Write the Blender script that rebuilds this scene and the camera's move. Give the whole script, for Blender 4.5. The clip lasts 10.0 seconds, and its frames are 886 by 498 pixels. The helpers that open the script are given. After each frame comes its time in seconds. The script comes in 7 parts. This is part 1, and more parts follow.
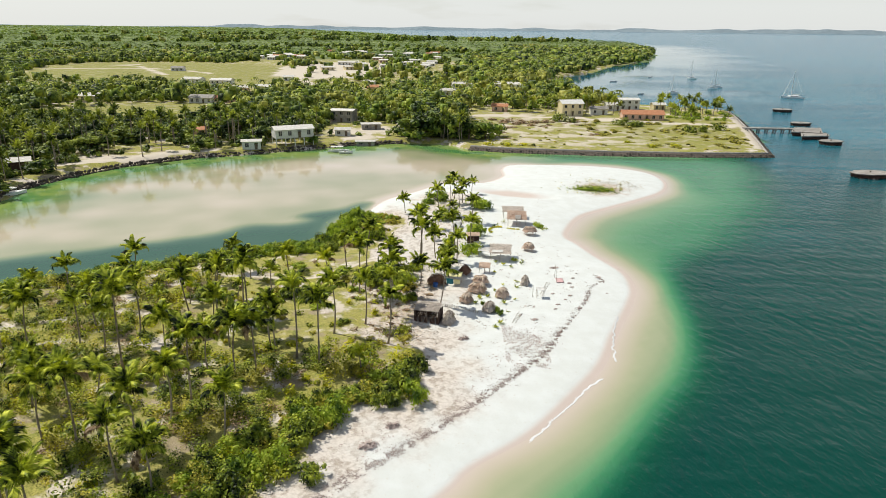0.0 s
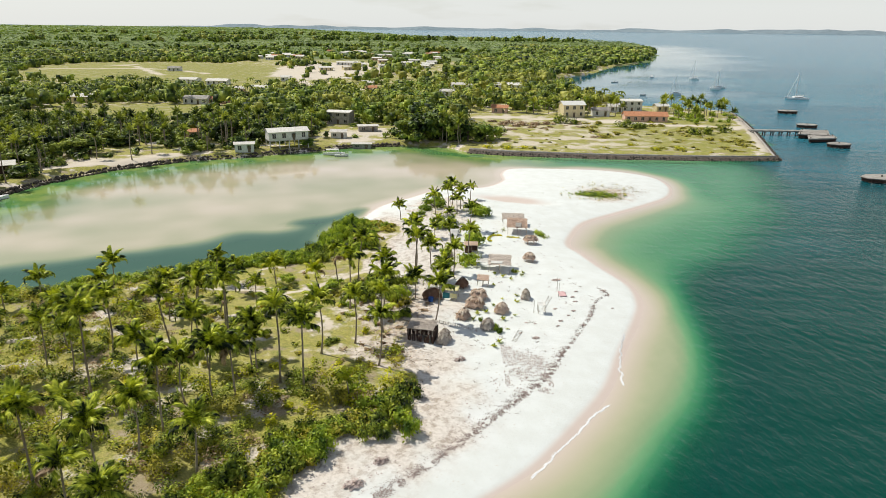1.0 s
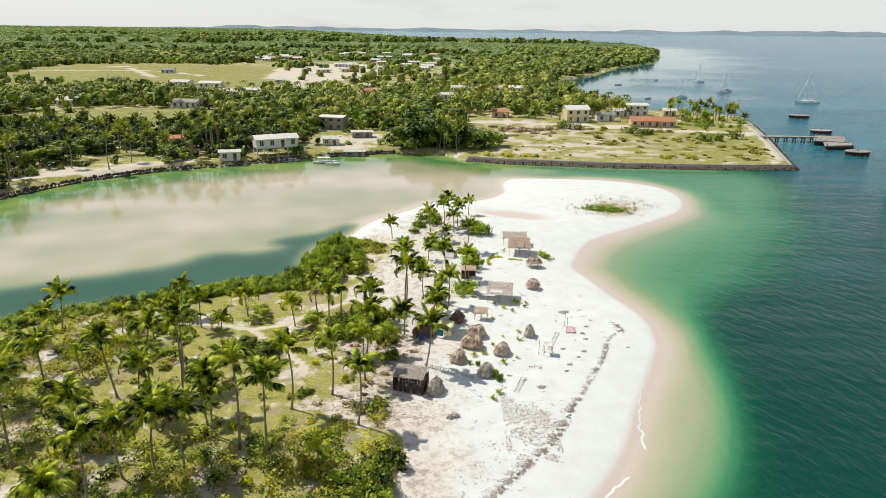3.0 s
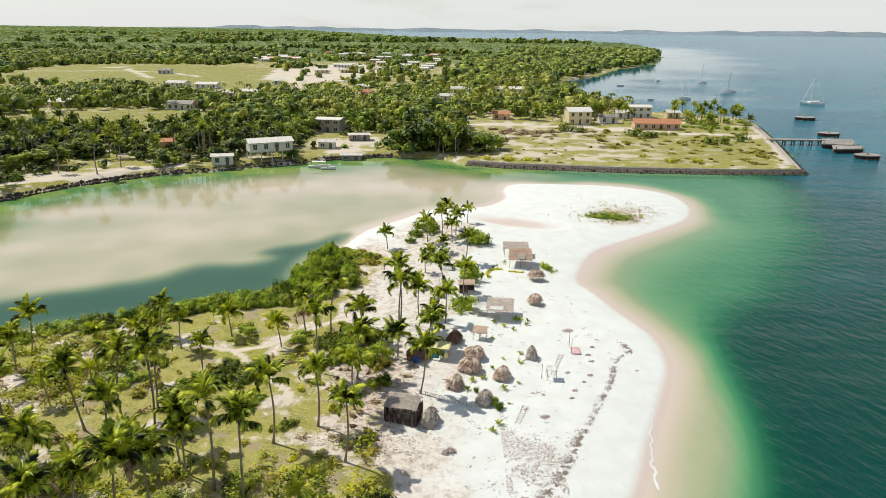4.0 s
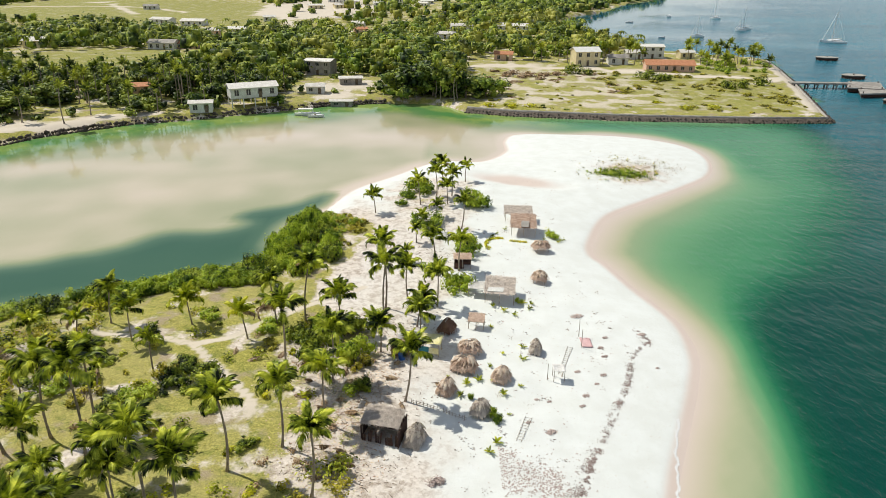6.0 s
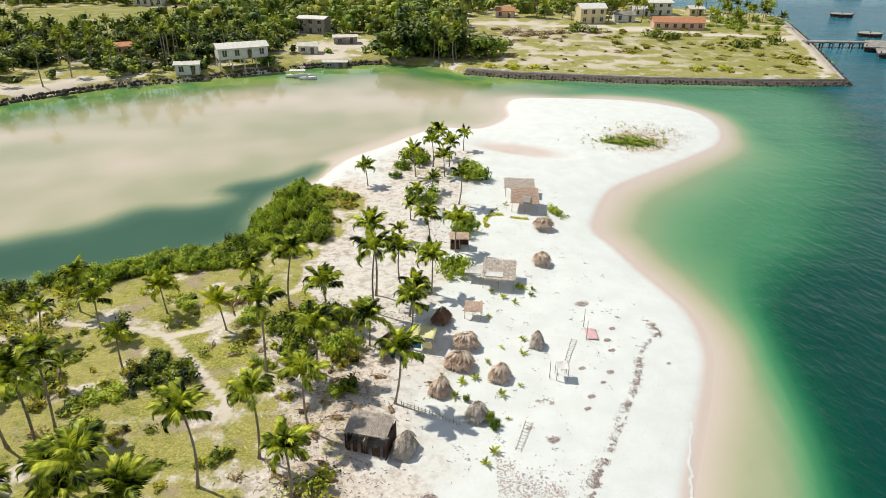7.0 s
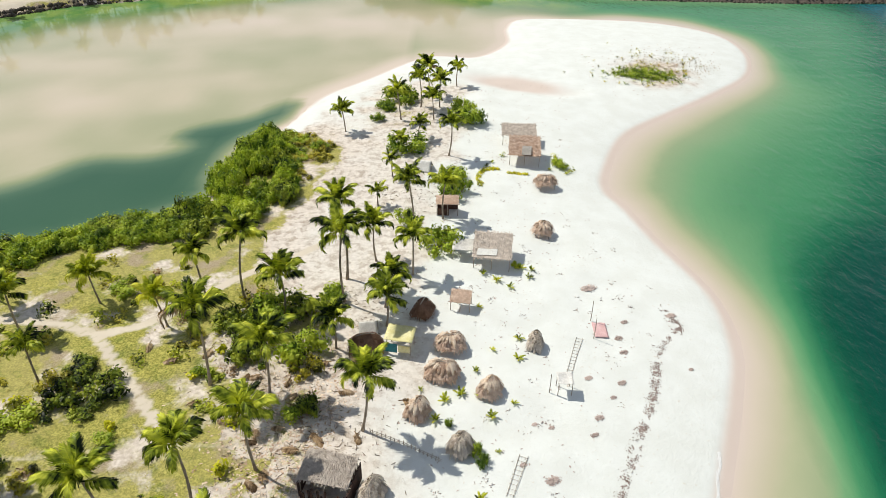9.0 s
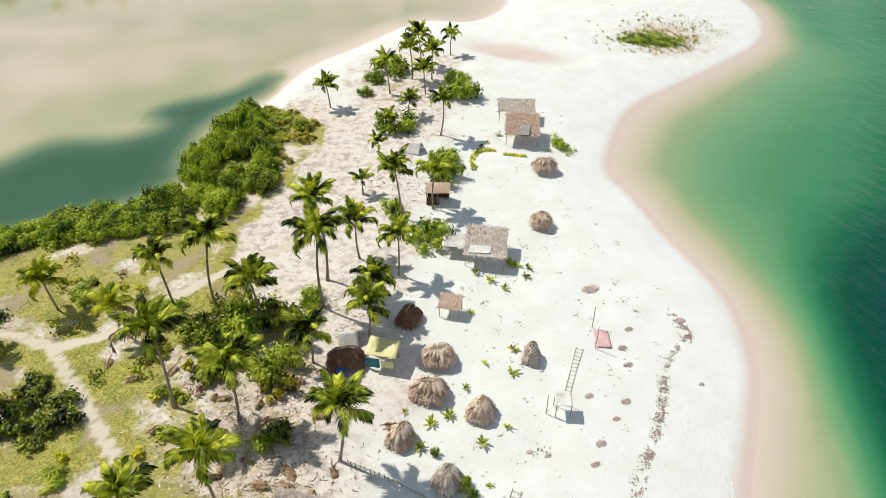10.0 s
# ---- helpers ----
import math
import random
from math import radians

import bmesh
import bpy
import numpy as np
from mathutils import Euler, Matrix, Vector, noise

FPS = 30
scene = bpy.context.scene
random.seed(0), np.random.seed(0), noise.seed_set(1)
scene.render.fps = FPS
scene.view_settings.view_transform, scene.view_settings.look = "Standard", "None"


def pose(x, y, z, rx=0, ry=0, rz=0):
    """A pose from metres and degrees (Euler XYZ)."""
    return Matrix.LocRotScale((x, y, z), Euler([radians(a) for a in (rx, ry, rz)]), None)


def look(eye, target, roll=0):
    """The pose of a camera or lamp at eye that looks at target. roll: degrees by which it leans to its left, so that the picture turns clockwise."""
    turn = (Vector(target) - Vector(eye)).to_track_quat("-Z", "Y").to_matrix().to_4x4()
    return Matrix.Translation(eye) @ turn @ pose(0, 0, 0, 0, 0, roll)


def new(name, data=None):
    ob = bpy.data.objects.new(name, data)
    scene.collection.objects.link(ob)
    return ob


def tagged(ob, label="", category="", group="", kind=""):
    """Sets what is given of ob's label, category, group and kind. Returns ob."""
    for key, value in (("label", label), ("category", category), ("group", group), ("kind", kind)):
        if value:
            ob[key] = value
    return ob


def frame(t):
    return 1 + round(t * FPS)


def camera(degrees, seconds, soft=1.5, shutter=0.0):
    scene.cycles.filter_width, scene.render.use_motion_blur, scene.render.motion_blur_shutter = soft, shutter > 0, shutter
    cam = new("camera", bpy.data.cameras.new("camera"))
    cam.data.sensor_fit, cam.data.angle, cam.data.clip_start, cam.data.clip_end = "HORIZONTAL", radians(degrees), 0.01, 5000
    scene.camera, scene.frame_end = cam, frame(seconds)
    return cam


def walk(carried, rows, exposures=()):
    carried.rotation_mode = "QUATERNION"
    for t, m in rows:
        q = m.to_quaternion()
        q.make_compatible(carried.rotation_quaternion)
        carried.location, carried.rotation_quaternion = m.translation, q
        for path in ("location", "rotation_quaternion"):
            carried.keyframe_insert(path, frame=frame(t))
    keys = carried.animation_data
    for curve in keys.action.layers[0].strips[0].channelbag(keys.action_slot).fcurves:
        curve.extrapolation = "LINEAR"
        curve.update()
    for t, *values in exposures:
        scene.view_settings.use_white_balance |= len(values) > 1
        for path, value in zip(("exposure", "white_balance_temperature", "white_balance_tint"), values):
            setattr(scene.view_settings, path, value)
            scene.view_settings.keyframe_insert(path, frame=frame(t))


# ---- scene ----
cam = camera(65.3, 10.0, soft=0.75)
METRES, EYE, TILT, LEAN, TURN = 75.4, 45.0, 0.0, 1.1, 0.0
ROWS = [
    (0.0, 0.0, 0.0, 0.0, 0.56, -18.16, -1.69),
    (0.5, 0.0048, 0.0474, -0.001, 0.57, -18.15, -1.7),
    (1.0, 0.0089, 0.0952, -0.0021, 0.59, -18.16, -1.72),
    (1.5, 0.0128, 0.1435, -0.0029, 0.61, -18.16, -1.73),
    (2.0, 0.0161, 0.1924, -0.0035, 0.62, -18.1, -1.74),
    (2.5, 0.0195, 0.2415, -0.0033, 0.64, -18.08, -1.75),
    (4.0, 0.0301, 0.3829, -0.0019, 0.72, -18.07, -1.76),
    (4.5, 0.0342, 0.4332, -0.0019, 0.75, -18.62, -1.75),
    (5.0, 0.0381, 0.4841, -0.0022, 0.79, -19.85, -1.74),
    (5.5, 0.0418, 0.5346, -0.0033, 0.81, -21.41, -1.73),
    (7.0, 0.0546, 0.6873, -0.0031, 0.9, -26.5, -1.69),
    (7.5, 0.06, 0.7389, -0.0039, 0.93, -28.31, -1.66),
    (8.0, 0.0656, 0.7905, -0.0046, 0.97, -30.12, -1.68),
    (8.5, 0.0709, 0.8428, -0.0057, 0.99, -31.9, -1.72),
    (9.0, 0.0774, 0.8942, -0.0068, 0.98, -33.73, -1.64),
    (9.5, 0.0848, 0.945, -0.0072, 0.95, -35.56, -1.48),
    (10.0, 0.0931, 0.9952, -0.0074, 0.92, -37.37, -1.32),
]
walk(cam, [(t, pose(0, 0, EYE, TILT, LEAN, TURN) @ pose(METRES * x, METRES * y, METRES * z, 90 + pitch, roll, yaw)) for t, x, y, z, yaw, pitch, roll in ROWS],
     exposures=((0.0, -0.15, 6720, 6), (10.0, -0.15, 6720, 6)))

# ---- light ----
WATER = -1.5
SUN = Vector((-0.515, 0.281, 0.81)).normalized()
sun_data = bpy.data.lights.new("sun", "SUN")
sun_data.energy, sun_data.angle, sun_data.color = 4.6, radians(0.6), (1.0, 0.95, 0.87)
sun = new("sun", sun_data)
sun.matrix_world = look(SUN * 400, (0, 0, 0))
world = bpy.data.worlds.new("sky")
scene.world = world
world.use_nodes = True
wn, wl = world.node_tree.nodes, world.node_tree.links
wn.clear()
sky = wn.new("ShaderNodeTexSky")
sky.sky_type, sky.sun_disc = "NISHITA", False
sky.sun_elevation, sky.sun_rotation = math.asin(SUN.z), math.atan2(SUN.x, SUN.y)
sky.air_density, sky.dust_density, sky.ozone_density = 1.0, 0.6, 1.5
# thin bright cloud sheets, spread over the whole dome
geo = wn.new("ShaderNodeTexCoord")
stretch = wn.new("ShaderNodeMapping")
stretch.inputs["Scale"].default_value = (1.6, 1.6, 9.0)
cloud = wn.new("ShaderNodeTexNoise")
cloud.inputs["Scale"].default_value, cloud.inputs["Detail"].default_value = 2.2, 6.0
ramp = wn.new("ShaderNodeValToRGB")
ramp.color_ramp.elements[0].position, ramp.color_ramp.elements[1].position = 0.1, 0.48
ramp.color_ramp.elements[1].color = (0.8, 0.8, 0.8, 1)
mixc = wn.new("ShaderNodeMixRGB")
mixc.inputs["Color2"].default_value = (10.9, 11.2, 11.7, 1)
bg = wn.new("ShaderNodeBackground")
bg.inputs["Strength"].default_value = 0.088
out = wn.new("ShaderNodeOutputWorld")
wl.new(geo.outputs["Generated"], stretch.inputs["Vector"])
wl.new(stretch.outputs["Vector"], cloud.inputs["Vector"])
wl.new(cloud.outputs["Fac"], ramp.inputs["Fac"])
up = wn.new("ShaderNodeSeparateXYZ")
low = wn.new("ShaderNodeMapRange")
low.inputs["From Min"].default_value, low.inputs["From Max"].default_value = 0.02, 0.32
low.inputs["To Min"].default_value, low.inputs["To Max"].default_value = 1.0, 0.27
both = wn.new("ShaderNodeMath")
both.operation = "MULTIPLY"
wl.new(geo.outputs["Generated"], up.inputs["Vector"])
wl.new(up.outputs["Z"], low.inputs["Value"])
wl.new(low.outputs["Result"], both.inputs[0])
wl.new(ramp.outputs["Color"], both.inputs[1])
wl.new(both.outputs["Value"], mixc.inputs["Fac"])
wl.new(sky.outputs["Color"], mixc.inputs["Color1"])
wl.new(mixc.outputs["Color"], bg.inputs["Color"])
wl.new(bg.outputs["Background"], out.inputs["Surface"])


# ---- materials ----
class Nodes:
    """Short names for building one node material."""

    def __init__(self, name):
        self.mat = bpy.data.materials.new(name)
        self.mat.use_nodes = True
        self.tree = self.mat.node_tree
        self.bsdf = self.tree.nodes["Principled BSDF"]
        self.out = self.tree.nodes["Material Output"]

    def add(self, kind, **values):
        n = self.tree.nodes.new("ShaderNode" + kind)
        for key, value in values.items():
            n.inputs[key.replace("_", " ")].default_value = value
        return n

    def link(self, a, b):
        self.tree.links.new(a, b)

    def noise(self, scale, detail=4.0, rough=0.55, coord=None, vec=(1, 1, 1)):
        c = coord or self.add("NewGeometry").outputs["Position"]
        m = self.add("Mapping", Scale=vec)
        n = self.add("TexNoise", Scale=scale, Detail=detail, Roughness=rough)
        self.link(c, m.inputs["Vector"])
        self.link(m.outputs["Vector"], n.inputs["Vector"])
        return n.outputs["Fac"]

    def ramp(self, fac, stops):
        n = self.add("ValToRGB")
        e = n.color_ramp.elements
        while len(e) < len(stops):
            e.new(0.5)
        for i, (p, c) in enumerate(stops):
            e[i].position = p
            e[i].color = (*c, 1) if len(c) == 3 else c
        self.link(fac, n.inputs["Fac"])
        return n.outputs["Color"]

    def mask(self, fac, lo, hi):
        n = self.add("MapRange", From_Min=lo, From_Max=hi)
        n.interpolation_type = "SMOOTHSTEP"
        self.link(fac, n.inputs["Value"])
        return n.outputs["Result"]

    def mix(self, fac, a, b, mode="MIX"):
        n = self.tree.nodes.new("ShaderNodeMixRGB")
        n.blend_type = mode
        for s, v in (("Fac", fac), ("Color1", a), ("Color2", b)):
            if isinstance(v, (int, float)):
                n.inputs[s].default_value = v
            elif isinstance(v, tuple):
                n.inputs[s].default_value = (*v, 1)
            else:
                self.link(v, n.inputs[s])
        return n.outputs["Color"]

    def math(self, op, a, b=0.0):
        n = self.tree.nodes.new("ShaderNodeMath")
        n.operation = op
        for i, v in enumerate((a, b)):
            if isinstance(v, (int, float)):
                n.inputs[i].default_value = v
            else:
                self.link(v, n.inputs[i])
        return n.outputs["Value"]

    def bump(self, height, strength=0.4, distance=0.05):
        n = self.add("Bump", Strength=strength, Distance=distance)
        self.link(height, n.inputs["Height"])
        self.link(n.outputs["Normal"], self.bsdf.inputs["Normal"])

    def done(self, colour, rough=0.8, metal=0.0, spec=0.3):
        if isinstance(colour, tuple):
            self.bsdf.inputs["Base Color"].default_value = (*colour, 1)
        else:
            self.link(colour, self.bsdf.inputs["Base Color"])
        self.bsdf.inputs["Roughness"].default_value = rough
        self.bsdf.inputs["Metallic"].default_value = metal
        self.bsdf.inputs["Specular IOR Level"].default_value = spec
        return self.mat


def plain(name, a, b, scale=3.0, rough=0.8, metal=0.0, relief=0.25, spec=0.3):
    """A surface that varies between two colours at two scales, and a little from object to object."""
    k = Nodes(name)
    obj = k.add("TexCoord").outputs["Object"]
    big, small = k.noise(scale, 5.0, coord=obj), k.noise(scale * 9, 3.0, coord=obj)
    c = k.mix(k.mask(big, 0.35, 0.68), a, b)
    c = k.mix(k.mask(small, 0.3, 0.75), c, k.mix(0.5, c, tuple(v * 0.45 for v in a)))
    rnd = k.add("ObjectInfo").outputs["Random"]
    c = k.mix(0.25, c, k.ramp(rnd, [(0.0, tuple(v * 0.7 for v in a)), (1.0, tuple(min(v * 1.25, 0.95) for v in b))]))
    k.bump(small, relief, 0.03)
    return k.done(c, rough, metal, spec)


def leafy(name, dark, mid, light, clump=0.6, glow=0.35):
    """Leaves: dark to light from leaf to leaf and from clump to clump, with light coming through."""
    k = Nodes(name)
    isl = k.add("NewGeometry").outputs["Random Per Island"]
    rnd = k.add("ObjectInfo").outputs["Random"]
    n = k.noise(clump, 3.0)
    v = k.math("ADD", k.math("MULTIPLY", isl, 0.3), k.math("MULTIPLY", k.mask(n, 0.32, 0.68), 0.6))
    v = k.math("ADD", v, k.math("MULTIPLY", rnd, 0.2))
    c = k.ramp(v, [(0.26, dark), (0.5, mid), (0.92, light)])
    k.done(c, 0.5, 0.0, 0.22)
    tr = k.add("BsdfTranslucent")
    warm = k.mix(1.0, c, (1.25, 1.3, 0.5), "MULTIPLY")
    k.link(warm, tr.inputs["Color"])
    mx = k.add("MixShader", Fac=glow)
    k.link(k.bsdf.outputs["BSDF"], mx.inputs[1])
    k.link(tr.outputs["BSDF"], mx.inputs[2])
    k.link(mx.outputs["Shader"], k.out.inputs["Surface"])
    return k.mat


# FROND and SHRUB hold shade and highlights in their near-black and bright ends
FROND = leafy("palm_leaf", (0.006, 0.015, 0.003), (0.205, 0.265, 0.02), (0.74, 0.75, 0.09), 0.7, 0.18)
FROND_YELLOW = leafy("palm_leaf_yellowing", (0.13, 0.17, 0.012), (0.42, 0.46, 0.03), (0.72, 0.68, 0.08), 0.5, 0.3)
THATCH_LEAF = leafy("bleached_palm_leaf", (0.4, 0.27, 0.2), (0.68, 0.53, 0.42), (0.82, 0.71, 0.6), 1.5, 0.1)
THATCH_LEAF_GREY = leafy("grey_palm_leaf", (0.3, 0.245, 0.205), (0.56, 0.48, 0.41), (0.74, 0.66, 0.58), 1.5, 0.1)
FROND_DRY = leafy("dry_palm_leaf", (0.12, 0.075, 0.04), (0.34, 0.225, 0.13), (0.56, 0.42, 0.28), 1.2, 0.15)
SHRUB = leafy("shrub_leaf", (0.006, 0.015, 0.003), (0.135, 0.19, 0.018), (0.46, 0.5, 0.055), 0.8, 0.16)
SHRUB_OLIVE = leafy("scrub_leaf", (0.03, 0.034, 0.006), (0.34, 0.315, 0.04), (0.68, 0.58, 0.1), 0.9, 0.32)
TIPGRASS = leafy("beach_creeper_leaf", (0.1, 0.16, 0.012), (0.27, 0.36, 0.03), (0.5, 0.55, 0.07), 0.5, 0.3)
GRASS = leafy("dry_grass_blade", (0.12, 0.115, 0.02), (0.34, 0.31, 0.06), (0.56, 0.49, 0.13), 0.5, 0.3)
SHRUB_YELLOW = leafy("fern_leaf_yellow_green", (0.14, 0.15, 0.01), (0.44, 0.45, 0.022), (0.78, 0.7, 0.05), 0.6, 0.35)
# scrub leaf with the brightness of sunlight put into its colour
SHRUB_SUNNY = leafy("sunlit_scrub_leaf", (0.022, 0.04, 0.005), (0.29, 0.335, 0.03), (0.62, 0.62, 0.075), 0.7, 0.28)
# shaded sides and sunlit tops are put into the woodland leaf's range
WOODLEAF = leafy("woodland_leaf", (0.012, 0.026, 0.008), (0.088, 0.14, 0.024), (0.38, 0.43, 0.065), 0.22, 0.1)
BRIGHTLEAF = leafy("bright_tree_leaf", (0.06, 0.115, 0.015), (0.29, 0.39, 0.038), (0.54, 0.59, 0.08), 0.5, 0.34)
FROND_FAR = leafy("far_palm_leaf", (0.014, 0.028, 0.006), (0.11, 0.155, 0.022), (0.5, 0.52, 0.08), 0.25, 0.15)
# brighter copy of the far palm leaf, sunlight included in its colour
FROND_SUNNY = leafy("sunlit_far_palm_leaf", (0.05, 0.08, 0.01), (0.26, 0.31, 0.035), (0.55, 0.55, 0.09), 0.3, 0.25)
FAROLIVE = leafy("far_olive_tree_leaf", (0.035, 0.05, 0.01), (0.23, 0.25, 0.04), (0.54, 0.52, 0.11), 0.2, 0.14)
FARBRIGHT = leafy("far_bright_tree_leaf", (0.03, 0.065, 0.01), (0.19, 0.28, 0.034), (0.46, 0.53, 0.07), 0.2, 0.14)
# distance haze is put into this leaf as a paler green
MANGROVE = leafy("hazed_mangrove_leaf", (0.15, 0.21, 0.08), (0.25, 0.33, 0.12), (0.36, 0.43, 0.18), 0.008, 0.25)
TRUNK = plain("palm_bark", (0.24, 0.19, 0.14), (0.42, 0.36, 0.29), 2.0, 0.9)
BARK = plain("bark", (0.12, 0.09, 0.06), (0.24, 0.19, 0.14), 2.0, 0.9)
DRIFT = plain("bleached_wood", (0.3, 0.25, 0.2), (0.52, 0.45, 0.38), 3.0, 0.85)
THATCH = plain("brown_thatch", (0.5, 0.34, 0.255), (0.74, 0.58, 0.47), 2.2, 0.95, 0, 0.6)
THATCH_GREY = plain("weathered_grey_thatch", (0.43, 0.365, 0.315), (0.68, 0.6, 0.53), 2.2, 0.95, 0, 0.6)
BROWNTHATCH = plain("dark_brown_thatch", (0.16, 0.08, 0.05), (0.3, 0.18, 0.12), 2.2, 0.95, 0, 0.6)
WEED = plain("dry_weed", (0.45, 0.35, 0.32), (0.66, 0.555, 0.51), 3.0, 0.95)
WRACKWEED = plain("wet_seaweed", (0.27, 0.2, 0.18), (0.46, 0.37, 0.34), 3.0, 0.95)
DARKBOARD = plain("dark_boards", (0.05, 0.03, 0.025), (0.13, 0.07, 0.05), 2.0, 0.9)
PLASTER = plain("white_painted_wall", (0.68, 0.67, 0.63), (0.82, 0.81, 0.78), 0.7, 0.8, 0, 0.1)
CREAM = plain("yellow_painted_wall", (0.7, 0.58, 0.34), (0.8, 0.7, 0.46), 0.7, 0.8, 0, 0.1)
PINK = plain("pink_painted_wall", (0.66, 0.43, 0.32), (0.75, 0.52, 0.4), 0.7, 0.8, 0, 0.1)
TILE = plain("clay_tile", (0.42, 0.17, 0.08), (0.62, 0.3, 0.17), 1.4, 0.8, 0, 0.4)
FIBRE = plain("pale_cement_sheet", (0.6, 0.56, 0.51), (0.8, 0.76, 0.71), 0.9, 0.75, 0, 0.2)
DARKROOM = plain("dark_window_glass", (0.02, 0.025, 0.03), (0.05, 0.055, 0.06), 1.0, 0.15, 0, 0.02, 0.6)
CONCRETE = plain("stained_concrete", (0.24, 0.22, 0.2), (0.46, 0.43, 0.39), 0.5, 0.85, 0, 0.35)
ROCK = plain("dark_rock", (0.075, 0.06, 0.048), (0.2, 0.165, 0.135), 1.1, 0.9, 0, 0.5)
HULL = plain("white_hull", (0.86, 0.86, 0.86), (0.9, 0.9, 0.9), 0.6, 0.3, 0, 0.02, 0.5)
CLOTH = plain("white_cloth", (0.72, 0.7, 0.66), (0.85, 0.83, 0.8), 2.0, 0.9)


# ---- mesh helpers ----
def link_mesh(name, me, material, parent=None, label=""):
    ob = new(name, me)
    for m in (material if isinstance(material, (list, tuple)) else [material]):
        if len(me.materials) < 8 and m.name not in [x.name for x in me.materials]:
            me.materials.append(m)
    if parent is not None:
        ob.parent = parent
    if label:
        ob["label"] = label
    return ob


def part(name, bm, material, parent=None, label="", smooth=False):
    """One bmesh as one mesh object under a thing or a part."""
    me = bpy.data.meshes.new(name)
    bm.to_mesh(me)
    bm.free()
    if smooth:
        me.shade_smooth()
    return link_mesh(name, me, material, parent, label)


def raw_mesh(name, verts, faces):
    """A mesh from numpy arrays: verts (n, 3), faces (m, 3 or 4)."""
    verts, faces = np.asarray(verts, np.float32), np.asarray(faces, np.int32)
    me = bpy.data.meshes.new(name)
    k = faces.shape[1]
    me.vertices.add(len(verts))
    me.vertices.foreach_set("co", verts.ravel())
    me.loops.add(faces.size)
    me.loops.foreach_set("vertex_index", faces.ravel())
    me.polygons.add(len(faces))
    me.polygons.foreach_set("loop_start", np.arange(0, faces.size, k, dtype=np.int32))
    me.update(calc_edges=True)
    return me


def box(bm, x0, x1, y0, y1, z0, z1, m=None):
    v = [bm.verts.new((m @ Vector(c)) if m else c) for c in
         ((x0, y0, z0), (x1, y0, z0), (x1, y1, z0), (x0, y1, z0), (x0, y0, z1), (x1, y0, z1), (x1, y1, z1), (x0, y1, z1))]
    for f in ((0, 3, 2, 1), (4, 5, 6, 7), (0, 1, 5, 4), (1, 2, 6, 5), (2, 3, 7, 6), (3, 0, 4, 7)):
        bm.faces.new([v[i] for i in f])


def rod(bm, points, radii, sides=6):
    """A tapered round bar through the points."""
    rings = []
    for i, p in enumerate(points):
        p = Vector(p)
        d = (Vector(points[min(i + 1, len(points) - 1)]) - Vector(points[max(i - 1, 0)])).normalized()
        u = d.cross(Vector((0.31, 0.95, 0.05)) if abs(d.y) < 0.9 else Vector((1, 0, 0))).normalized()
        w = d.cross(u)
        rings.append([bm.verts.new(p + radii[i] * (math.cos(a) * u + math.sin(a) * w))
                      for a in (2 * math.pi * s / sides for s in range(sides))])
    for a, b in zip(rings, rings[1:]):
        for s in range(sides):
            bm.faces.new((a[s], a[(s + 1) % sides], b[(s + 1) % sides], b[s]))
    bm.faces.new(rings[0][::-1])
    bm.faces.new(rings[-1])


def empty(name, x, y, z, turn=0.0, scale=1.0):
    e = new(name)
    e.empty_display_size = 0.3
    e.matrix_basis = pose(x, y, z, 0, 0, turn) @ Matrix.Scale(scale, 4)
    return e


# ---- plan: shores and zones, in metres ----
def smooth_line(points, steps=6, closed=True):
    """A rounded line through the plan's corners."""
    p = [np.array(q, float) for q in points]
    n, got = len(p), []
    for i in range(n if closed else n - 1):
        a, b, c, d = (p[(i + k) % n] if closed else p[min(max(i + k, 0), n - 1)] for k in (-1, 0, 1, 2))
        for s in np.arange(steps) / steps:
            got.append(0.5 * (2 * b + (c - a) * s + (2 * a - 5 * b + 4 * c - d) * s ** 2 + (3 * b - a - 3 * c + d) * s ** 3))
    if not closed:
        got.append(p[-1])
    return np.array(got)


def line_distance(X, Y, line, closed=True):
    """Distance from each (X, Y) to a line, and whether the point is inside it."""
    shape, x, y = X.shape, X.ravel(), Y.ravel()
    best, inside = np.full(x.shape, 1e12), np.zeros(x.shape, bool)
    for a, b in zip(line, np.roll(line, -1, 0) if closed else line[1:]):
        e = b - a
        s = np.clip(((x - a[0]) * e[0] + (y - a[1]) * e[1]) / max(e @ e, 1e-9), 0, 1)
        best = np.minimum(best, (x - a[0] - s * e[0]) ** 2 + (y - a[1] - s * e[1]) ** 2)
        if closed and a[1] != b[1]:
            inside ^= ((a[1] > y) != (b[1] > y)) & (x < e[0] * (y - a[1]) / e[1] + a[0])
    return np.sqrt(best).reshape(shape), inside.reshape(shape)


def signed(X, Y, line):
    d, inside = line_distance(X, Y, line)
    return np.where(inside, d, -d)


def step(x, lo, hi):
    s = np.clip((x - lo) / (hi - lo), 0, 1)
    return s * s * (3 - 2 * s)


def wobble(X, Y, size, seed=0):
    """Soft random unevenness from -1 to 1, of about that size."""
    r = np.random.RandomState(seed)
    total = np.zeros_like(X)
    for k in range(7):
        a, f, ph = r.rand() * 6.283, 2 * math.pi / size * (0.6 + 0.9 * r.rand()), r.rand() * 6.283
        total += np.sin((X * math.cos(a) + Y * math.sin(a)) * f + ph + 1.3 * np.sin((Y * math.cos(a) - X * math.sin(a)) * f * 0.7 + ph))
    return total / 4.2


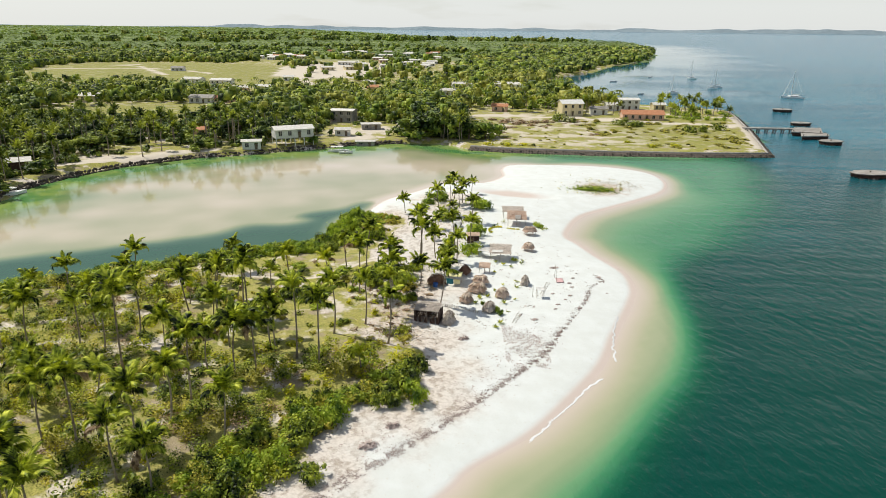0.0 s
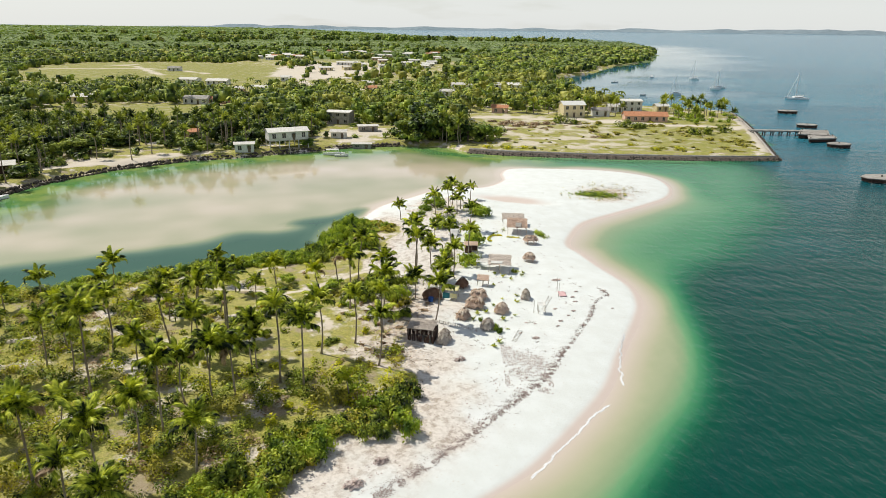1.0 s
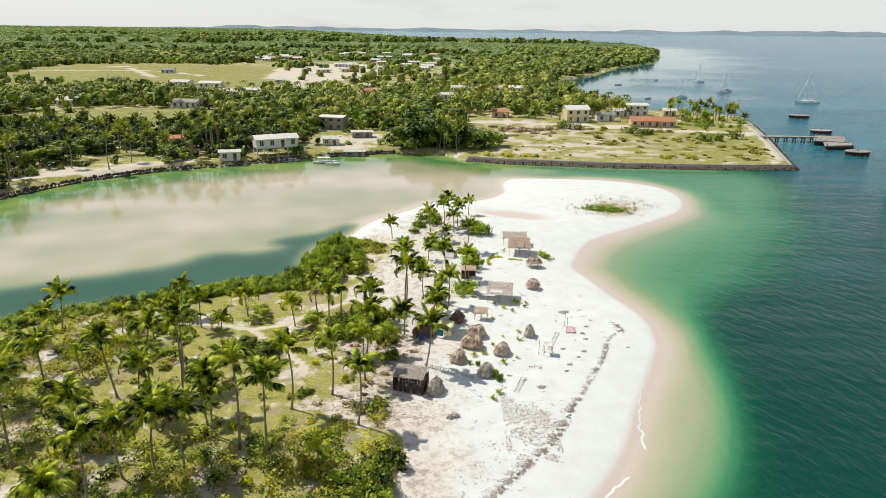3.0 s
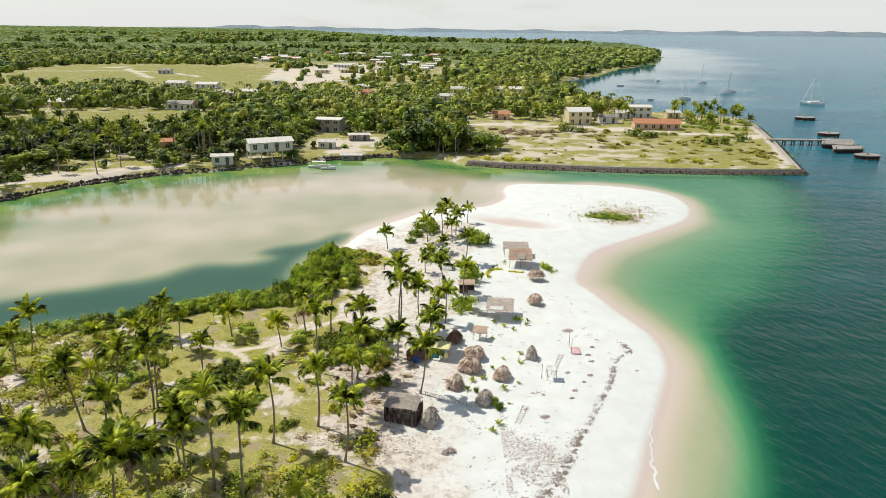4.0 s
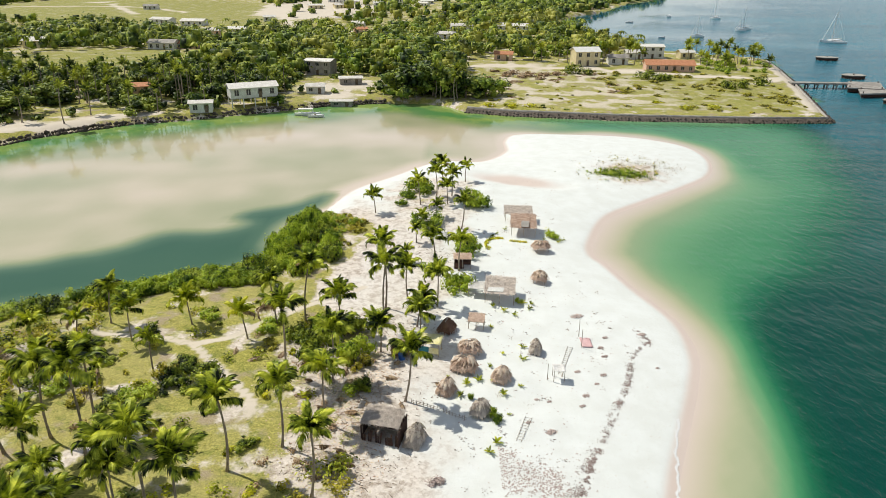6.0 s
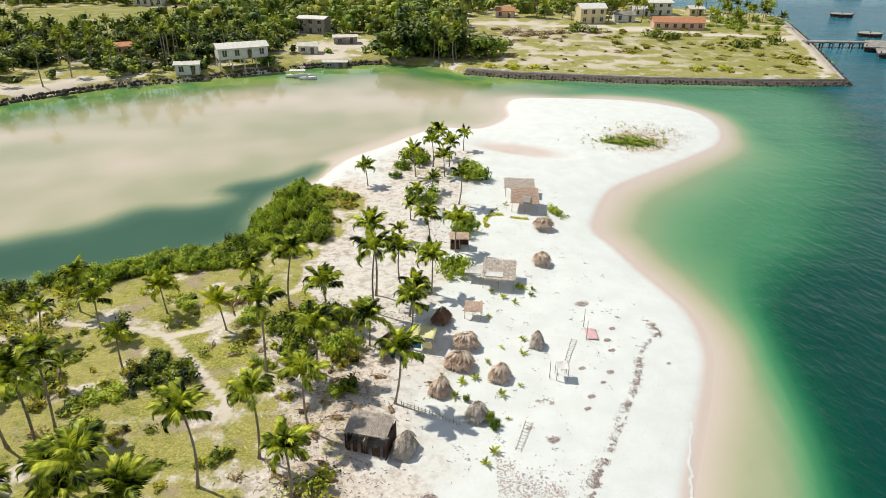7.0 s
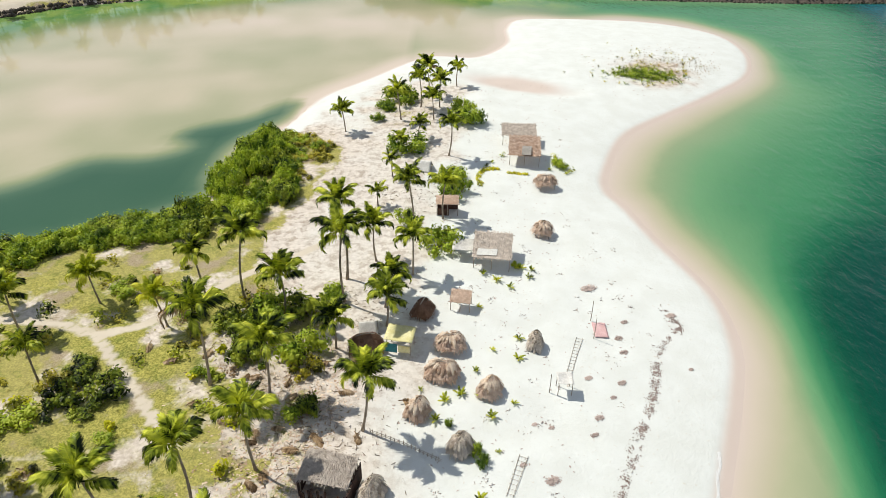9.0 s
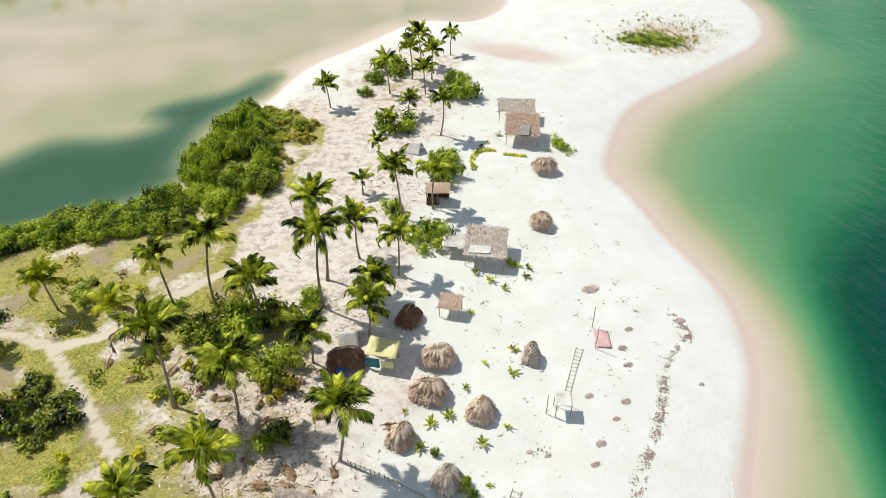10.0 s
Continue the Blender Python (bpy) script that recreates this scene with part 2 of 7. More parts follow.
SPIT = smooth_line([
    (-260, 20), (-260, -80), (-70, -70), (-45, -10), (-28, 22), (-13.9, 44.3), (-0.4, 59.6), (3.1, 64.6), (11.6, 72.6), (21.7, 87.0), (26.4, 97.9),
    (29.4, 104.7), (32.7, 112.4), (34.9, 119.2), (35.2, 128.0), (31.7, 138.6), (29.4, 146.8), (27.8, 151.3), (28.9, 157.1), (34.0, 169.0), (43.3, 178.1),
    (53.8, 187.6), (63.4, 198.4), (67.6, 212.6), (65.2, 225.5), (53.8, 234.0), (37.3, 236.6), (21.9, 235.7), (17.5, 227.2), (17.0, 216.9), (10.6, 207.5),
    (0.3, 206.9), (-10.4, 193.3), (-17.4, 183.8), (-21.6, 169.8), (-26.1, 159.1), (-24.9, 147.5), (-31.3, 141.8), (-44.7, 134.5), (-57.2, 129.1),
    (-68.8, 122.5), (-85.9, 114.0), (-118.5, 94.5), (-161.2, 66.3)])
MAIN = smooth_line([
    (-5200, -300), (-900, -60), (-400, 20), (-262.2, 91.2), (-178.4, 120.0), (-134.0, 155.0), (-119.5, 176.0), (-120.5, 191.0), (-117.0, 204.0), (-113.6, 215.0), (-107.0, 223.4), (-98.0, 234.0),
    (-88.0, 241.0), (-76.0, 246.0), (-66.0, 252.5), (-46.0, 264.5), (-36.5, 271.0), (-18.0, 276.4), (-1.2, 275.0), (8.1, 264.5), (21.9, 260.0), (57.7, 255.5), (95.1, 254.5), (119.7, 256.0), (121.1, 257.9),
    (138.5, 318.5), (150.5, 364), (156, 390), (149, 403), (128, 411), (113, 424), (101, 445), (96, 478), (89, 518), (86, 570), (88, 600), (109, 660), (138, 702), (188, 823), (250, 915), (302, 1060), (340, 1187),
    (384, 1375), (450, 1700), (480, 1950), (377, 2090), (183, 2193), (-84, 2382), (-507, 3344), (-1500, 4500), (-5200, 4700)])
GROVE = smooth_line([
    (-219.6, 43.7), (-120, -60), (-40, -20), (-24, 38), (-17.0, 57.4), (-15.0, 67.4), (-11.4, 75.4), (-6.4, 75.2), (-2.9, 80.1), (-4.1, 90.1), (-5.9, 99.2), (-6.4, 106.3),
    (-4.4, 111.2), (-5.4, 118.2), (-13.4, 127.7), (-15.6, 135.0), (-13.0, 142.5), (-10.6, 152.0), (-10.2, 160.5), (-15.0, 166.0), (-22.1, 164.5), (-26.1, 155.7), (-25.1, 147.5),
    (-32.3, 140.9), (-45.7, 133.5), (-69.9, 121.5), (-116.3, 93.4)])
CHANNEL = smooth_line([
    (-161.2, 96.2), (-105.4, 123.3), (-60.4, 145.4), (-54.1, 150.2), (-45.7, 157.4), (-38.1, 158.5), (-34.0, 163.3), (-36.4, 168.0), (-28.2, 173.5), (-21.6, 180.6), (-22.6, 173.6),
    (-27.2, 165.9), (-28.2, 154.8), (-27.2, 148.7), (-34.3, 141.0), (-54.1, 132.0), (-83.7, 116.0)])
SHELF = smooth_line([
    (-10, 30), (12.6, 59.7), (22.9, 74.3), (34.6, 93.6), (38.5, 104.2), (40.7, 115.9), (41.2, 125.7), (39.4, 135.7), (36.5, 144.7), (38.5, 155.4), (46.2, 166.6), (57.7, 179.4), (68.1, 192.2),
    (73.7, 209.2), (71.8, 228.7), (57.7, 240.9), (36.5, 243.1), (-0.9, 225.0), (-10.9, 150.7), (-21.0, 60.5)])
GREENS = smooth_line([
    (-10, 20), (16.0, 57.6), (25.8, 72.2), (34.6, 84.7), (39.4, 97.3), (42.3, 109.0), (44.3, 119.7), (46.7, 129.3), (53.8, 138.7), (69.0, 153.3), (84.0, 169.7), (98.8, 203.0), (106.1, 250.1), (57.7, 292.6), (-0.9, 300.1), (-31.3, 152.0)])
BEACHPATHS = [smooth_line(q, 4, False) for q in (
    [(-49.9, 129.2), (-44.7, 122.0), (-39.2, 120.2), (-32.7, 119.6), (-28.4, 118.1), (-24.4, 119.2), (-22.1, 122.1), (-17.0, 127.6), (-13.4, 130.7), (-8.9, 134.5)],
    [(-27.9, 117.6), (-24.3, 113.5), (-20.4, 109.1), (-17.6, 105.9), (-17.2, 103.4)],
    [(-5.6, 105.9), (-10.6, 104.8), (-17.3, 104.3), (-25.6, 103.2), (-32.3, 102.4)])]
ROADS = [smooth_line(q, 4, False) for q in (
    [(13, 350), (29, 352), (58, 348), (84, 339), (104, 332), (126.8, 326.3), (134, 328)], [(121.5, 268), (126, 284), (133, 306), (138.5, 326), (147, 362)],
    [(-126, 219), (-117, 225), (-106, 231.5), (-97, 242.5), (-86, 249)],
    [(-385, 652), (-281, 672), (-208, 620)], [(-196, 845), (-139, 678), (-122, 589), (-100, 521), (-62, 482)], [(-332, 742), (-238, 595)])]
FIELDS = [smooth_line(q, 4) for q in (
    [(-352, 575), (-385, 745), (-220, 765), (-127, 622), (-134, 518), (-275, 534)],
    [(-205.3, 328.4), (-178, 385), (-121, 383), (-108, 347), (-114.1, 318.7), (-149.8, 308.5)])]


def spit_height(d, X, Y):
    """The spit rises from the waterline to a low uneven plateau."""
    return WATER + 1.62 * (1 - np.exp(-np.maximum(d, 0) / 9.0)) + 0.12 * wobble(X, Y, 9, 5) * step(d, 6, 14) + 0.25 * step(d, 18, 34) - 0.2 * step(d, 14, 30) * wobble(X, Y, 16, 3) ** 2


def lay_of_land(X, Y):
    """Height of the ground and of the sea's bed, and what covers it."""
    ds, dm = signed(X, Y, SPIT), signed(X, Y, MAIN)
    land = np.maximum(ds, dm)
    dw = np.maximum(-land, 0)
    # water side
    s, g, c = -signed(X, Y, SHELF), -signed(X, Y, GREENS), signed(X, Y, CHANNEL)
    cove = step(Y, 126, 145) * step(205 - Y, 0, 22)
    sea = np.minimum((0.1 + 0.06 * (1 - step(Y, 108, 124))) * dw, 0.64) + 1.1 * step(s + 0.6 - 1.8 * (1 - step(Y, 108, 124)) + 1.5 * cove + wobble(X, Y, 30, 8), -6 - 2 * cove, 4 + 11 * cove) + 4.2 * step(g + 4 * wobble(X, Y, 60, 9) * step(Y, 125, 160), -5 - 12 * step(Y, 122, 165), 7 + 14 * step(Y, 122, 165))
    sea = np.minimum(sea, 6.0)
    bars = 0.5 + 0.25 * wobble(X * 0.6, Y * 1.3, 50, 11) + 0.09 * wobble(X, Y, 17, 12) + 0.16 * step(c, -26, -2)
    # deepened by the far bank, so its green stands in for reflected trees
    lag = np.minimum(0.12 * dw, bars) + 2.5 * step(c + 0.8 * wobble(X, Y, 20, 13), -3.4, 4.4) + 1.0 * step(dm + 4 * wobble(X, Y, 25, 14), -30, -3) * (0.75 + 0.25 * step(-X, 40, 90))
    lag += 1.1 * step(X, 18, 55)
    lagoon = step(Y - 236 - 0 * X, -70, 6) * step(46 - X, 0, 20) + (X < 18) * (Y > 100) * (X < -3)
    lagoon = np.clip(lagoon, 0, 1) * (X < 46) * (Y < 400)
    depth = sea * (1 - lagoon) + lag * lagoon
    bed = WATER - depth
    zs = spit_height(ds, X, Y)
    zm = WATER + 1.7 * step(dm, 0, 3.0) + 0.4 * step(dm, 8, 40) + 0.25 * wobble(X, Y, 40, 6) * step(dm, 6, 20)
    z = np.where(land > 0, np.where(ds > dm, zs, zm), bed)
    pool = np.exp(-((X - 17.5 + 1.1 * (Y - 189)) / 7.0) ** 2 - ((Y - 189) / 5.0) ** 2)
    z = z - 0.75 * pool * (ds > 0)
    return z, ds, dm, pool, lagoon


# ---- ground: one sheet from the near spit to the horizon ----
def spread(*runs):
    got = []
    for lo, hi, d in runs:
        got.extend(np.arange(lo, hi, d))
    return np.array(got)


gx = spread((-5000, -1000, 250), (-1000, -320, 34), (-320, -90, 5), (-90, 80, 0.8), (80, 190, 2.6), (190, 700, 34), (700, 5001, 300))
gy = spread((-200, -70, 12), (-70, 30, 2.5), (30, 215, 0.8), (215, 300, 1.6), (300, 700, 6), (700, 1500, 25), (1500, 4950, 150))
GX, GY = np.meshgrid(gx, gy)
GZ, DS, DM, POOL, _ = lay_of_land(GX, GY)


def grid_faces(ny, nx):
    i = np.arange(ny * nx, dtype=np.int32).reshape(ny, nx)
    return np.stack([i[:-1, :-1], i[:-1, 1:], i[1:, 1:], i[1:, :-1]], -1).reshape(-1, 4)


DG = signed(GX, GY, GROVE)
DP = np.full_like(GX, 1e3)
DF = np.full_like(GX, -1e3)
grass = step(DG + 1.6 * wobble(GX, GY, 6, 21), -1.5, 2.5) * (DS > 0)
tip = 0.75 * np.exp(-((GX - 44) / 6) ** 2 - ((GY - 196) / 6) ** 2) + np.exp(-((GX + 2) / 7) ** 2 - ((GY - 178) / 12) ** 2) * 0.5
grass = np.maximum(grass, np.clip(tip * (0.8 + 0.6 * wobble(GX, GY, 5, 22)), 0, 0.8) * (DS > 3))
# bare sandy litter between the beach palms and the clearing
barren, _ = line_distance(GX, GY, np.array([(-12.5, 117.0), (-9.5, 110.0), (-6.5, 103.0), (-8.0, 96.0)]), False)
barren = step(5.2 + 3.0 * wobble(GX, GY, 8, 37) - barren, -1, 3)
grass = np.where(DS > 0, np.maximum(grass * (1 - 0.9 * barren), (0.4 + 0.14 * wobble(GX, GY, 4, 38)) * barren), grass)
field = np.zeros_like(GX)
for f in FIELDS:
    DF = np.maximum(DF, signed(GX, GY, f))
field = step(DF, -4, 6)
head = step(GX, 5, 20) * step(373 - 0.14 * GX - GY, -10, 10) * step(DM, 4, 12)
town = np.exp(-((GX + 100) / 85) ** 2 - ((GY - 668) / 180) ** 2)
main_grass = np.clip(1.0 - 0.3 * head * (0.75 + 0.5 * wobble(GX, GY * 1.7, 26, 23) + 0.3 * wobble(GX, GY, 8, 26)) - 0.75 * town * (0.6 + 0.7 * wobble(GX, GY, 60, 24)), 0, 1)
grass = np.maximum(grass, 0.28 * step(DG + 3 * wobble(GX, GY, 8, 30), -13, -1) * (DS > 4) * (GX < 9 + 0.05 * GY))
row, _ = line_distance(GX, GY, np.array([(-8.9, 122.4), (-2.9, 135.1), (-3.9, 150.2), (-0.9, 165.0), (1.1, 181.9)]), False)
grass = np.maximum(grass, 0.22 * step(11 + 3 * wobble(GX, GY, 7, 34) - row, 0, 6) * (DS > 5))
grass = np.where((DM > 0) | (GY > 700), main_grass, grass)
field = np.maximum(field, 0.95 * head * (0.45 + 0.55 * step(GX + 10 * wobble(GX, GY, 30, 35), 42, 78)) * (0.75 + 0.25 * wobble(GX, GY, 12, 36)))
trail = np.zeros_like(GX)
for p in BEACHPATHS:
    d, _ = line_distance(GX, GY, p, False)
    DP = np.minimum(DP, d)
    trail = np.maximum(trail, (0.5 if p is BEACHPATHS[2] else 0.9) * step(0.42 - d + 0.15 * wobble(GX, GY, 3, 25), -0.75, 0.3))
for p in ROADS:
    d, _ = line_distance(GX, GY, p, False)
    trail = np.maximum(trail, step(3.0 - d, -1.5, 1.0))
tide = WATER + 0.04 + 0.1 * step(GX, 5, 18) * step(240 - GY, 0, 60)
trail = np.maximum(trail, 0.62 * head * step(wobble(GX, GY * 1.8, 24, 27) + 0.5 * wobble(GX, GY, 7, 28), -0.7, 0.4) * (1 - 0.55 * step(GX, 60, 105)))
for px_, py_, pr_ in ((-121, 231, 6), (-113, 233, 5), (-36.0, 281.0, 9), (-44.0, 294.0, 11), (-32.0, 300.0, 11), (-102.1, 240.1, 4), (57.7, 255.5, 4)):
    trail = np.maximum(trail, 0.9 * np.exp(-((GX - px_) ** 2 + (GY - py_) ** 2) / pr_ ** 2))
trail = np.maximum(trail, 0.95 * step(1 - ((GX + 118) / 52) ** 2 - ((GY - 700) / 130) ** 2 + 0.3 * wobble(GX, GY, 50, 39), -0.1, 0.35) * (DM > 0))
trail = np.maximum(trail, 0.7 * town * step(wobble(GX, GY, 40, 29), -0.3, 0.5) * (DM > 0))
wet = (GY < 700) * np.maximum(1 - step(GZ, tide - 0.1, tide + 0.24), np.clip(POOL * 1.4 * (DS > 0), 0, 1) * 0.8)
ground_me = raw_mesh("ground", np.stack([GX, GY, GZ], -1).reshape(-1, 3), grid_faces(*GX.shape))
attr = ground_me.color_attributes.new("cover", "FLOAT_COLOR", "POINT")
attr.data.foreach_set("color", np.stack([grass, trail, wet, field], -1).astype(np.float32).ravel())
ground_me.shade_smooth()

k = Nodes("sand_grass_and_soil")
cov = k.tree.nodes.new("ShaderNodeAttribute")
cov.attribute_name = "cover"
sep = k.add("SeparateColor")
k.link(cov.outputs["Color"], sep.inputs["Color"])
n1, n2, n3, n4 = k.noise(0.35, 6), k.noise(2.4, 5), k.noise(0.06, 4), k.noise(9.0, 3)
sand = k.mix(k.mask(n1, 0.3, 0.7), (0.665, 0.68, 0.655), (0.715, 0.735, 0.72))
sand = k.mix(k.mask(n2, 0.62, 0.8), sand, (0.6, 0.55, 0.48))
sand = k.mix(k.mask(n4, 0.7, 0.82), sand, (0.5, 0.44, 0.37))
near = k.mask(sep.outputs["Red"], 0.0, 0.35)
sand = k.mix(k.math("MULTIPLY", near, 0.8), sand, k.mix(k.mask(n2, 0.35, 0.65), (0.56, 0.465, 0.395), (0.71, 0.615, 0.545)))
sand = k.mix(k.math("MULTIPLY", near, k.mask(k.noise(0.9, 5, 0.65), 0.46, 0.62)), sand, k.mix(k.mask(n4, 0.35, 0.65), (0.32, 0.26, 0.21), (0.5, 0.43, 0.37)))
fine = k.noise(5.5, 4, 0.65)
turf = k.mix(k.mask(fine, 0.38, 0.62), (0.215, 0.215, 0.045), (0.49, 0.445, 0.12))
turf = k.mix(k.mask(n2, 0.36, 0.64), k.mix(0.4, turf, (0.16, 0.155, 0.035)), turf)
turf = k.mix(k.mask(n3, 0.38, 0.6), turf, k.mix(0.4, turf, (0.42, 0.36, 0.16)))
turf = k.mix(k.math("MULTIPLY", k.mask(k.noise(0.55, 6, 0.65), 0.48, 0.64), 0.6), turf, k.mix(k.mask(fine, 0.35, 0.65), (0.085, 0.12, 0.022), (0.24, 0.27, 0.06)))
litter = k.mix(k.mask(n4, 0.3, 0.75), (0.26, 0.2, 0.12), (0.46, 0.39, 0.28))
turf = k.mix(k.mask(k.noise(0.22, 5), 0.53, 0.66), turf, litter)
bare = k.mix(k.mask(n2, 0.3, 0.7), (0.5, 0.43, 0.37), (0.72, 0.65, 0.585))
turf = k.mix(k.mask(k.noise(0.16, 6, 0.62), 0.52, 0.63), turf, bare)
edge = k.math("ADD", sep.outputs["Red"], k.math("MULTIPLY", k.math("SUBTRACT", n2, 0.5), 0.9))
c = k.mix(k.mask(edge, 0.35, 0.62), sand, turf)
c = k.mix(k.math("MULTIPLY", cov.outputs["Alpha"], 0.7), c, k.mix(k.mask(n2, 0.3, 0.7), (0.16, 0.18, 0.045), (0.36, 0.33, 0.1)))
c = k.mix(k.mask(k.math("ADD", sep.outputs["Green"], k.math("MULTIPLY", k.math("SUBTRACT", n2, 0.5), 0.5)), 0.3, 0.75), c, k.mix(n1, (0.54, 0.47, 0.38), (0.66, 0.59, 0.5)))
c = k.mix(k.mask(sep.outputs["Blue"], 0.1, 0.9), c, k.mix(n1, (0.575, 0.48, 0.43), (0.61, 0.515, 0.465)))
spot = k.add("SeparateXYZ")
k.link(k.add("NewGeometry").outputs["Position"], spot.inputs["Vector"])
swamp = k.mix(k.mask(k.noise(0.006, 5, 0.6, vec=(0.5, 1.6, 1)), 0.35, 0.65), (0.12, 0.165, 0.065), (0.24, 0.28, 0.12))
c = k.mix(k.mask(k.math("ADD", spot.outputs["Y"], k.math("MULTIPLY", n3, 80.0)), 860.0, 960.0), c, swamp)
dry = k.math("SUBTRACT", 1.0, k.mask(sep.outputs["Blue"], 0.0, 0.5))
k.bump(k.math("MULTIPLY", dry, k.math("ADD", k.math("MULTIPLY", n2, 0.6), k.math("MULTIPLY", n4, 0.2))), 0.5, 0.2)
GROUND = k.done(c, 0.92, 0, 0.15)
tagged(link_mesh("ground", ground_me, GROUND), "white beach sand running into scrub, grass and dirt", "ground", kind="structure")

# ---- water ----
wx = spread((-5000, -1000, 400), (-1000, -300, 50), (-300, -120, 6), (-120, 130, 1.9), (130, 300, 8), (300, 1000, 60), (1000, 5001, 400))
wy = spread((-200, -70, 12), (-70, 30, 2.5), (30, 290, 1.9), (290, 700, 10), (700, 1500, 50), (1500, 4950, 300))
WX, WY = np.meshgrid(wx, wy)
WH, WS, WM, _, STILL = lay_of_land(WX, WY)
water_me = raw_mesh("water", np.stack([WX, WY, np.full_like(WX, WATER)], -1).reshape(-1, 3), grid_faces(*WX.shape))
attr = water_me.attributes.new("depth", "FLOAT", "POINT")
attr.data.foreach_set("value", np.maximum(WATER - WH, -0.5).astype(np.float32).ravel())
attr = water_me.attributes.new("still", "FLOAT", "POINT")
attr.data.foreach_set("value", STILL.astype(np.float32).ravel())
# strip along the far bank that gets the green tint
attr = water_me.attributes.new("bank", "FLOAT", "POINT")
attr.data.foreach_set("value", step(WM, -26, -2).astype(np.float32).ravel())
attr = water_me.attributes.new("slick", "FLOAT", "POINT")
attr.data.foreach_set("value", (step(WM + 30 * wobble(WX, WY, 90, 15), -150, -20) * step(WY, 440, 520) * (WY < 1600)).astype(np.float32).ravel())
k = Nodes("sea_water")
dep = k.tree.nodes.new("ShaderNodeAttribute")
dep.attribute_name = "depth"
deep = k.math("MULTIPLY", dep.outputs["Fac"], 0.17)
deep = k.math("ADD", deep, k.math("MULTIPLY", k.math("SUBTRACT", k.noise(0.045, 4), 0.5), 0.05))
c = k.ramp(deep, [(0.0, (0.56, 0.475, 0.42)), (0.022, (0.535, 0.465, 0.385)), (0.075, (0.435, 0.408, 0.29)), (0.105, (0.365, 0.382, 0.245)), (0.14, (0.26, 0.328, 0.19)), (0.21, (0.135, 0.29, 0.145)), (0.31, (0.05, 0.205, 0.095)),
                  (0.45, (0.013, 0.122, 0.06)), (0.62, (0.003, 0.068, 0.04)), (0.9, (0.002, 0.05, 0.038))])
still = k.tree.nodes.new("ShaderNodeAttribute")
still.attribute_name = "still"
murky = k.ramp(deep, [(0.0, (0.66, 0.55, 0.46)), (0.03, (0.63, 0.53, 0.44)), (0.075, (0.52, 0.455, 0.335)), (0.12, (0.385, 0.375, 0.24)), (0.19, (0.26, 0.295, 0.16)),
                      (0.28, (0.155, 0.215, 0.125)), (0.4, (0.068, 0.138, 0.08)), (0.55, (0.036, 0.1, 0.056)), (0.8, (0.022, 0.08, 0.043))])
# tree reflections, with some algae, are put into the bank's green
bank = k.tree.nodes.new("ShaderNodeAttribute")
bank.attribute_name = "bank"
murky = k.mix(k.mask(k.math("ADD", bank.outputs["Fac"], k.math("MULTIPLY", k.math("SUBTRACT", k.noise(0.06, 4), 0.5), 0.7)), 0.1, 1.0), murky, k.mix(k.mask(k.noise(0.09, 4), 0.35, 0.65), (0.085, 0.23, 0.07), (0.25, 0.35, 0.09)))
c = k.mix(still.outputs["Fac"], c, murky)
pos = k.add("SeparateXYZ")
k.link(k.add("NewGeometry").outputs["Position"], pos.inputs["Vector"])
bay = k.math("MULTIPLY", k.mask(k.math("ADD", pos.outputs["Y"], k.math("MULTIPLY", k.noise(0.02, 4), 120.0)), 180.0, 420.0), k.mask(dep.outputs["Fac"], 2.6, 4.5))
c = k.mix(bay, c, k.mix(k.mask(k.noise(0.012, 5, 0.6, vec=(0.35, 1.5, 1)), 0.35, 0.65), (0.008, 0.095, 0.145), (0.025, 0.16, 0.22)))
# far water lightened in colour, in place of sky sheen near the horizon
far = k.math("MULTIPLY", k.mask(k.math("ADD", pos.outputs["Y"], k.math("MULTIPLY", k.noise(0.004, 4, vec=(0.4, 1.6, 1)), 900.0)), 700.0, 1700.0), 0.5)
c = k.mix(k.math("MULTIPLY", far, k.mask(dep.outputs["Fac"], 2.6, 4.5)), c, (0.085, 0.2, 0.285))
# long low crests, and a fine chop between them
spot = k.add("NewGeometry").outputs["Position"]
axes = []
for way, size in (((0.82, 0.57, 0.0), 0.42), ((0.57, -0.82, 0.0), 0.1)):
    dot = k.tree.nodes.new("ShaderNodeVectorMath")
    dot.operation = "DOT_PRODUCT"
    k.link(spot, dot.inputs[0])
    dot.inputs[1].default_value = way
    axes.append(k.math("MULTIPLY", dot.outputs["Value"], size))
crest = k.add("CombineXYZ")
k.link(axes[0], crest.inputs["X"])
k.link(axes[1], crest.inputs["Y"])
swell = k.noise(1.0, 2.5, 0.5, coord=crest.outputs["Vector"])
ridge = k.math("SUBTRACT", 1.0, k.math("MULTIPLY", k.math("ABSOLUTE", k.math("SUBTRACT", swell, 0.5)), 4.0))
chop = k.noise(2.2, 3.0, 0.6, coord=crest.outputs["Vector"])
w1, w2 = k.noise(0.55, 5, 0.6, vec=(1.2, 0.6, 1)), k.noise(0.05, 3, vec=(0.5, 1.6, 1))
waves = k.math("ADD", k.math("MULTIPLY", ridge, 0.08), k.math("ADD", k.math("MULTIPLY", chop, 0.15), k.math("ADD", k.math("MULTIPLY", w1, 0.55), k.math("MULTIPLY", w2, 1.2))))
slick = k.tree.nodes.new("ShaderNodeAttribute")
slick.attribute_name = "slick"
calm = k.mask(dep.outputs["Fac"], 0.3, 3.0)
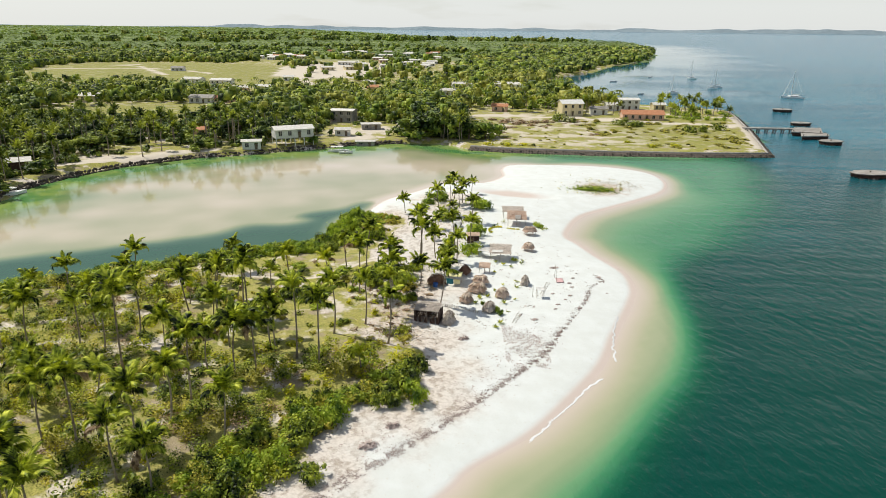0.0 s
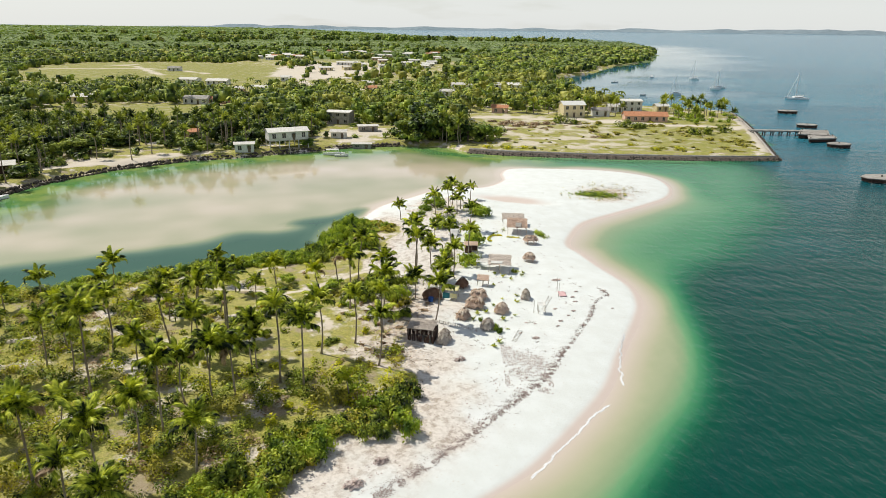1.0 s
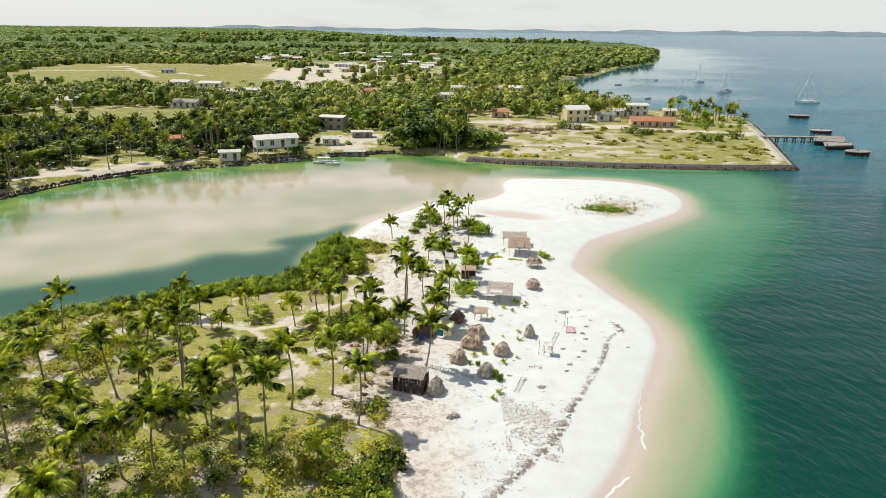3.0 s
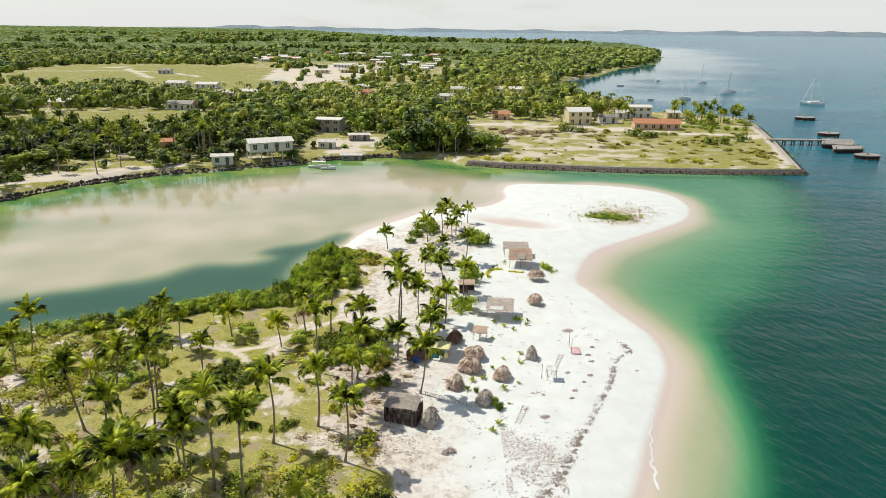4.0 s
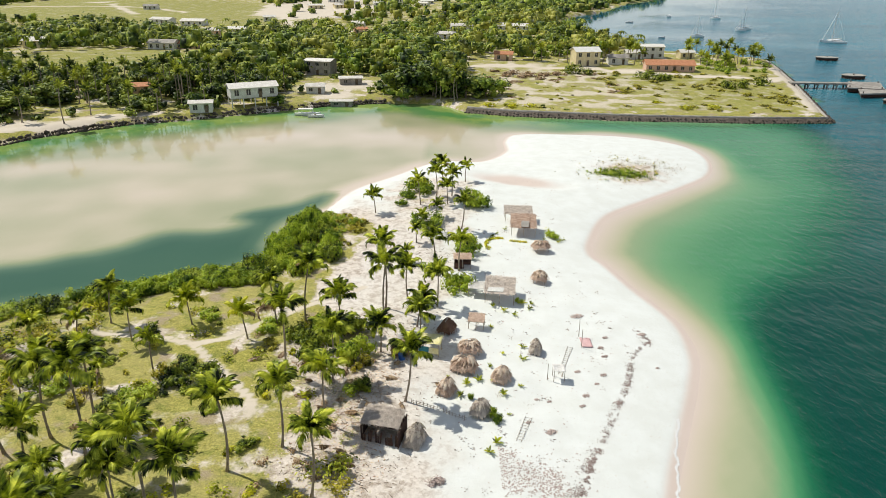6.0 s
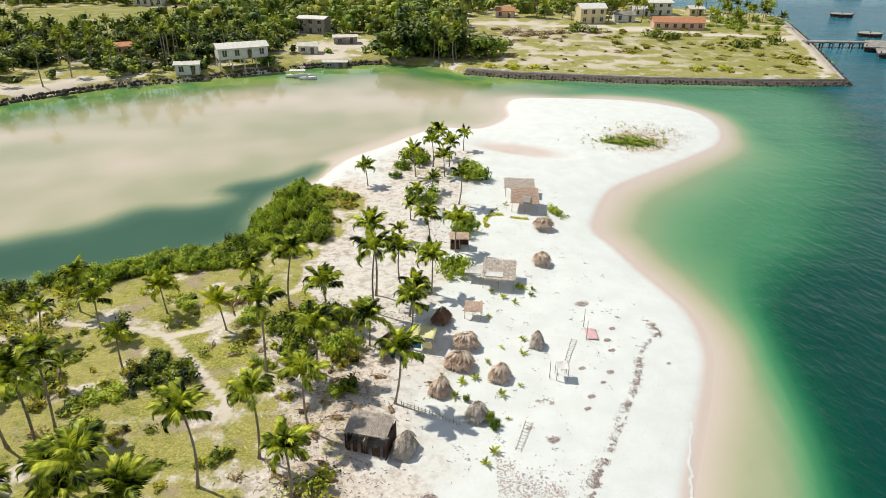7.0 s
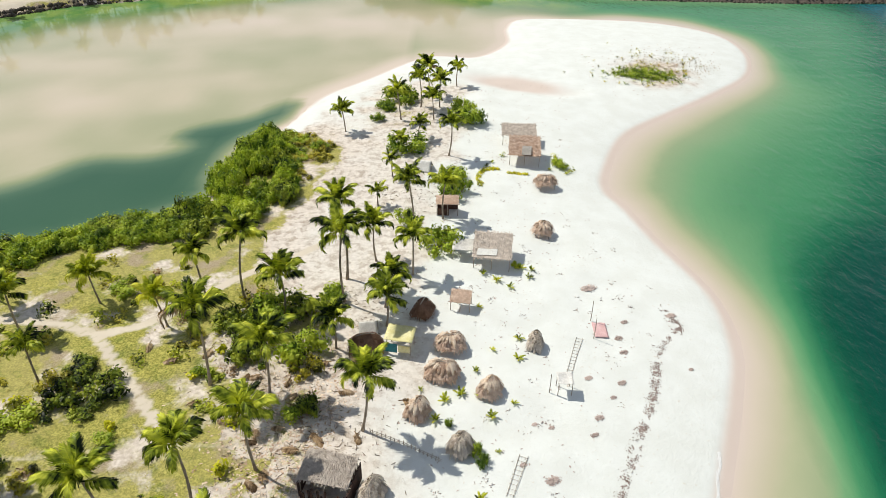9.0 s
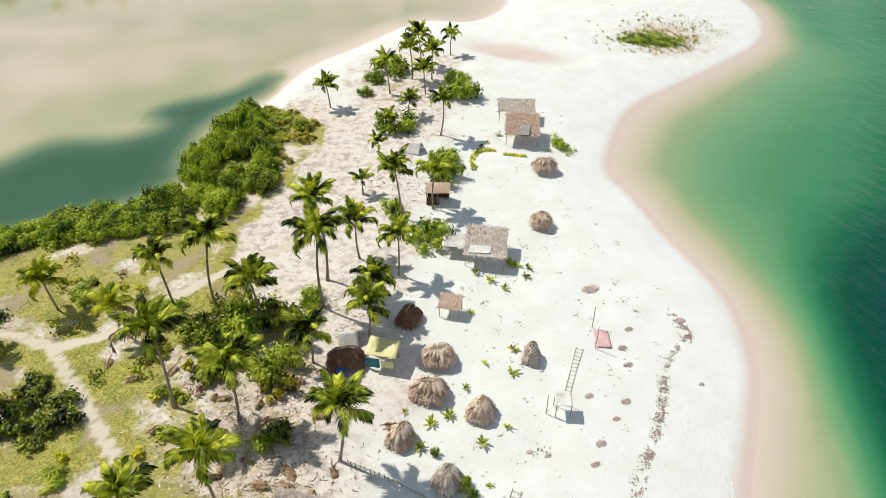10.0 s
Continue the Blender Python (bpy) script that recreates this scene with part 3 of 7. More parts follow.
flatten = k.math("MULTIPLY", k.math("SUBTRACT", 1.0, k.math("MULTIPLY", still.outputs["Fac"], 0.95)), k.math("SUBTRACT", 1.0, k.math("MULTIPLY", slick.outputs["Fac"], 0.95)))
k.bump(k.math("MULTIPLY", waves, k.math("MULTIPLY", k.math("ADD", k.math("MULTIPLY", calm, 0.9), 0.03), flatten)), 0.9, 0.8)
k.done(c, 0.16, 0.0, 0.24)
smooth = k.math("MAXIMUM", still.outputs["Fac"], slick.outputs["Fac"])
k.link(k.math("SUBTRACT", k.math("ADD", 0.2, k.math("ADD", k.math("MULTIPLY", still.outputs["Fac"], 0.2), k.math("MULTIPLY", slick.outputs["Fac"], 0.4))), k.math("MULTIPLY", bay, 0.14)), k.bsdf.inputs["Specular IOR Level"])
k.link(k.math("SUBTRACT", 0.16, k.math("MULTIPLY", smooth, 0.1)), k.bsdf.inputs["Roughness"])
k.bsdf.inputs["IOR"].default_value = 1.33
tagged(link_mesh("water", water_me, k.mat), "clear water, tan over the shallows, turning deep green and blue, far sky sheen coloured in", "water", kind="structure")


def at(field, x, y):
    """Reads a grid of the plan at (x, y), between its points."""
    x, y = np.atleast_1d(np.asarray(x, float)), np.atleast_1d(np.asarray(y, float))
    i = np.clip(np.searchsorted(gx, x) - 1, 0, len(gx) - 2)
    j = np.clip(np.searchsorted(gy, y) - 1, 0, len(gy) - 2)
    u, v = np.clip((x - gx[i]) / (gx[i + 1] - gx[i]), 0, 1), np.clip((y - gy[j]) / (gy[j + 1] - gy[j]), 0, 1)
    return (field[j, i] * (1 - u) + field[j, i + 1] * u) * (1 - v) + (field[j + 1, i] * (1 - u) + field[j + 1, i + 1] * u) * v


def height_at(points):
    p = np.array(points, float).reshape(-1, 2)
    return at(GZ, p[:, 0], p[:, 1])


def height(x, y):
    return float(at(GZ, x, y)[0])


# ---- palms ----
def frond_mesh(name, arch, droop, seed, pairs=24, leaflet=0.017):
    """One feather leaf, 1 m long along +x: a midrib with leaflets that hang to both sides."""
    r = random.Random(seed)

    def rib(s):
        return Vector((s * math.cos(arch * s * 0.75), 0.05 * math.sin(3 * s + seed), 0.42 * arch * s * (0.55 - s * 0.95)))
    vs, fs = [], []
    n = 7
    for i in range(n + 1):
        p, w = rib(i / n), 0.014 * (1 - i / n) + 0.004
        vs += [p + Vector((0, -w, 0)), p + Vector((0, w, 0)), p + Vector((0, 0, w * 1.2))]
    for i in range(n):
        a, b = 3 * i, 3 * i + 3
        fs += [(a, a + 2, b + 2, b), (a + 2, a + 1, b + 1, b + 2), (a + 1, a, b, b + 1)]
    for i in range(pairs):
        s = 0.12 + 0.88 * i / (pairs - 1)
        base, ahead = rib(s), (rib(min(s + 0.03, 1.03)) - rib(s - 0.03)).normalized()
        long = 0.2 * math.sin(math.pi * min(0.18 + 0.76 * s, 1.0)) ** 0.7 + 0.03
        for side in (-1, 1):
            d = droop * r.uniform(0.7, 1.35)
            out = (ahead * (0.35 + 0.55 * s) + Vector((0, side, 0)) * (1.0 - 0.35 * s) + Vector((0, 0, 0.25 - 0.5 * d))).normalized()
            tipd = (out + Vector((0, 0, -d))).normalized()
            ln = long * r.uniform(0.85, 1.12)
            mid, end, w = base + out * ln * 0.5, base + out * ln * 0.5 + tipd * ln * 0.55, ahead * leaflet
            q = len(vs)
            vs += [base - w * 0.6, base + w * 0.6, mid + w, mid - w, end]
            fs += [(q, q + 1, q + 2, q + 3), (q + 3, q + 2, q + 4, q + 4)]
    quads = [f for f in fs if len(set(f)) == 4]
    tris = [f[:3] for f in fs if len(set(f)) == 3]
    me = bpy.data.meshes.new(name)
    me.from_pydata(vs, [], quads + tris)
    return me


FRONDS = [frond_mesh("frond", 0.75, 0.8, 1, 25, 0.022), frond_mesh("frond", 1.1, 1.1, 2, 25, 0.022), frond_mesh("frond", 1.4, 1.3, 3, 25, 0.022), frond_mesh("frond", 1.45, 1.6, 4, 25, 0.022)]
FROND_SETS = {}
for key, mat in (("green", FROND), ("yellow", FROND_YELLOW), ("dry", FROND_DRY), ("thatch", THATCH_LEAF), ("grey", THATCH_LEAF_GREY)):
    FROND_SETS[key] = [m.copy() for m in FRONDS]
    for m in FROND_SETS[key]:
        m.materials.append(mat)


def crown_poses(r, count, length):
    """How the fronds stand round the palm's heart: the young upright, the old hanging."""
    for i in range(count):
        age = i / (count - 1)
        lift = 84 - 74 * age ** 1.05 + r.uniform(-13, 13)
        yield i, age, pose(0, 0, 0, 0, 0, i * 137.5 + r.uniform(-14, 14)) @ pose(0, 0, 0, r.uniform(-18, 18), -lift, 0), length * (0.7 + 0.3 * min(1, 2.2 * age + 0.2)) * r.uniform(0.9, 1.1)


def trunk_bmesh(r, tall, lean, thick=0.15):
    bm = bmesh.new()
    bend, side = r.uniform(-0.05, 0.05) * tall, r.uniform(-0.03, 0.03) * tall
    pts, rad = [], []
    for i in range(9):
        s = i / 8
        pts.append((lean * s ** 1.3 + bend * math.sin(math.pi * s), side * math.sin(math.pi * s), tall * s - 0.25 * (1 - s)))
        rad.append(thick * (1.0 - 0.38 * s + (0.7 if i == 0 else 0) + (0.18 if i % 2 else 0)))
    rod(bm, pts, rad, 7)
    return bm


def palm(x, y, tall, lean, kind="green", seed=0, label="", length=None):
    r = random.Random(seed * 7 + 3)
    length = length or min(3.0 + 0.15 * tall, 4.3) * r.uniform(0.85, 1.12)
    if tall < 3:
        length *= 0.82
    if y < 88 and tall > 5:
        length *= 1.14
    e = empty("palm_tree", x, y, height(x, y), 0)
    part("trunk", trunk_bmesh(r, tall, lean, 0.085 + 0.005 * tall), TRUNK, e, smooth=True)
    count = r.randint(13, 17) if tall > 3 else 11
    for i, age, m, size in crown_poses(r, count, length):
        dead = age > 0.95 and r.random() < 0.25
        me = FROND_SETS["dry" if dead else kind][min(3, int(age * 3 + r.random() * 1.2))]
        f = new("frond", me)
        f.parent = e
        f.matrix_basis = Matrix.Translation((lean, 0, tall)) @ m @ Matrix.Scale(size, 4)
    tagged(e, label or "coconut palm with a slim grey trunk and green feathery fronds", "palm tree", "coconut palms on the spit")
    return e


BEACH_PALMS = [
    (-10.6, 166.9, 3.4, -0.3), (-2.3, 171.6, 4.6, -0.4), (0.7, 176.7, 5.0, -0.2), (1.8, 182.3, 5.1, -0.3), (6.7, 187.0, 3.4, 0.1), (3.0, 171.5, 3.6, -0.2),
    (3.8, 176.7, 4.6, 0.1), (0.9, 164.1, 2.3, 0.2), (5.5, 158.2, 5.0, 0.4), (-1.3, 159.1, 2.1, -0.2), (-2.1, 151.5, 2.4, -0.1), (1.6, 138.4, 6.2, -0.6),
    (-3.3, 143.6, 2.0, 0.0), (-2.3, 131.1, 4.7, -0.1), (5.0, 140.6, 4.9, 0.2), (-5.1, 127.3, 9.6, -0.3), (-4.8, 123.5, 8.4, 0.2), (1.9, 128.5, 4.9, 0.1),
    (-4.7, 116.3, 3.6, 0.0), (-0.6, 122.7, 4.1, 0.7), (-0.2, 119.6, 3.8, 0.2), (-1.1, 106.5, 6.2, 0.7)]
CLEARING_PALMS = [
    (-15.2, 123.8, 8.0, 0.7), (-18.9, 123.2, 6.1, -0.4), (-15.1, 111.3, 8.5, 0.2), (-10.5, 120.9, 5.1, 0.1), (-9.6, 110.2, 6.3, 0.3), (-40.8, 123.3, 4.7, 0.5),
    (-35.9, 118.4, 4.5, 0.1), (-30.3, 111.2, 4.2, 0.1), (-35.1, 107.8, 2.7, 0.5), (-8.8, 102.2, 6.4, -0.1), (-12.6, 98.5, 7.2, 0.1), (-16.9, 94.9, 8.0, 0.0),
    (-56.2, 116.2, 6.1, 0.7), (-30.2, 95.2, 10.6, 0.3), (-20.8, 86.7, 10.6, 0.1), (-17.4, 85.2, 9.0, 0.2), (-8.5, 91.9, 7.2, 0.4), (-38.7, 96.6, 7.8, -1.2),
    (-34.1, 93.2, 6.0, 0.2), (-24.2, 88.7, 5.3, 0.0), (-47.2, 116.4, 3.3, 0.2), (-41.9, 116.5, 4.2, 0.8), (-35.7, 99.3, 8.4, 0.6)]
GROVE_PALMS = [
    (-44.2, 65.4, 7.6, 0.4), (-42.3, 74.4, 3.9, 0.5), (-40.1, 64.7, 8.9, -0.2), (-29.0, 57.0, 5.9, 0.0), (-24.8, 67.0, 6.4, 0.5), (-31.2, 74.8, 8.7, 0.2),
    (-43.1, 82.4, 11.0, 0.1), (-51.6, 87.9, 7.2, 0.2), (-48.3, 88.2, 6.0, 0.2), (-45.2, 92.7, 8.8, 0.1), (-39.2, 87.4, 5.1, 0.0), (-31.0, 81.1, 5.7, -0.1),
    (-27.6, 81.2, 7.3, 0.3), (-25.4, 82.9, 6.5, -0.2), (-25.0, 89.6, 7.0, 0.1), (-32.4, 101.5, 8.3, 0.3)]
YELLOW_PALMS = [(-30.0, 123.0, 3.5, -0.3), (-21.7, 119.3, 3.7, -0.5), (-11.3, 83.3, 2.6, -0.3), (-42.6, 105.9, 3.0, 0.2)]
placed = []
for seed, (x, y, tall, lean) in enumerate(BEACH_PALMS + CLEARING_PALMS + GROVE_PALMS):
    palm(x, y, tall, lean, "green", seed, "coconut palm with a slim trunk rising from bare white sand" if seed < len(BEACH_PALMS) else "")
    placed.append((x, y))
for seed, (x, y, tall, lean) in enumerate(YELLOW_PALMS):
    palm(x, y, tall, lean, "yellow", 300 + seed, "young coconut palm with yellowing fronds in dry grass")
    placed.append((x, y))
rng = random.Random(5)
tries = 0
grove_extra = 0
while grove_extra < 56 and tries < 4000:
    tries += 1
    x, y = rng.uniform(-88, -16), rng.uniform(34, 118)
    if y > 95 and x > -44 or y > 88 and x > -24 or x > -26 + 0.3 * (y - 60) - 4:
        continue
    if min((x - a) ** 2 + (y - b) ** 2 for a, b in placed) < 4.3 ** 2:
        continue
    if at(DG, x, y)[0] < 4:
        continue
    placed.append((x, y))
    palm(x, y, rng.uniform(4.0, 9.0) if y < 98 else rng.uniform(3.0, 5.0), rng.uniform(-0.8, 0.8), "yellow" if rng.random() < 0.08 and y < 95 else "green", 400 + grove_extra)
    grove_extra += 1


# ---- leaf clouds: shrubs and trees ----
def leaf_cloud(r, lumps, count, leaf, flat=0.0, rough=0.4):
    """Small folded leaves over a handful of lumps: r numpy state, lumps rows of x y z radius."""
    lumps = np.array(lumps, float)
    w = lumps[:, 3] ** 2
    pick = r.choice(len(lumps), count, p=w / w.sum())
    d = r.normal(size=(count, 3))
    d[:, 2] = d[:, 2] * 0.85 + 0.2
    d /= np.linalg.norm(d, axis=1)[:, None]
    rad = lumps[pick, 3] * (0.4 + 0.62 * r.rand(count) ** 0.7 + 0.3 * (r.rand(count) > 0.93))
    p = lumps[pick, :3] + d * rad[:, None]
    p[:, 2] = np.maximum(p[:, 2], 0.04)
    nrm = d + rough * r.normal(size=(count, 3))
    nrm[:, 2] += 0.35 + flat
    nrm /= np.linalg.norm(nrm, axis=1)[:, None]
    t = np.cross(nrm, r.normal(size=(count, 3)))
    t /= np.linalg.norm(t, axis=1)[:, None]
    b = np.cross(nrm, t)
    s = (leaf * (0.6 + 0.8 * r.rand(count)))[:, None]
    v = np.stack([p - t * s, p - b * s * 0.55 + nrm * s * 0.15, p + t * s, p + b * s * 0.55 + nrm * s * 0.15], 1)
    return v.reshape(-1, 3), np.arange(count * 4).reshape(-1, 4)


def crown_cores(r, lumps, size=0.74):
    """The dense inside of a crown: a rough eight-cornered body in each lump, hidden behind the leaves."""
    lumps = np.array(lumps, float)
    n = len(lumps)
    c = np.array([(x, y, z) for z in (-1, 1) for x, y in ((-1, -1), (1, -1), (1, 1), (-1, 1))]) / 1.732
    a = r.rand(n) * 6.283
    turn = np.zeros((n, 3, 3))
    turn[:, 0, 0], turn[:, 0, 1], turn[:, 1, 0], turn[:, 1, 1], turn[:, 2, 2] = np.cos(a), -np.sin(a), np.sin(a), np.cos(a), 1
    v = np.einsum("nij,kj->nki", turn, c) * (lumps[:, 3] * size)[:, None, None] * (0.85 + 0.3 * r.rand(n, 8, 1)) + lumps[:, None, :3]
    v[..., 2] = np.maximum(v[..., 2], 0.03)
    f = np.array(((0, 3, 2, 1), (4, 5, 6, 7), (0, 1, 5, 4), (1, 2, 6, 5), (2, 3, 7, 6), (3, 0, 4, 7)))
    return v.reshape(-1, 3), (f[None] + 8 * np.arange(n)[:, None, None]).reshape(-1, 4)


def bush_mesh(name, seed, count, leaf, wide, high):
    r = np.random.RandomState(seed)
    lumps = []
    for i in range(11):
        a, d = r.rand() * 6.283, wide * 0.78 * r.rand() ** 0.6
        rr = high * (0.2 + 0.24 * r.rand())
        lumps.append((d * math.cos(a), d * math.sin(a), rr * 0.6 + (high - rr * 1.5) * r.rand() * (1 - d / wide), rr))
    v, f = leaf_cloud(r, lumps, count, leaf)
    cv, cf = crown_cores(r, lumps, 0.56)
    v, f = np.concatenate([v, cv]), np.concatenate([f, cf + len(v)])
    stems = bmesh.new()
    for i, l in enumerate(lumps[:5]):
        rod(stems, [(0.05 * i, 0, -0.1), (l[0] * 0.5, l[1] * 0.5, l[2] * 0.6), (l[0], l[1], l[2] + l[3] * 0.6)], [0.05, 0.035, 0.012], 4)
    sm = bpy.data.meshes.new("stem")
    stems.to_mesh(sm)
    stems.free()
    return raw_mesh(name, v, f), sm


def make_bush(mat, seed, count=650, leaf=0.14, wide=1.5, high=1.5):
    me, sm = bush_mesh("foliage", seed, count, leaf, wide, high)
    me.materials.append(mat)
    sm.materials.append(BARK)
    return me, sm


BUSHES = {
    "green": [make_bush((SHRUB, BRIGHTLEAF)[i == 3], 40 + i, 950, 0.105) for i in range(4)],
    "bright": [make_bush(BRIGHTLEAF, 46 + i, 950, 0.105) for i in range(3)],
    "olive": [make_bush(SHRUB_OLIVE, 50 + i, 850, 0.1, 1.5, 1.1) for i in range(3)],
    "yellow": [make_bush(SHRUB_YELLOW, 60 + i, 520, 0.2, 1.4, 1.0) for i in range(3)],
    "dry": [make_bush(FROND_DRY, 70 + i, 420, 0.13, 1.4, 0.8) for i in range(2)]}
BUSH_WORDS = {"bright": "bright green leafy bush growing on white sand", "green": "dense dark green leafy shrub on sandy ground", "olive": "low olive green scrub bush in dry grass",
              "yellow": "bright yellow green fern-like clump under palms", "dry": "dry brown brushwood bush on sand"}


def bush(x, y, kind, wide, high, seed):
    me, sm = BUSHES[kind][seed % len(BUSHES[kind])]
    e = empty("bush", x, y, height(x, y))
    e.matrix_basis = pose(x, y, height(x, y), 0, 0, seed * 77) @ Matrix.Diagonal((wide / 3.0, wide / 3.0, high / 1.5, 1))
    for nm, data in (("foliage", me), ("stem", sm)):
        o = new(nm, data)
        o.parent = e
    tagged(e, BUSH_WORDS[kind], "bush", kind + " bushes on the spit")


# x, y, width, height
GREEN_BUSHES = [
    (-2.8, 178.7, 5.0, 3.4), (-5.2, 175.7, 3.0, 2.0), (-6.0, 171.4, 2.2, 1.3), (-1.0, 160.6, 5.0, 3.0), (8.3, 170.6, 4.2, 3.4), (7.9, 174.9, 3.6, 2.6),
    (6.9, 146.9, 3.6, 3.0), (6.7, 150.5, 3.6, 2.6), (4.5, 134.1, 4.2, 2.8), (0.2, 139.5, 2.4, 1.8), (-6.3, 123.7, 2.6, 2.0), (-11.6, 120.4, 6.0, 3.6),
    (-8.5, 121.4, 5.0, 3.0), (-14.3, 119.5, 4.4, 2.6), (-12.3, 115.6, 5.0, 3.4), (-7.5, 115.1, 5.0, 3.4), (-5.7, 108.2, 2.6, 2.2), (-23.9, 110.1, 4.6, 2.2),
    (8.0, 104.6, 1.6, 1.3), (8.6, 103.5, 1.6, 1.2), (6.1, 107.3, 0.9, 1.1), (13.3, 131.0, 1.3, 0.9), (21.5, 156.9, 3.0, 1.6)]
SHORE_BUSHES = [
    (-3.9, 76.6, 4.5, 3.4), (-5.4, 80.7, 5.0, 3.6), (-4.3, 84.6, 4.5, 3.2), (-7.4, 75.7, 4.0, 2.6), (-13.4, 71.4, 5.0, 3.4), (-16.5, 68.5, 5.5, 3.6), (-17.0, 73.5, 5.0, 3.0),
    (-14.1, 61.6, 4.6, 2.4), (-19.0, 62.5, 5.5, 3.4), (-21.6, 57.5, 6.0, 3.6), (-24.6, 61.6, 5.0, 3.0), (-20.5, 67.1, 5.0, 3.0), (-26.1, 53.6, 6.0, 3.5)]
seed = 0
for x, y, w, h in GREEN_BUSHES + SHORE_BUSHES:
    bush(x, y, "bright" if seed < 11 or 17 < seed < 23 else "green", w * (1.38 if seed < 11 else 1), h * (1.12 if seed < 11 else 1), seed)
    seed += 1
# the grove's edge above the beach, grown into one bank of shrubs
EDGE = smooth_line([(-27, 46), (-21, 57), (-15, 66), (-11.5, 72), (-5, 76), (-4, 84)], 6, False)
for i, p in enumerate(EDGE):
    for j in range(1 + i % 2):
        x, y = p[0] - rng.uniform(0.5, 8.0), p[1] + rng.uniform(-1.0, 3.0)
        bush(x, y, ("green", "bright", "olive", "green")[rng.randrange(4)], rng.uniform(3.2, 5.2), rng.uniform(1.6, 2.8), seed)
        seed += 1
# low shrubs standing in the clearing: x, y, width, height
for x, y, w, h in ((-41.7, 112.5, 5.0, 1.6), (-39.5, 107.8, 4.6, 1.4), (-35.6, 105.7, 4.4, 1.5), (-36.8, 109.6, 3.6, 1.2), (-36.6, 114.0, 2.8, 0.9), (-30.2, 106.6, 4.6, 1.5), (-28.3, 110.9, 4.6, 1.9),
                   (-27.4, 113.4, 3.4, 1.1), (-32.2, 104.6, 3.2, 1.0), (-28.3, 125.0, 3.6, 1.2), (-43.4, 121.6, 3.4, 1.1), (-42.6, 108.6, 4.4, 1.4), (-24.4, 107.4, 3.0, 1.0),
                   (-19.4, 122.2, 4.4, 1.6), (-18.8, 117.4, 3.6, 1.4), (-15.9, 119.0, 4.0, 2.0), (-13.1, 114.0, 3.6, 2.2), (-6.5, 107.8, 3.0, 1.8), (-6.8, 113.2, 3.8, 2.2), (-27.3, 109.3, 4.6, 2.0), (-26.9, 112.2, 3.2, 1.4), (-16.0, 112.4, 2.4, 1.2), (-13.9, 122.0, 3.6, 2.0), (-30.3, 101.7, 4.2, 1.5), (-16.4, 98.4, 2.6, 1.0), (-21.6, 104.2, 2.6, 0.9), (-26.0, 100.6, 3.0, 1.0)):
    bush(x, y, "green" if seed % 4 else "olive", w, h, seed)
    seed += 1
# hedge of mangrove along the lagoon
HEDGE = smooth_line([(-83.7, 111.8), (-62.5, 123.2), (-47.8, 131.6), (-38.5, 135.4), (-31.0, 138.2), (-25.0, 139.8)], 9, False)
for i, p in enumerate(HEDGE):
    for j in range(4 if i > 18 else 2):
        a, d = rng.uniform(0, 6.28), rng.uniform(0.4, 3.2)
        bush(p[0] + d * math.cos(a), p[1] + d * math.sin(a), "bright" if rng.random() < 0.72 else "green", rng.uniform(3.2, 5.2), rng.uniform(1.6, 3.0), seed)
        seed += 1
HEAD = smooth_line([(-27.5, 141.0), (-18.0, 139.0), (-13.6, 145.5), (-11.8, 154.0), (-11.2, 162.0), (-14.5, 166.5), (-22.0, 168.0), (-27.2, 160.0), (-26.8, 149.0)], 5)
n = 0
while n < 92:
    x, y = rng.uniform(-28, -10), rng.uniform(138, 168)
    deep_in = signed(np.array([x]), np.array([y]), HEAD)[0]
    if deep_in < 0.6:
        continue
    # right-hand side of the head: lower, mostly olive bushes
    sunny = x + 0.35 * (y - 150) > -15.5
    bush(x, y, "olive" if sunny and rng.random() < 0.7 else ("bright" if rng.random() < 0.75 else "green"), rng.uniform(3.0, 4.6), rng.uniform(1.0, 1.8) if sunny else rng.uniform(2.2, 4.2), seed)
    seed += 1
    n += 1
# scrub under the palms, grown together
def thicket(name, spots, material, r, leaf, label, per=46):
    """Many low bushes in one mesh: spots rows of x y width height."""
    vs, fs, base = [], [], 0
    for x, y, w, h in spots:
        lumps = [(w * 0.3 * r.uniform(-1, 1), w * 0.3 * r.uniform(-1, 1), h * r.uniform(0.25, 0.6), max(0.3, 0.28 * w) * r.uniform(0.7, 1.1)) for q in range(4)]
        v, f = leaf_cloud(r, lumps, int(per * w * w / 6 + 42), leaf, 0.2)
        v[:, 2] *= min(1.0, h / (0.45 * w))
        vs.append(v + np.array([x, y, height(x, y)]))
        fs.append(f + base)
        base += len(v)
    return tagged(link_mesh(name, raw_mesh(name, np.concatenate(vs), np.concatenate(fs)), material), label, "scrub", kind="stuff")


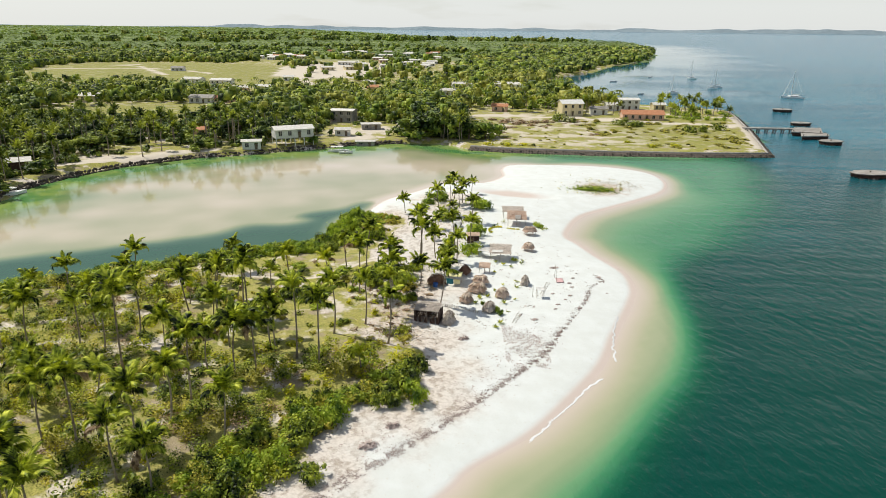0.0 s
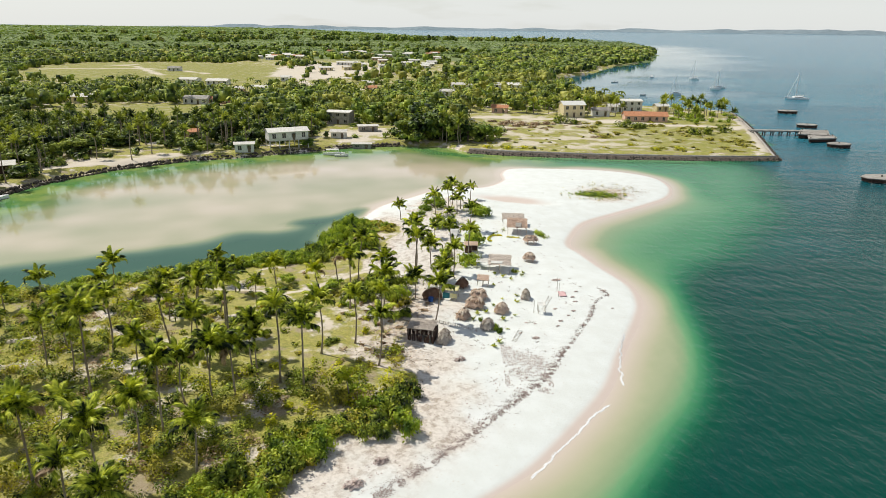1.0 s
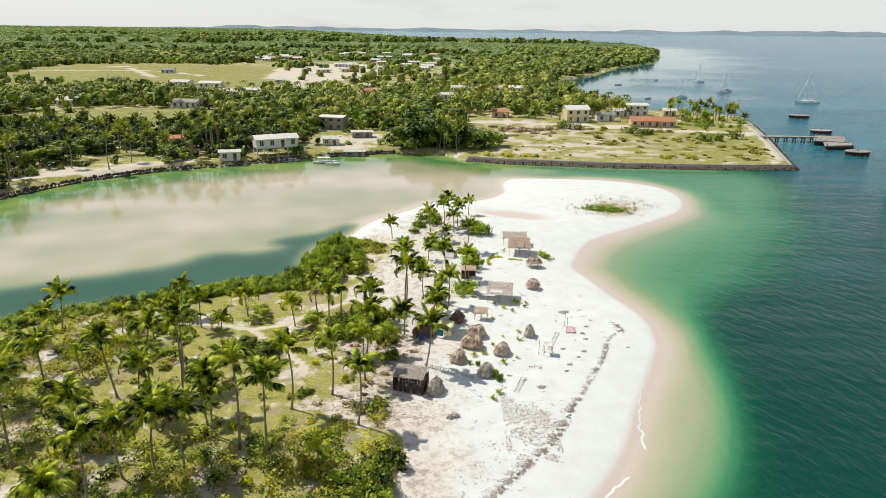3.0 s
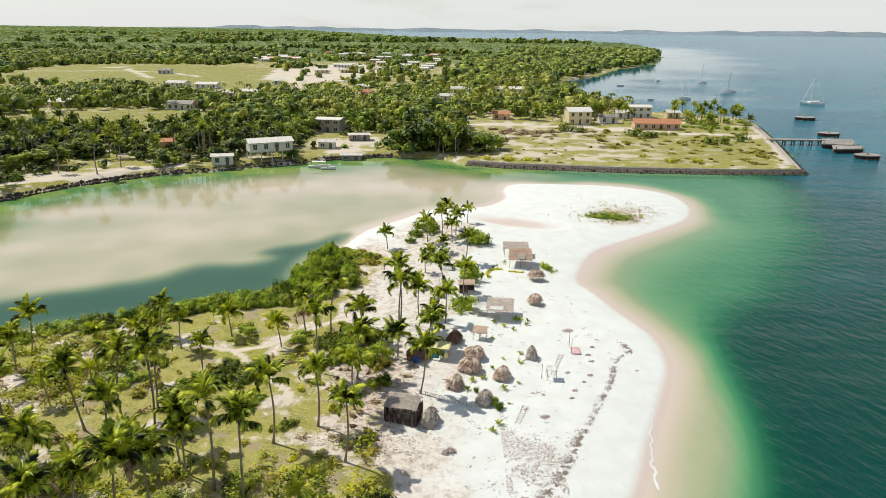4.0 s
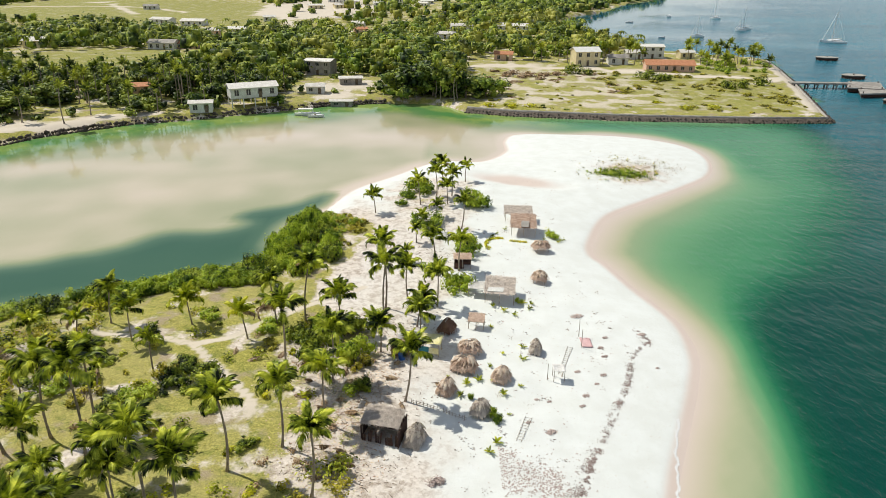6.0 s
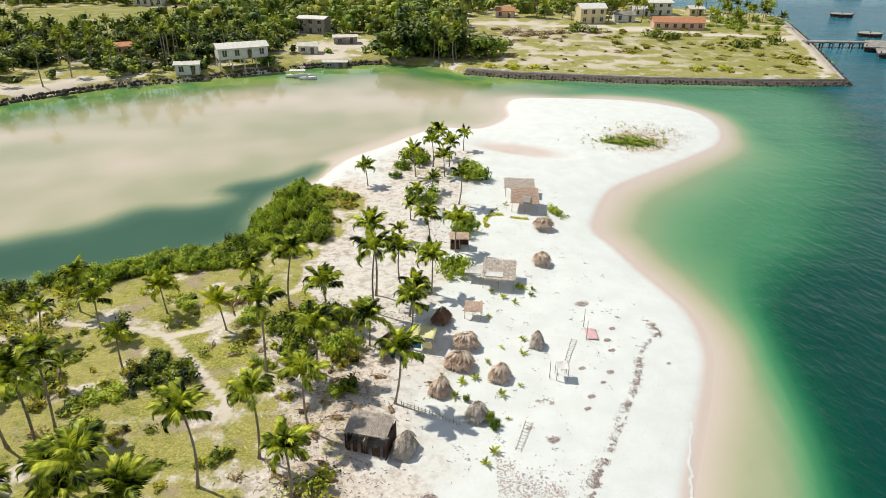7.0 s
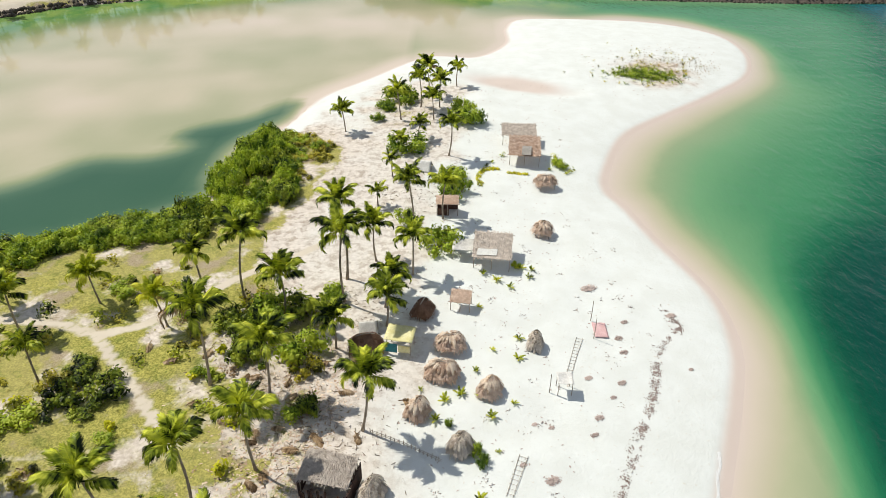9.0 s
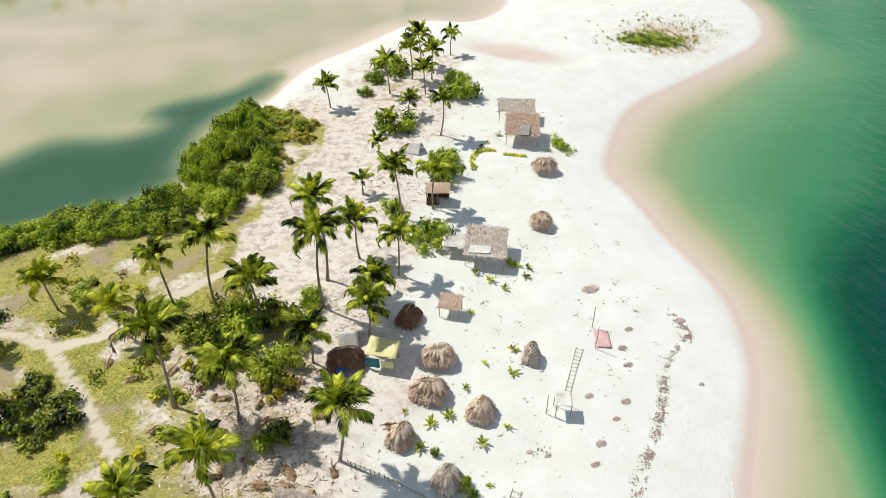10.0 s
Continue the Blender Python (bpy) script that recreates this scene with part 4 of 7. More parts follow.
# dark shrubs crowding the shaded floor of the grove
floor_spots = {"green": [], "olive": []}
while sum(len(q) for q in floor_spots.values()) < 96:
    x, y = rng.uniform(-66, -16), rng.uniform(48, 104)
    if at(DG, x, y)[0] < 3 or y > 88 and x > -36 or y > 70 and x > -14:
        continue
    floor_spots["olive" if rng.random() < 0.25 else "green"].append((x, y, rng.uniform(2.6, 4.6), rng.uniform(1.2, 2.4)))
scrub = {"olive": [], "green": [], "sunny": [], "yellow": [], "dry": []}
n = 0
while n < 1250:
    x, y = rng.uniform(-88, -1), rng.uniform(34, 131)
    if at(DG, x, y)[0] < 0.8 or at(DP, x, y)[0] < 1.5:
        continue
    if x > -8.5 and y > 97:
        continue
    open_ground = y > 90 and -42 < x < -9
    if open_ground and rng.random() < 0.5:
        continue
    kind = rng.choice(["olive"] * 6 + ["green"] * 5 + ["sunny"] * 7 + ["yellow"] * 4 + ["dry"] * 3)
    w = rng.uniform(0.9, 2.6) if open_ground else rng.uniform(1.6, 4.4)
    scrub[kind].append((x, y, w, w * rng.uniform(0.28, 0.5)))
    n += 1
scrub["yellow"] += [(-13.9, 89.0, 2.4, 1.1), (-10.5, 86.4, 2.6, 1.2), (-11.7, 89.2, 2.2, 1.0), (-13.1, 84.5, 2.4, 1.0), (-18.5, 80.6, 2.0, 0.9), (-9.5, 79.8, 2.4, 1.0)]
tsr = np.random.RandomState(44)
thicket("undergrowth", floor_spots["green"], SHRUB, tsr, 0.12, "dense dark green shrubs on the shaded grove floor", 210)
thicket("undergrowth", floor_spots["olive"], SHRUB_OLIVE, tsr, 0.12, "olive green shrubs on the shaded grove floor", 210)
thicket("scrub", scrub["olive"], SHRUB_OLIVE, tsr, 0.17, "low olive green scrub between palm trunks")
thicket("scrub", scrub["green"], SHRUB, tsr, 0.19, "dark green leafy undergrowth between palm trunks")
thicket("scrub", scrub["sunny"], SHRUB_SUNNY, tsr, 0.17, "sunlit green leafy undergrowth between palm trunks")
thicket("scrub", scrub["yellow"], SHRUB_YELLOW, tsr, 0.2, "bright yellow green ferns under the palms")
thicket("scrub", scrub["dry"], FROND_DRY, tsr, 0.15, "dry brown brushwood and dead leaves")


# ---- grass and small plants, uncountable ----
def scatter_cards(name, xy, size, r, lean=0.5, blades=4):
    z = height_at(xy)
    xy = np.asarray(xy)
    vs = []
    for b in range(blades):
        a = r.rand(len(xy)) * 6.283
        s = size * (0.6 + 0.8 * r.rand(len(xy)))
        d = np.stack([np.cos(a), np.sin(a), np.zeros_like(a)], -1)
        q = np.stack([-np.sin(a), np.cos(a), np.zeros_like(a)], -1)
        base = np.column_stack([xy, z])
        top = base + d * (s * lean)[:, None] + np.array([0, 0, 1.0]) * (s * 0.8)[:, None]
        mid = base + d * (s * lean * 0.3)[:, None] + np.array([0, 0, 1.0]) * (s * 0.5)[:, None]
        w = (s * 0.16)[:, None]
        vs.append(np.stack([base, mid + q * w, top, mid - q * w], 1).reshape(-1, 3))
    v = np.concatenate(vs)
    return raw_mesh(name, v, np.arange(len(v)).reshape(-1, 4))


rs = np.random.RandomState(8)
pts = np.column_stack([rs.uniform(-80, 0, 60000), rs.uniform(40, 165, 60000)])
inside = at(DG, pts[:, 0], pts[:, 1]) > 0.5
thick = wobble(pts[:, :1], pts[:, 1:], 7, 31).ravel() + 0.5 * wobble(pts[:, :1], pts[:, 1:], 2.5, 32).ravel() > -0.1
tracks = at(DP, pts[:, 0], pts[:, 1]) > 0.9
pts = pts[inside & thick & tracks]
tagged(link_mesh("grass", scatter_cards("grass", pts[::5], 0.15, rs, 1.3, 3), GRASS), "olive and yellow tufts of dry grass and weeds", "grass", kind="stuff")
pts = np.column_stack([46 + 7 * rs.normal(size=330), 197 + 6 * rs.normal(size=330)])
keep = (at(DS, pts[:, 0], pts[:, 1]) > 8) & (wobble(pts[:, :1], pts[:, 1:], 6, 33).ravel() > -0.1)
tagged(link_mesh("grass", scatter_cards("grass", pts[keep], 0.32, rs, 1.5, 7), SHRUB_OLIVE), "creeping beach grass on the sand point", "grass", kind="stuff")
pts = np.column_stack([49.5 + 4.2 * rs.normal(size=520), 200.5 + 4.0 * rs.normal(size=520)])
tagged(link_mesh("grass", scatter_cards("grass", pts[at(DS, pts[:, 0], pts[:, 1]) > 5], 0.17, rs, 1.4, 4), FROND_DRY), "dry brown beach grass and stalks on the sand point", "grass", kind="stuff")
pts = np.column_stack([41.5 + 3.0 * rs.normal(size=420), 194.5 + 1.6 * rs.normal(size=420)])
tagged(link_mesh("grass", scatter_cards("grass", pts, 0.4, rs, 1.5, 7), TIPGRASS), "bright green patch of beach creeper", "grass", kind="stuff")


# ---- thatched huts ----
def thatch_blades(bm, r, corner, along, down, rows, per_row, thick=0.03, ragged=0.25):
    """Overlapping palm-leaf blades from ridge to eave on one roof slope: corner, vector along the ridge, vector down the slope."""
    corner, along, down = Vector(corner), Vector(along), Vector(down)
    up = along.cross(down).normalized()
    if up.z < 0:
        up = -up
    ln = down.length / rows
    for j in range(rows):
        for i in range(per_row):
            s = (i + r.uniform(-0.3, 0.3) + 0.5) / per_row
            a = corner + along * s + down * (j / rows) + up * (0.05 + 0.05 * r.random())
            over = r.uniform(1.1, 1.7) if j < rows - 1 else 1.0 + ragged * r.uniform(-0.2, 1.2)
            tilt = along.normalized() * r.uniform(-0.22, 0.22) * ln
            a = a + down * r.uniform(-0.07, 0.05)
            b = a + down.normalized() * ln * over + tilt - up * 0.05 + Vector((0, 0, -ragged * 0.25 * r.random() if j == rows - 1 else 0))
            w = along.normalized() * (along.length / per_row) * r.uniform(0.45, 0.7)
            v = [bm.verts.new(q) for q in (a - w, a + w, b + w * 0.7, b + up * thick - w * 0.0, b - w * 0.7)]
            bm.faces.new((v[0], v[1], v[2], v[3]))
            bm.faces.new((v[0], v[3], v[4]))


def slab(bm, p, t=0.08):
    """A roof board through four corners."""
    p = [Vector(q) for q in p]
    n = (p[1] - p[0]).cross(p[3] - p[0]).normalized() * t
    if n.z < 0:
        n = -n
    lo, hi = [bm.verts.new(q - n) for q in p], [bm.verts.new(q) for q in p]
    bm.faces.new(hi)
    bm.faces.new(lo[::-1])
    for i in range(4):
        bm.faces.new((lo[i], lo[(i + 1) % 4], hi[(i + 1) % 4], hi[i]))


def posts(e, spots, tall, r=0.05):
    for x, y in spots:
        bm = bmesh.new()
        h = tall(x, y) if callable(tall) else tall
        rod(bm, [(x, y, -0.3), (x + 0.03, y, h * 0.5), (x, y + 0.02, h)], [r, r * 0.9, r * 0.8], 6)
        part("post", bm, DRIFT, e)


def hip_hut(x, y, turn, lx, ly, high, eave, material, seed, label):
    """A small hut whose rounded palm thatch hangs nearly to the sand."""
    r = random.Random(seed)
    high *= 0.9
    e = empty("thatched_hut", x, y, height(x, y), turn)
    lop, shift = r.uniform(-0.12, 0.12), r.uniform(0, 6)

    def skin(u, v):
        du = max(abs(u) - 0.38, 0) / 0.62
        rad = (du ** 2.3 + abs(v) ** 2.3) ** (1 / 2.3)
        z = high - (high - eave) * min(rad, 1.25) ** 1.45 + 0.06 * math.sin(4 * u + shift) + lop * u * 0.5
        return Vector((u * lx / 2 + 0.05 * math.sin(3 * v + shift), v * ly / 2, z))
    core, n = bmesh.new(), 10
    g = [[core.verts.new(skin(2 * i / n - 1, 2 * j / n - 1) - Vector((0, 0, 0.08))) for i in range(n + 1)] for j in range(n + 1)]
    for j in range(n):
        for i in range(n):
            if max(abs(i - n / 2 + 0.5), abs(j - n / 2 + 0.5)) < n / 2 - 0.2 and not (i in (0, n - 1) and j in (0, n - 1)):
                core.faces.new((g[j][i], g[j][i + 1], g[j + 1][i + 1], g[j + 1][i]))
    got = bmesh.ops.extrude_face_region(core, geom=core.faces[:])
    for q in got["geom"]:
        if isinstance(q, bmesh.types.BMVert):
            q.co.z -= 0.12
    part("roof_core", core, material, e)
    bm = bmesh.new()
    for i in range(int(170 * lx)):
        a, rho = r.uniform(0, 6.283), r.random() ** 0.5
        u, v = rho * math.cos(a), rho * math.sin(a)
        stretch = 1.0 / max(abs(math.cos(a)), abs(math.sin(a))) ** 0.55
        u, v = u * stretch, v * stretch
        p = skin(u, v)
        out = Vector((u * 1.1 if abs(u) > 0.38 else u * 0.15, v, 0))
        out = out.normalized() if out.length > 1e-3 else Vector((0, 1, 0))
        e2 = 0.18
        q = skin(u + out.x * e2, v + out.y * e2)
        d = (q - p).normalized()
        side = d.cross(Vector((0, 0, 1))).normalized() + Vector((r.uniform(-0.3, 0.3), r.uniform(-0.3, 0.3), 0))
        ln, w = r.uniform(0.3, 0.8), r.uniform(0.02, 0.06)
        lift = Vector((0, 0, 0.05 + 0.07 * r.random()))
        mid = p + d * ln * 0.5 + lift + Vector((0, 0, 0.03))
        tip = p + d * ln + Vector((0, 0, -0.12 * r.random())) + side * r.uniform(-0.08, 0.08)
        vs = [bm.verts.new(t) for t in (p + lift * 0.6 - side * w * 0.7, p + lift * 0.6 + side * w * 0.7, mid + side * w, mid - side * w, tip)]
        bm.faces.new(vs[:4])
        bm.faces.new((vs[3], vs[2], vs[4]))
    part("thatch", bm, material, e)
    if material is not BROWNTHATCH:
        for i in range(18):
            a = i * 0.349 + r.uniform(-0.15, 0.15)
            u0, v0 = 0.42 * math.cos(a), 0.12 * math.sin(a)
            top, foot = skin(u0, v0), skin(1.02 * math.cos(a), 1.02 * math.sin(a))
            d = foot - top
            f = new("palm_leaf", FROND_SETS["grey" if material is THATCH_GREY else "thatch"][i % 2])
            f.parent = e
            f.matrix_basis = Matrix.Translation(top + Vector((0, 0, 0.2))) @ pose(0, 0, 0, 0, 0, math.degrees(math.atan2(d.y, d.x))) @ pose(0, 0, 0, r.uniform(-20, 20), math.degrees(math.atan2(-d.z, math.hypot(d.x, d.y))) - 14, 0) @ Matrix.Scale(d.length * r.uniform(0.95, 1.2), 4)
    bm = bmesh.new()
    rod(bm, [skin(-0.5, 0) + Vector((0, 0, 0.12)), skin(0, 0) + Vector((0, 0, 0.14)), skin(0.5, 0) + Vector((0, 0, 0.12))], [0.05, 0.06, 0.05], 6)
    part("ridge_pole", bm, DRIFT, e)
    posts(e, [(sx * lx * 0.36, sy * ly * 0.36) for sx in (-1, 1) for sy in (-1, 1)], eave + 0.1)
    tagged(e, label, "hut", "thatched beach huts")
    return e


def flat_shelter(x, y, turn, lx, ly, z0, z1, material, seed, label, holes=0):
    """An open shade: a gently sloping palm-leaf roof on rough posts, z0 high at the front and z1 at the back."""
    r = random.Random(seed)
    e = empty("beach_shelter", x, y, height(x, y), turn)

    def top(px, py):
        return z0 + (z1 - z0) * (py / ly + 0.5)
    bm = bmesh.new()
    slab(bm, [(-lx / 2, -ly / 2, z0), (lx / 2, -ly / 2, z0), (lx / 2, ly / 2, z1), (-lx / 2, ly / 2, z1)], 0.05)
    thatch_blades(bm, r, (-lx / 2, ly / 2, z1), (lx, 0, 0), (0, -ly, z0 - z1), 5, int(20 * lx), ragged=0.35)
    part("thatch", bm, material, e)
    posts(e, [(sx * lx * 0.46, sy * ly * 0.45) for sx in (-1, 0, 1) for sy in (-1, 1)], lambda px, py: top(px, py) - 0.05)
    for sy in (-1, 1):
        bm = bmesh.new()
        py = sy * ly * 0.45
        rod(bm, [(-lx / 2 - 0.2, py, top(0, py) - 0.08), (0, py, top(0, py) - 0.12), (lx / 2 + 0.2, py, top(0, py) - 0.07)], [0.05, 0.05, 0.04], 6)
        part("beam", bm, DRIFT, e)
    tagged(e, label, "shelter", "beach shelters")
    return e


ROUND = "small hut with shaggy brown palm thatch reaching down to the sand"
hip_hut(6.1, 116.9, 10, 2.7, 2.2, 1.8, 0.85, THATCH, 1, ROUND)
hip_hut(5.4, 113.1, -15, 3.0, 2.4, 1.85, 0.65, THATCH, 2, "shaggy hut with loose straw-coloured palm thatch on white sand")
hip_hut(9.6, 111.2, 65, 2.3, 1.9, 1.75, 0.6, THATCH, 3, ROUND)
hip_hut(3.4, 108.5, 60, 2.2, 1.8, 1.75, 0.6, THATCH, 4, ROUND)
hip_hut(7.0, 104.8, 60, 2.1, 1.9, 1.75, 0.6, THATCH_GREY, 5, "small hut with weathered grey-brown palm thatch beside a green bush")
hip_hut(3.3, 121.7, 70, 2.4, 2.0, 1.8, 0.6, BROWNTHATCH, 6, "dark brown shaggy thatched hut beside palms")
hip_hut(14.2, 117.5, 75, 1.9, 1.4, 1.7, 0.5, THATCH_GREY, 7, "narrow hut with weathered grey thatch standing alone on sand")
hip_hut(17.0, 137.8, 80, 2.2, 2.2, 1.8, 0.9, THATCH, 8, "small open hut with pale brown thatch and a ridge")
hip_hut(0.3, 100.0, 70, 2.8, 1.8, 1.9, 0.45, THATCH_GREY, 9, "narrow grey-brown thatched lean-to hut by a larger shack")
hip_hut(18.6, 150.0, 15, 2.8, 2.2, 1.9, 1.1, THATCH, 10, "small open hut with brown sheet-like thatch roof")
flat_shelter(7.1, 123.0, -8, 2.1, 1.6, 1.2, 1.6, THATCH, 11, "small thatched stall with a leaf-clad side on white sand")
flat_shelter(10.7, 132.0, -6, 4.3, 4.6, 1.65, 2.1, THATCH_GREY, 12, "large open shelter with a weathered grey palm-leaf roof on posts")
flat_shelter(16.0, 164.0, -2, 5.2, 3.2, 1.7, 2.2, THATCH_GREY, 13, "open shade with a pale grey fringed palm-leaf roof")
flat_shelter(16.4, 158.3, -4, 4.5, 5.0, 1.7, 2.4, THATCH, 14, "open beach bar with a ragged brown thatch roof")
flat_shelter(-2.9, 100.9, -12, 4.0, 2.6, 1.9, 2.3, THATCH_GREY, 15, "dark shack with a sagging grey palm-leaf roof")
flat_shelter(5.5, 142.2, 0, 2.8, 1.8, 1.7, 1.9, THATCH, 16, "dark open stall under a palm with a brown roof")


# ---- far shore: trees ----
def tree_mesh(seed, count, leaf, wide, high):
    r = np.random.RandomState(seed)
    lumps = [(0, 0, high * 0.6, wide * 0.3)]
    for i in range(12):
        a, d = r.rand() * 6.283, wide * 0.4 * r.rand() ** 0.5
        rr = wide * (0.12 + 0.11 * r.rand())
        lumps.append((d * math.cos(a), d * math.sin(a), high * (0.12 + 0.8 * r.rand() * (1 - 0.8 * d / wide)) - rr * 0.3 + 0.5, rr))
    v, f = leaf_cloud(r, lumps, count, leaf, 0.0, 0.4)
    cv, cf = crown_cores(r, lumps, 0.7)
    v, f = np.concatenate([v, cv]), np.concatenate([f, cf + len(v)])
    bm = bmesh.new()
    rod(bm, [(0, 0, -0.5), (0.1, 0, high * 0.3), (0, 0.1, high * 0.6)], [0.3, 0.22, 0.1], 6)
    for l in lumps[1:6]:
        rod(bm, [(0.1, 0, high * 0.3), (l[0] * 0.5, l[1] * 0.5, l[2] * 0.8), l[:3]], [0.14, 0.1, 0.04], 4)
    tm = bpy.data.meshes.new("trunk")
    bm.to_mesh(tm)
    bm.free()
    me = raw_mesh("crown", v, f)
    me.materials.append(WOODLEAF)
    tm.materials.append(BARK)
    return me, tm


TREES = [tree_mesh(80 + i, 560, 0.46, 8.0, 8.0) for i in range(5)]
BRIGHT_TREES = []
for crown, stem in TREES:
    crown = crown.copy()
    crown.materials[0] = FARBRIGHT
    BRIGHT_TREES.append((crown, stem))


def tree(x, y, wide, high, seed, label="round leafy green tree on the far shore", bright=False):
    e = empty("tree", x, y, 0)
    e.matrix_basis = pose(x, y, height(x, y), 0, 0, seed * 51) @ Matrix.Diagonal((wide / 8, wide / 8, high / 8, 1))
    for nm, data in zip(("crown", "trunk"), (BRIGHT_TREES if bright else TREES)[seed % 5]):
        o = new(nm, data)
        o.parent = e
    tagged(e, label, "tree", "trees on the far shore")


def crown_mesh(seed):
    """A palm's whole head in one mesh, for palms across the water."""
    r = random.Random(seed)
    bm = bmesh.new()
    src = [frond_mesh("frond", a, d, s, 8, 0.06) for a, d, s in ((0.6, 0.5, 5), (1.0, 0.9, 6), (1.3, 1.1, 7))]
    for i, age, m, size in crown_poses(r, 14, 3.7):
        me = src[min(2, int(age * 3))].copy()
        me.transform(m @ Matrix.Diagonal((size, size * 1.15, size, 1)))
        bm.from_mesh(me)
    got = bpy.data.meshes.new("crown")
    bm.to_mesh(got)
    bm.free()
    got.materials.append(FROND_FAR)
    return got


CROWNS = [crown_mesh(90 + i) for i in range(4)]
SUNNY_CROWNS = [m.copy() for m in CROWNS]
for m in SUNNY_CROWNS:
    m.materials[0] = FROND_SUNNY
FAR_TRUNKS = []
for i in range(3):
    tb = trunk_bmesh(random.Random(i), 8.0, 0.3, 0.17)
    tm = bpy.data.meshes.new("trunk")
    tb.to_mesh(tm)
    tb.free()
    tm.materials.append(TRUNK)
    FAR_TRUNKS.append(tm)


def far_palm(x, y, tall, seed, sunny=False):
    e = empty("palm_tree", x, y, height(x, y), seed * 47)
    t = new("trunk", FAR_TRUNKS[seed % 3])
    t.parent, t.scale = e, (1, 1, tall / 8)
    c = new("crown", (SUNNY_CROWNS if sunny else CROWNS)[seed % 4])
    c.parent, c.location = e, (0.3, 0, tall)
    tagged(e, "tall coconut palm among trees across the lagoon", "palm tree", "palms on the far shore")


HOUSES = []  # rows of x y width depth, filled below before the woods are planted


# ---- far shore: houses ----
def house(x, y, turn, wide, deep, tall, roof, wall_mat, roof_mat, label, storeys=1, stilts=0.0):
    """Walls with thickness and real openings, a roof with eaves, doors and windows set in."""
    HOUSES.append((x, y, max(wide, deep)))
    e = empty("house", x, y, height(x, y) - 0.1, turn)
    th, z0 = 0.22, stilts
    bays = max(2, int(wide / 3.2))

    def front(sign):
        bm = bmesh.new()
        y0, y1 = (-deep / 2, -deep / 2 + th) if sign < 0 else (deep / 2 - th, deep / 2)
        for s in range(storeys):
            b, t = z0 + tall / storeys * s, z0 + tall / storeys * (s + 1)
            lo, hi = b + 0.9, t - 0.55
            box(bm, -wide / 2, wide / 2, y0, y1, b, lo)
            box(bm, -wide / 2, wide / 2, y0, y1, hi, t)
            edges = [-wide / 2]
            for i in range(bays):
                cx = -wide / 2 + wide * (i + 0.5) / bays
                edges += [cx - 0.65, cx + 0.65]
            edges.append(wide / 2)
            for a, c in zip(edges[0::2], edges[1::2]):
                box(bm, a, c, y0, y1, lo, hi)
        part("wall", bm, wall_mat, e)
    for sign in (-1, 1):
        front(sign)
        bm = bmesh.new()
        xa = -wide / 2 if sign < 0 else wide / 2 - th
        box(bm, xa, xa + th, -deep / 2 + th, deep / 2 - th, z0, z0 + tall)
        part("wall", bm, wall_mat, e)
    bm = bmesh.new()
    box(bm, -wide / 2, wide / 2, -deep / 2, deep / 2, z0 - 0.2, z0 + 0.02)
    part("floor_slab", bm, CONCRETE, e)
    for s in range(storeys):
        b, t = z0 + tall / storeys * s, z0 + tall / storeys * (s + 1)
        for i in range(bays):
            cx = -wide / 2 + wide * (i + 0.5) / bays
            bm = bmesh.new()
            if i == bays // 2 and s == 0:
                box(bm, cx - 0.5, cx + 0.5, -deep / 2 - 0.03, -deep / 2 + 0.02, b + 0.03, b + 2.1)
                part("door", bm, BARK, e, "dark wooden door")
            else:
                box(bm, cx - 0.65, cx + 0.65, -deep / 2 + 0.1, -deep / 2 + 0.14, b + 0.9, t - 0.55)
                pane = part("window", bm, DARKROOM, e, "dark window")
                if y < 420:
                    bm = bmesh.new()
                    box(bm, cx - 0.75, cx + 0.75, -deep / 2 - 0.1, -deep / 2 + 0.09, b + 0.84, b + 0.905)
                    part("window_sill", bm, CONCRETE, pane)
                    bm = bmesh.new()
                    box(bm, cx - 0.04, cx + 0.04, -deep / 2 + 0.06, -deep / 2 + 0.098, b + 0.905, t - 0.55)
                    box(bm, cx - 0.65, cx + 0.65, -deep / 2 + 0.06, -deep / 2 + 0.098, t - 0.62, t - 0.553)
                    part("window_frame", bm, FIBRE, pane)
    o, zr = 0.5, z0 + tall
    for sign in (-1, 1):
        bm = bmesh.new()
        slab(bm, [(-wide / 2 - o, sign * (deep / 2 + o), zr - 0.08), (wide / 2 + o, sign * (deep / 2 + o), zr - 0.08), (wide / 2 + o, 0, zr + roof), (-wide / 2 - o, 0, zr + roof)], 0.12)
        part("roof", bm, roof_mat, e)
    for sign in (-1, 1):
        bm = bmesh.new()
        xa = sign * (wide / 2 - th / 2)
        v = [bm.verts.new(q) for q in ((xa, -deep / 2, zr), (xa, deep / 2, zr), (xa, 0, zr + roof - 0.13))]
        w = [bm.verts.new(q.co + Vector((0.12 * sign, 0, 0))) for q in v]
        bm.faces.new(v)
        bm.faces.new(w[::-1])
        for i in range(3):
            bm.faces.new((v[i], v[(i + 1) % 3], w[(i + 1) % 3], w[i]))
        part("gable", bm, wall_mat, e)
    if stilts > 0.5:
        for i in range(5):
            for sy in (-1, 1):
                bm = bmesh.new()
                px = -wide / 2 + 0.2 + (wide - 0.4) * i / 4
                box(bm, px - 0.15, px + 0.15, sy * (deep / 2 - 0.2) - 0.15, sy * (deep / 2 - 0.2) + 0.15, -1.5, z0 - 0.2)
                part("stilt", bm, wall_mat, e)
    tagged(e, label, "house", "houses on the far shore")
    return e


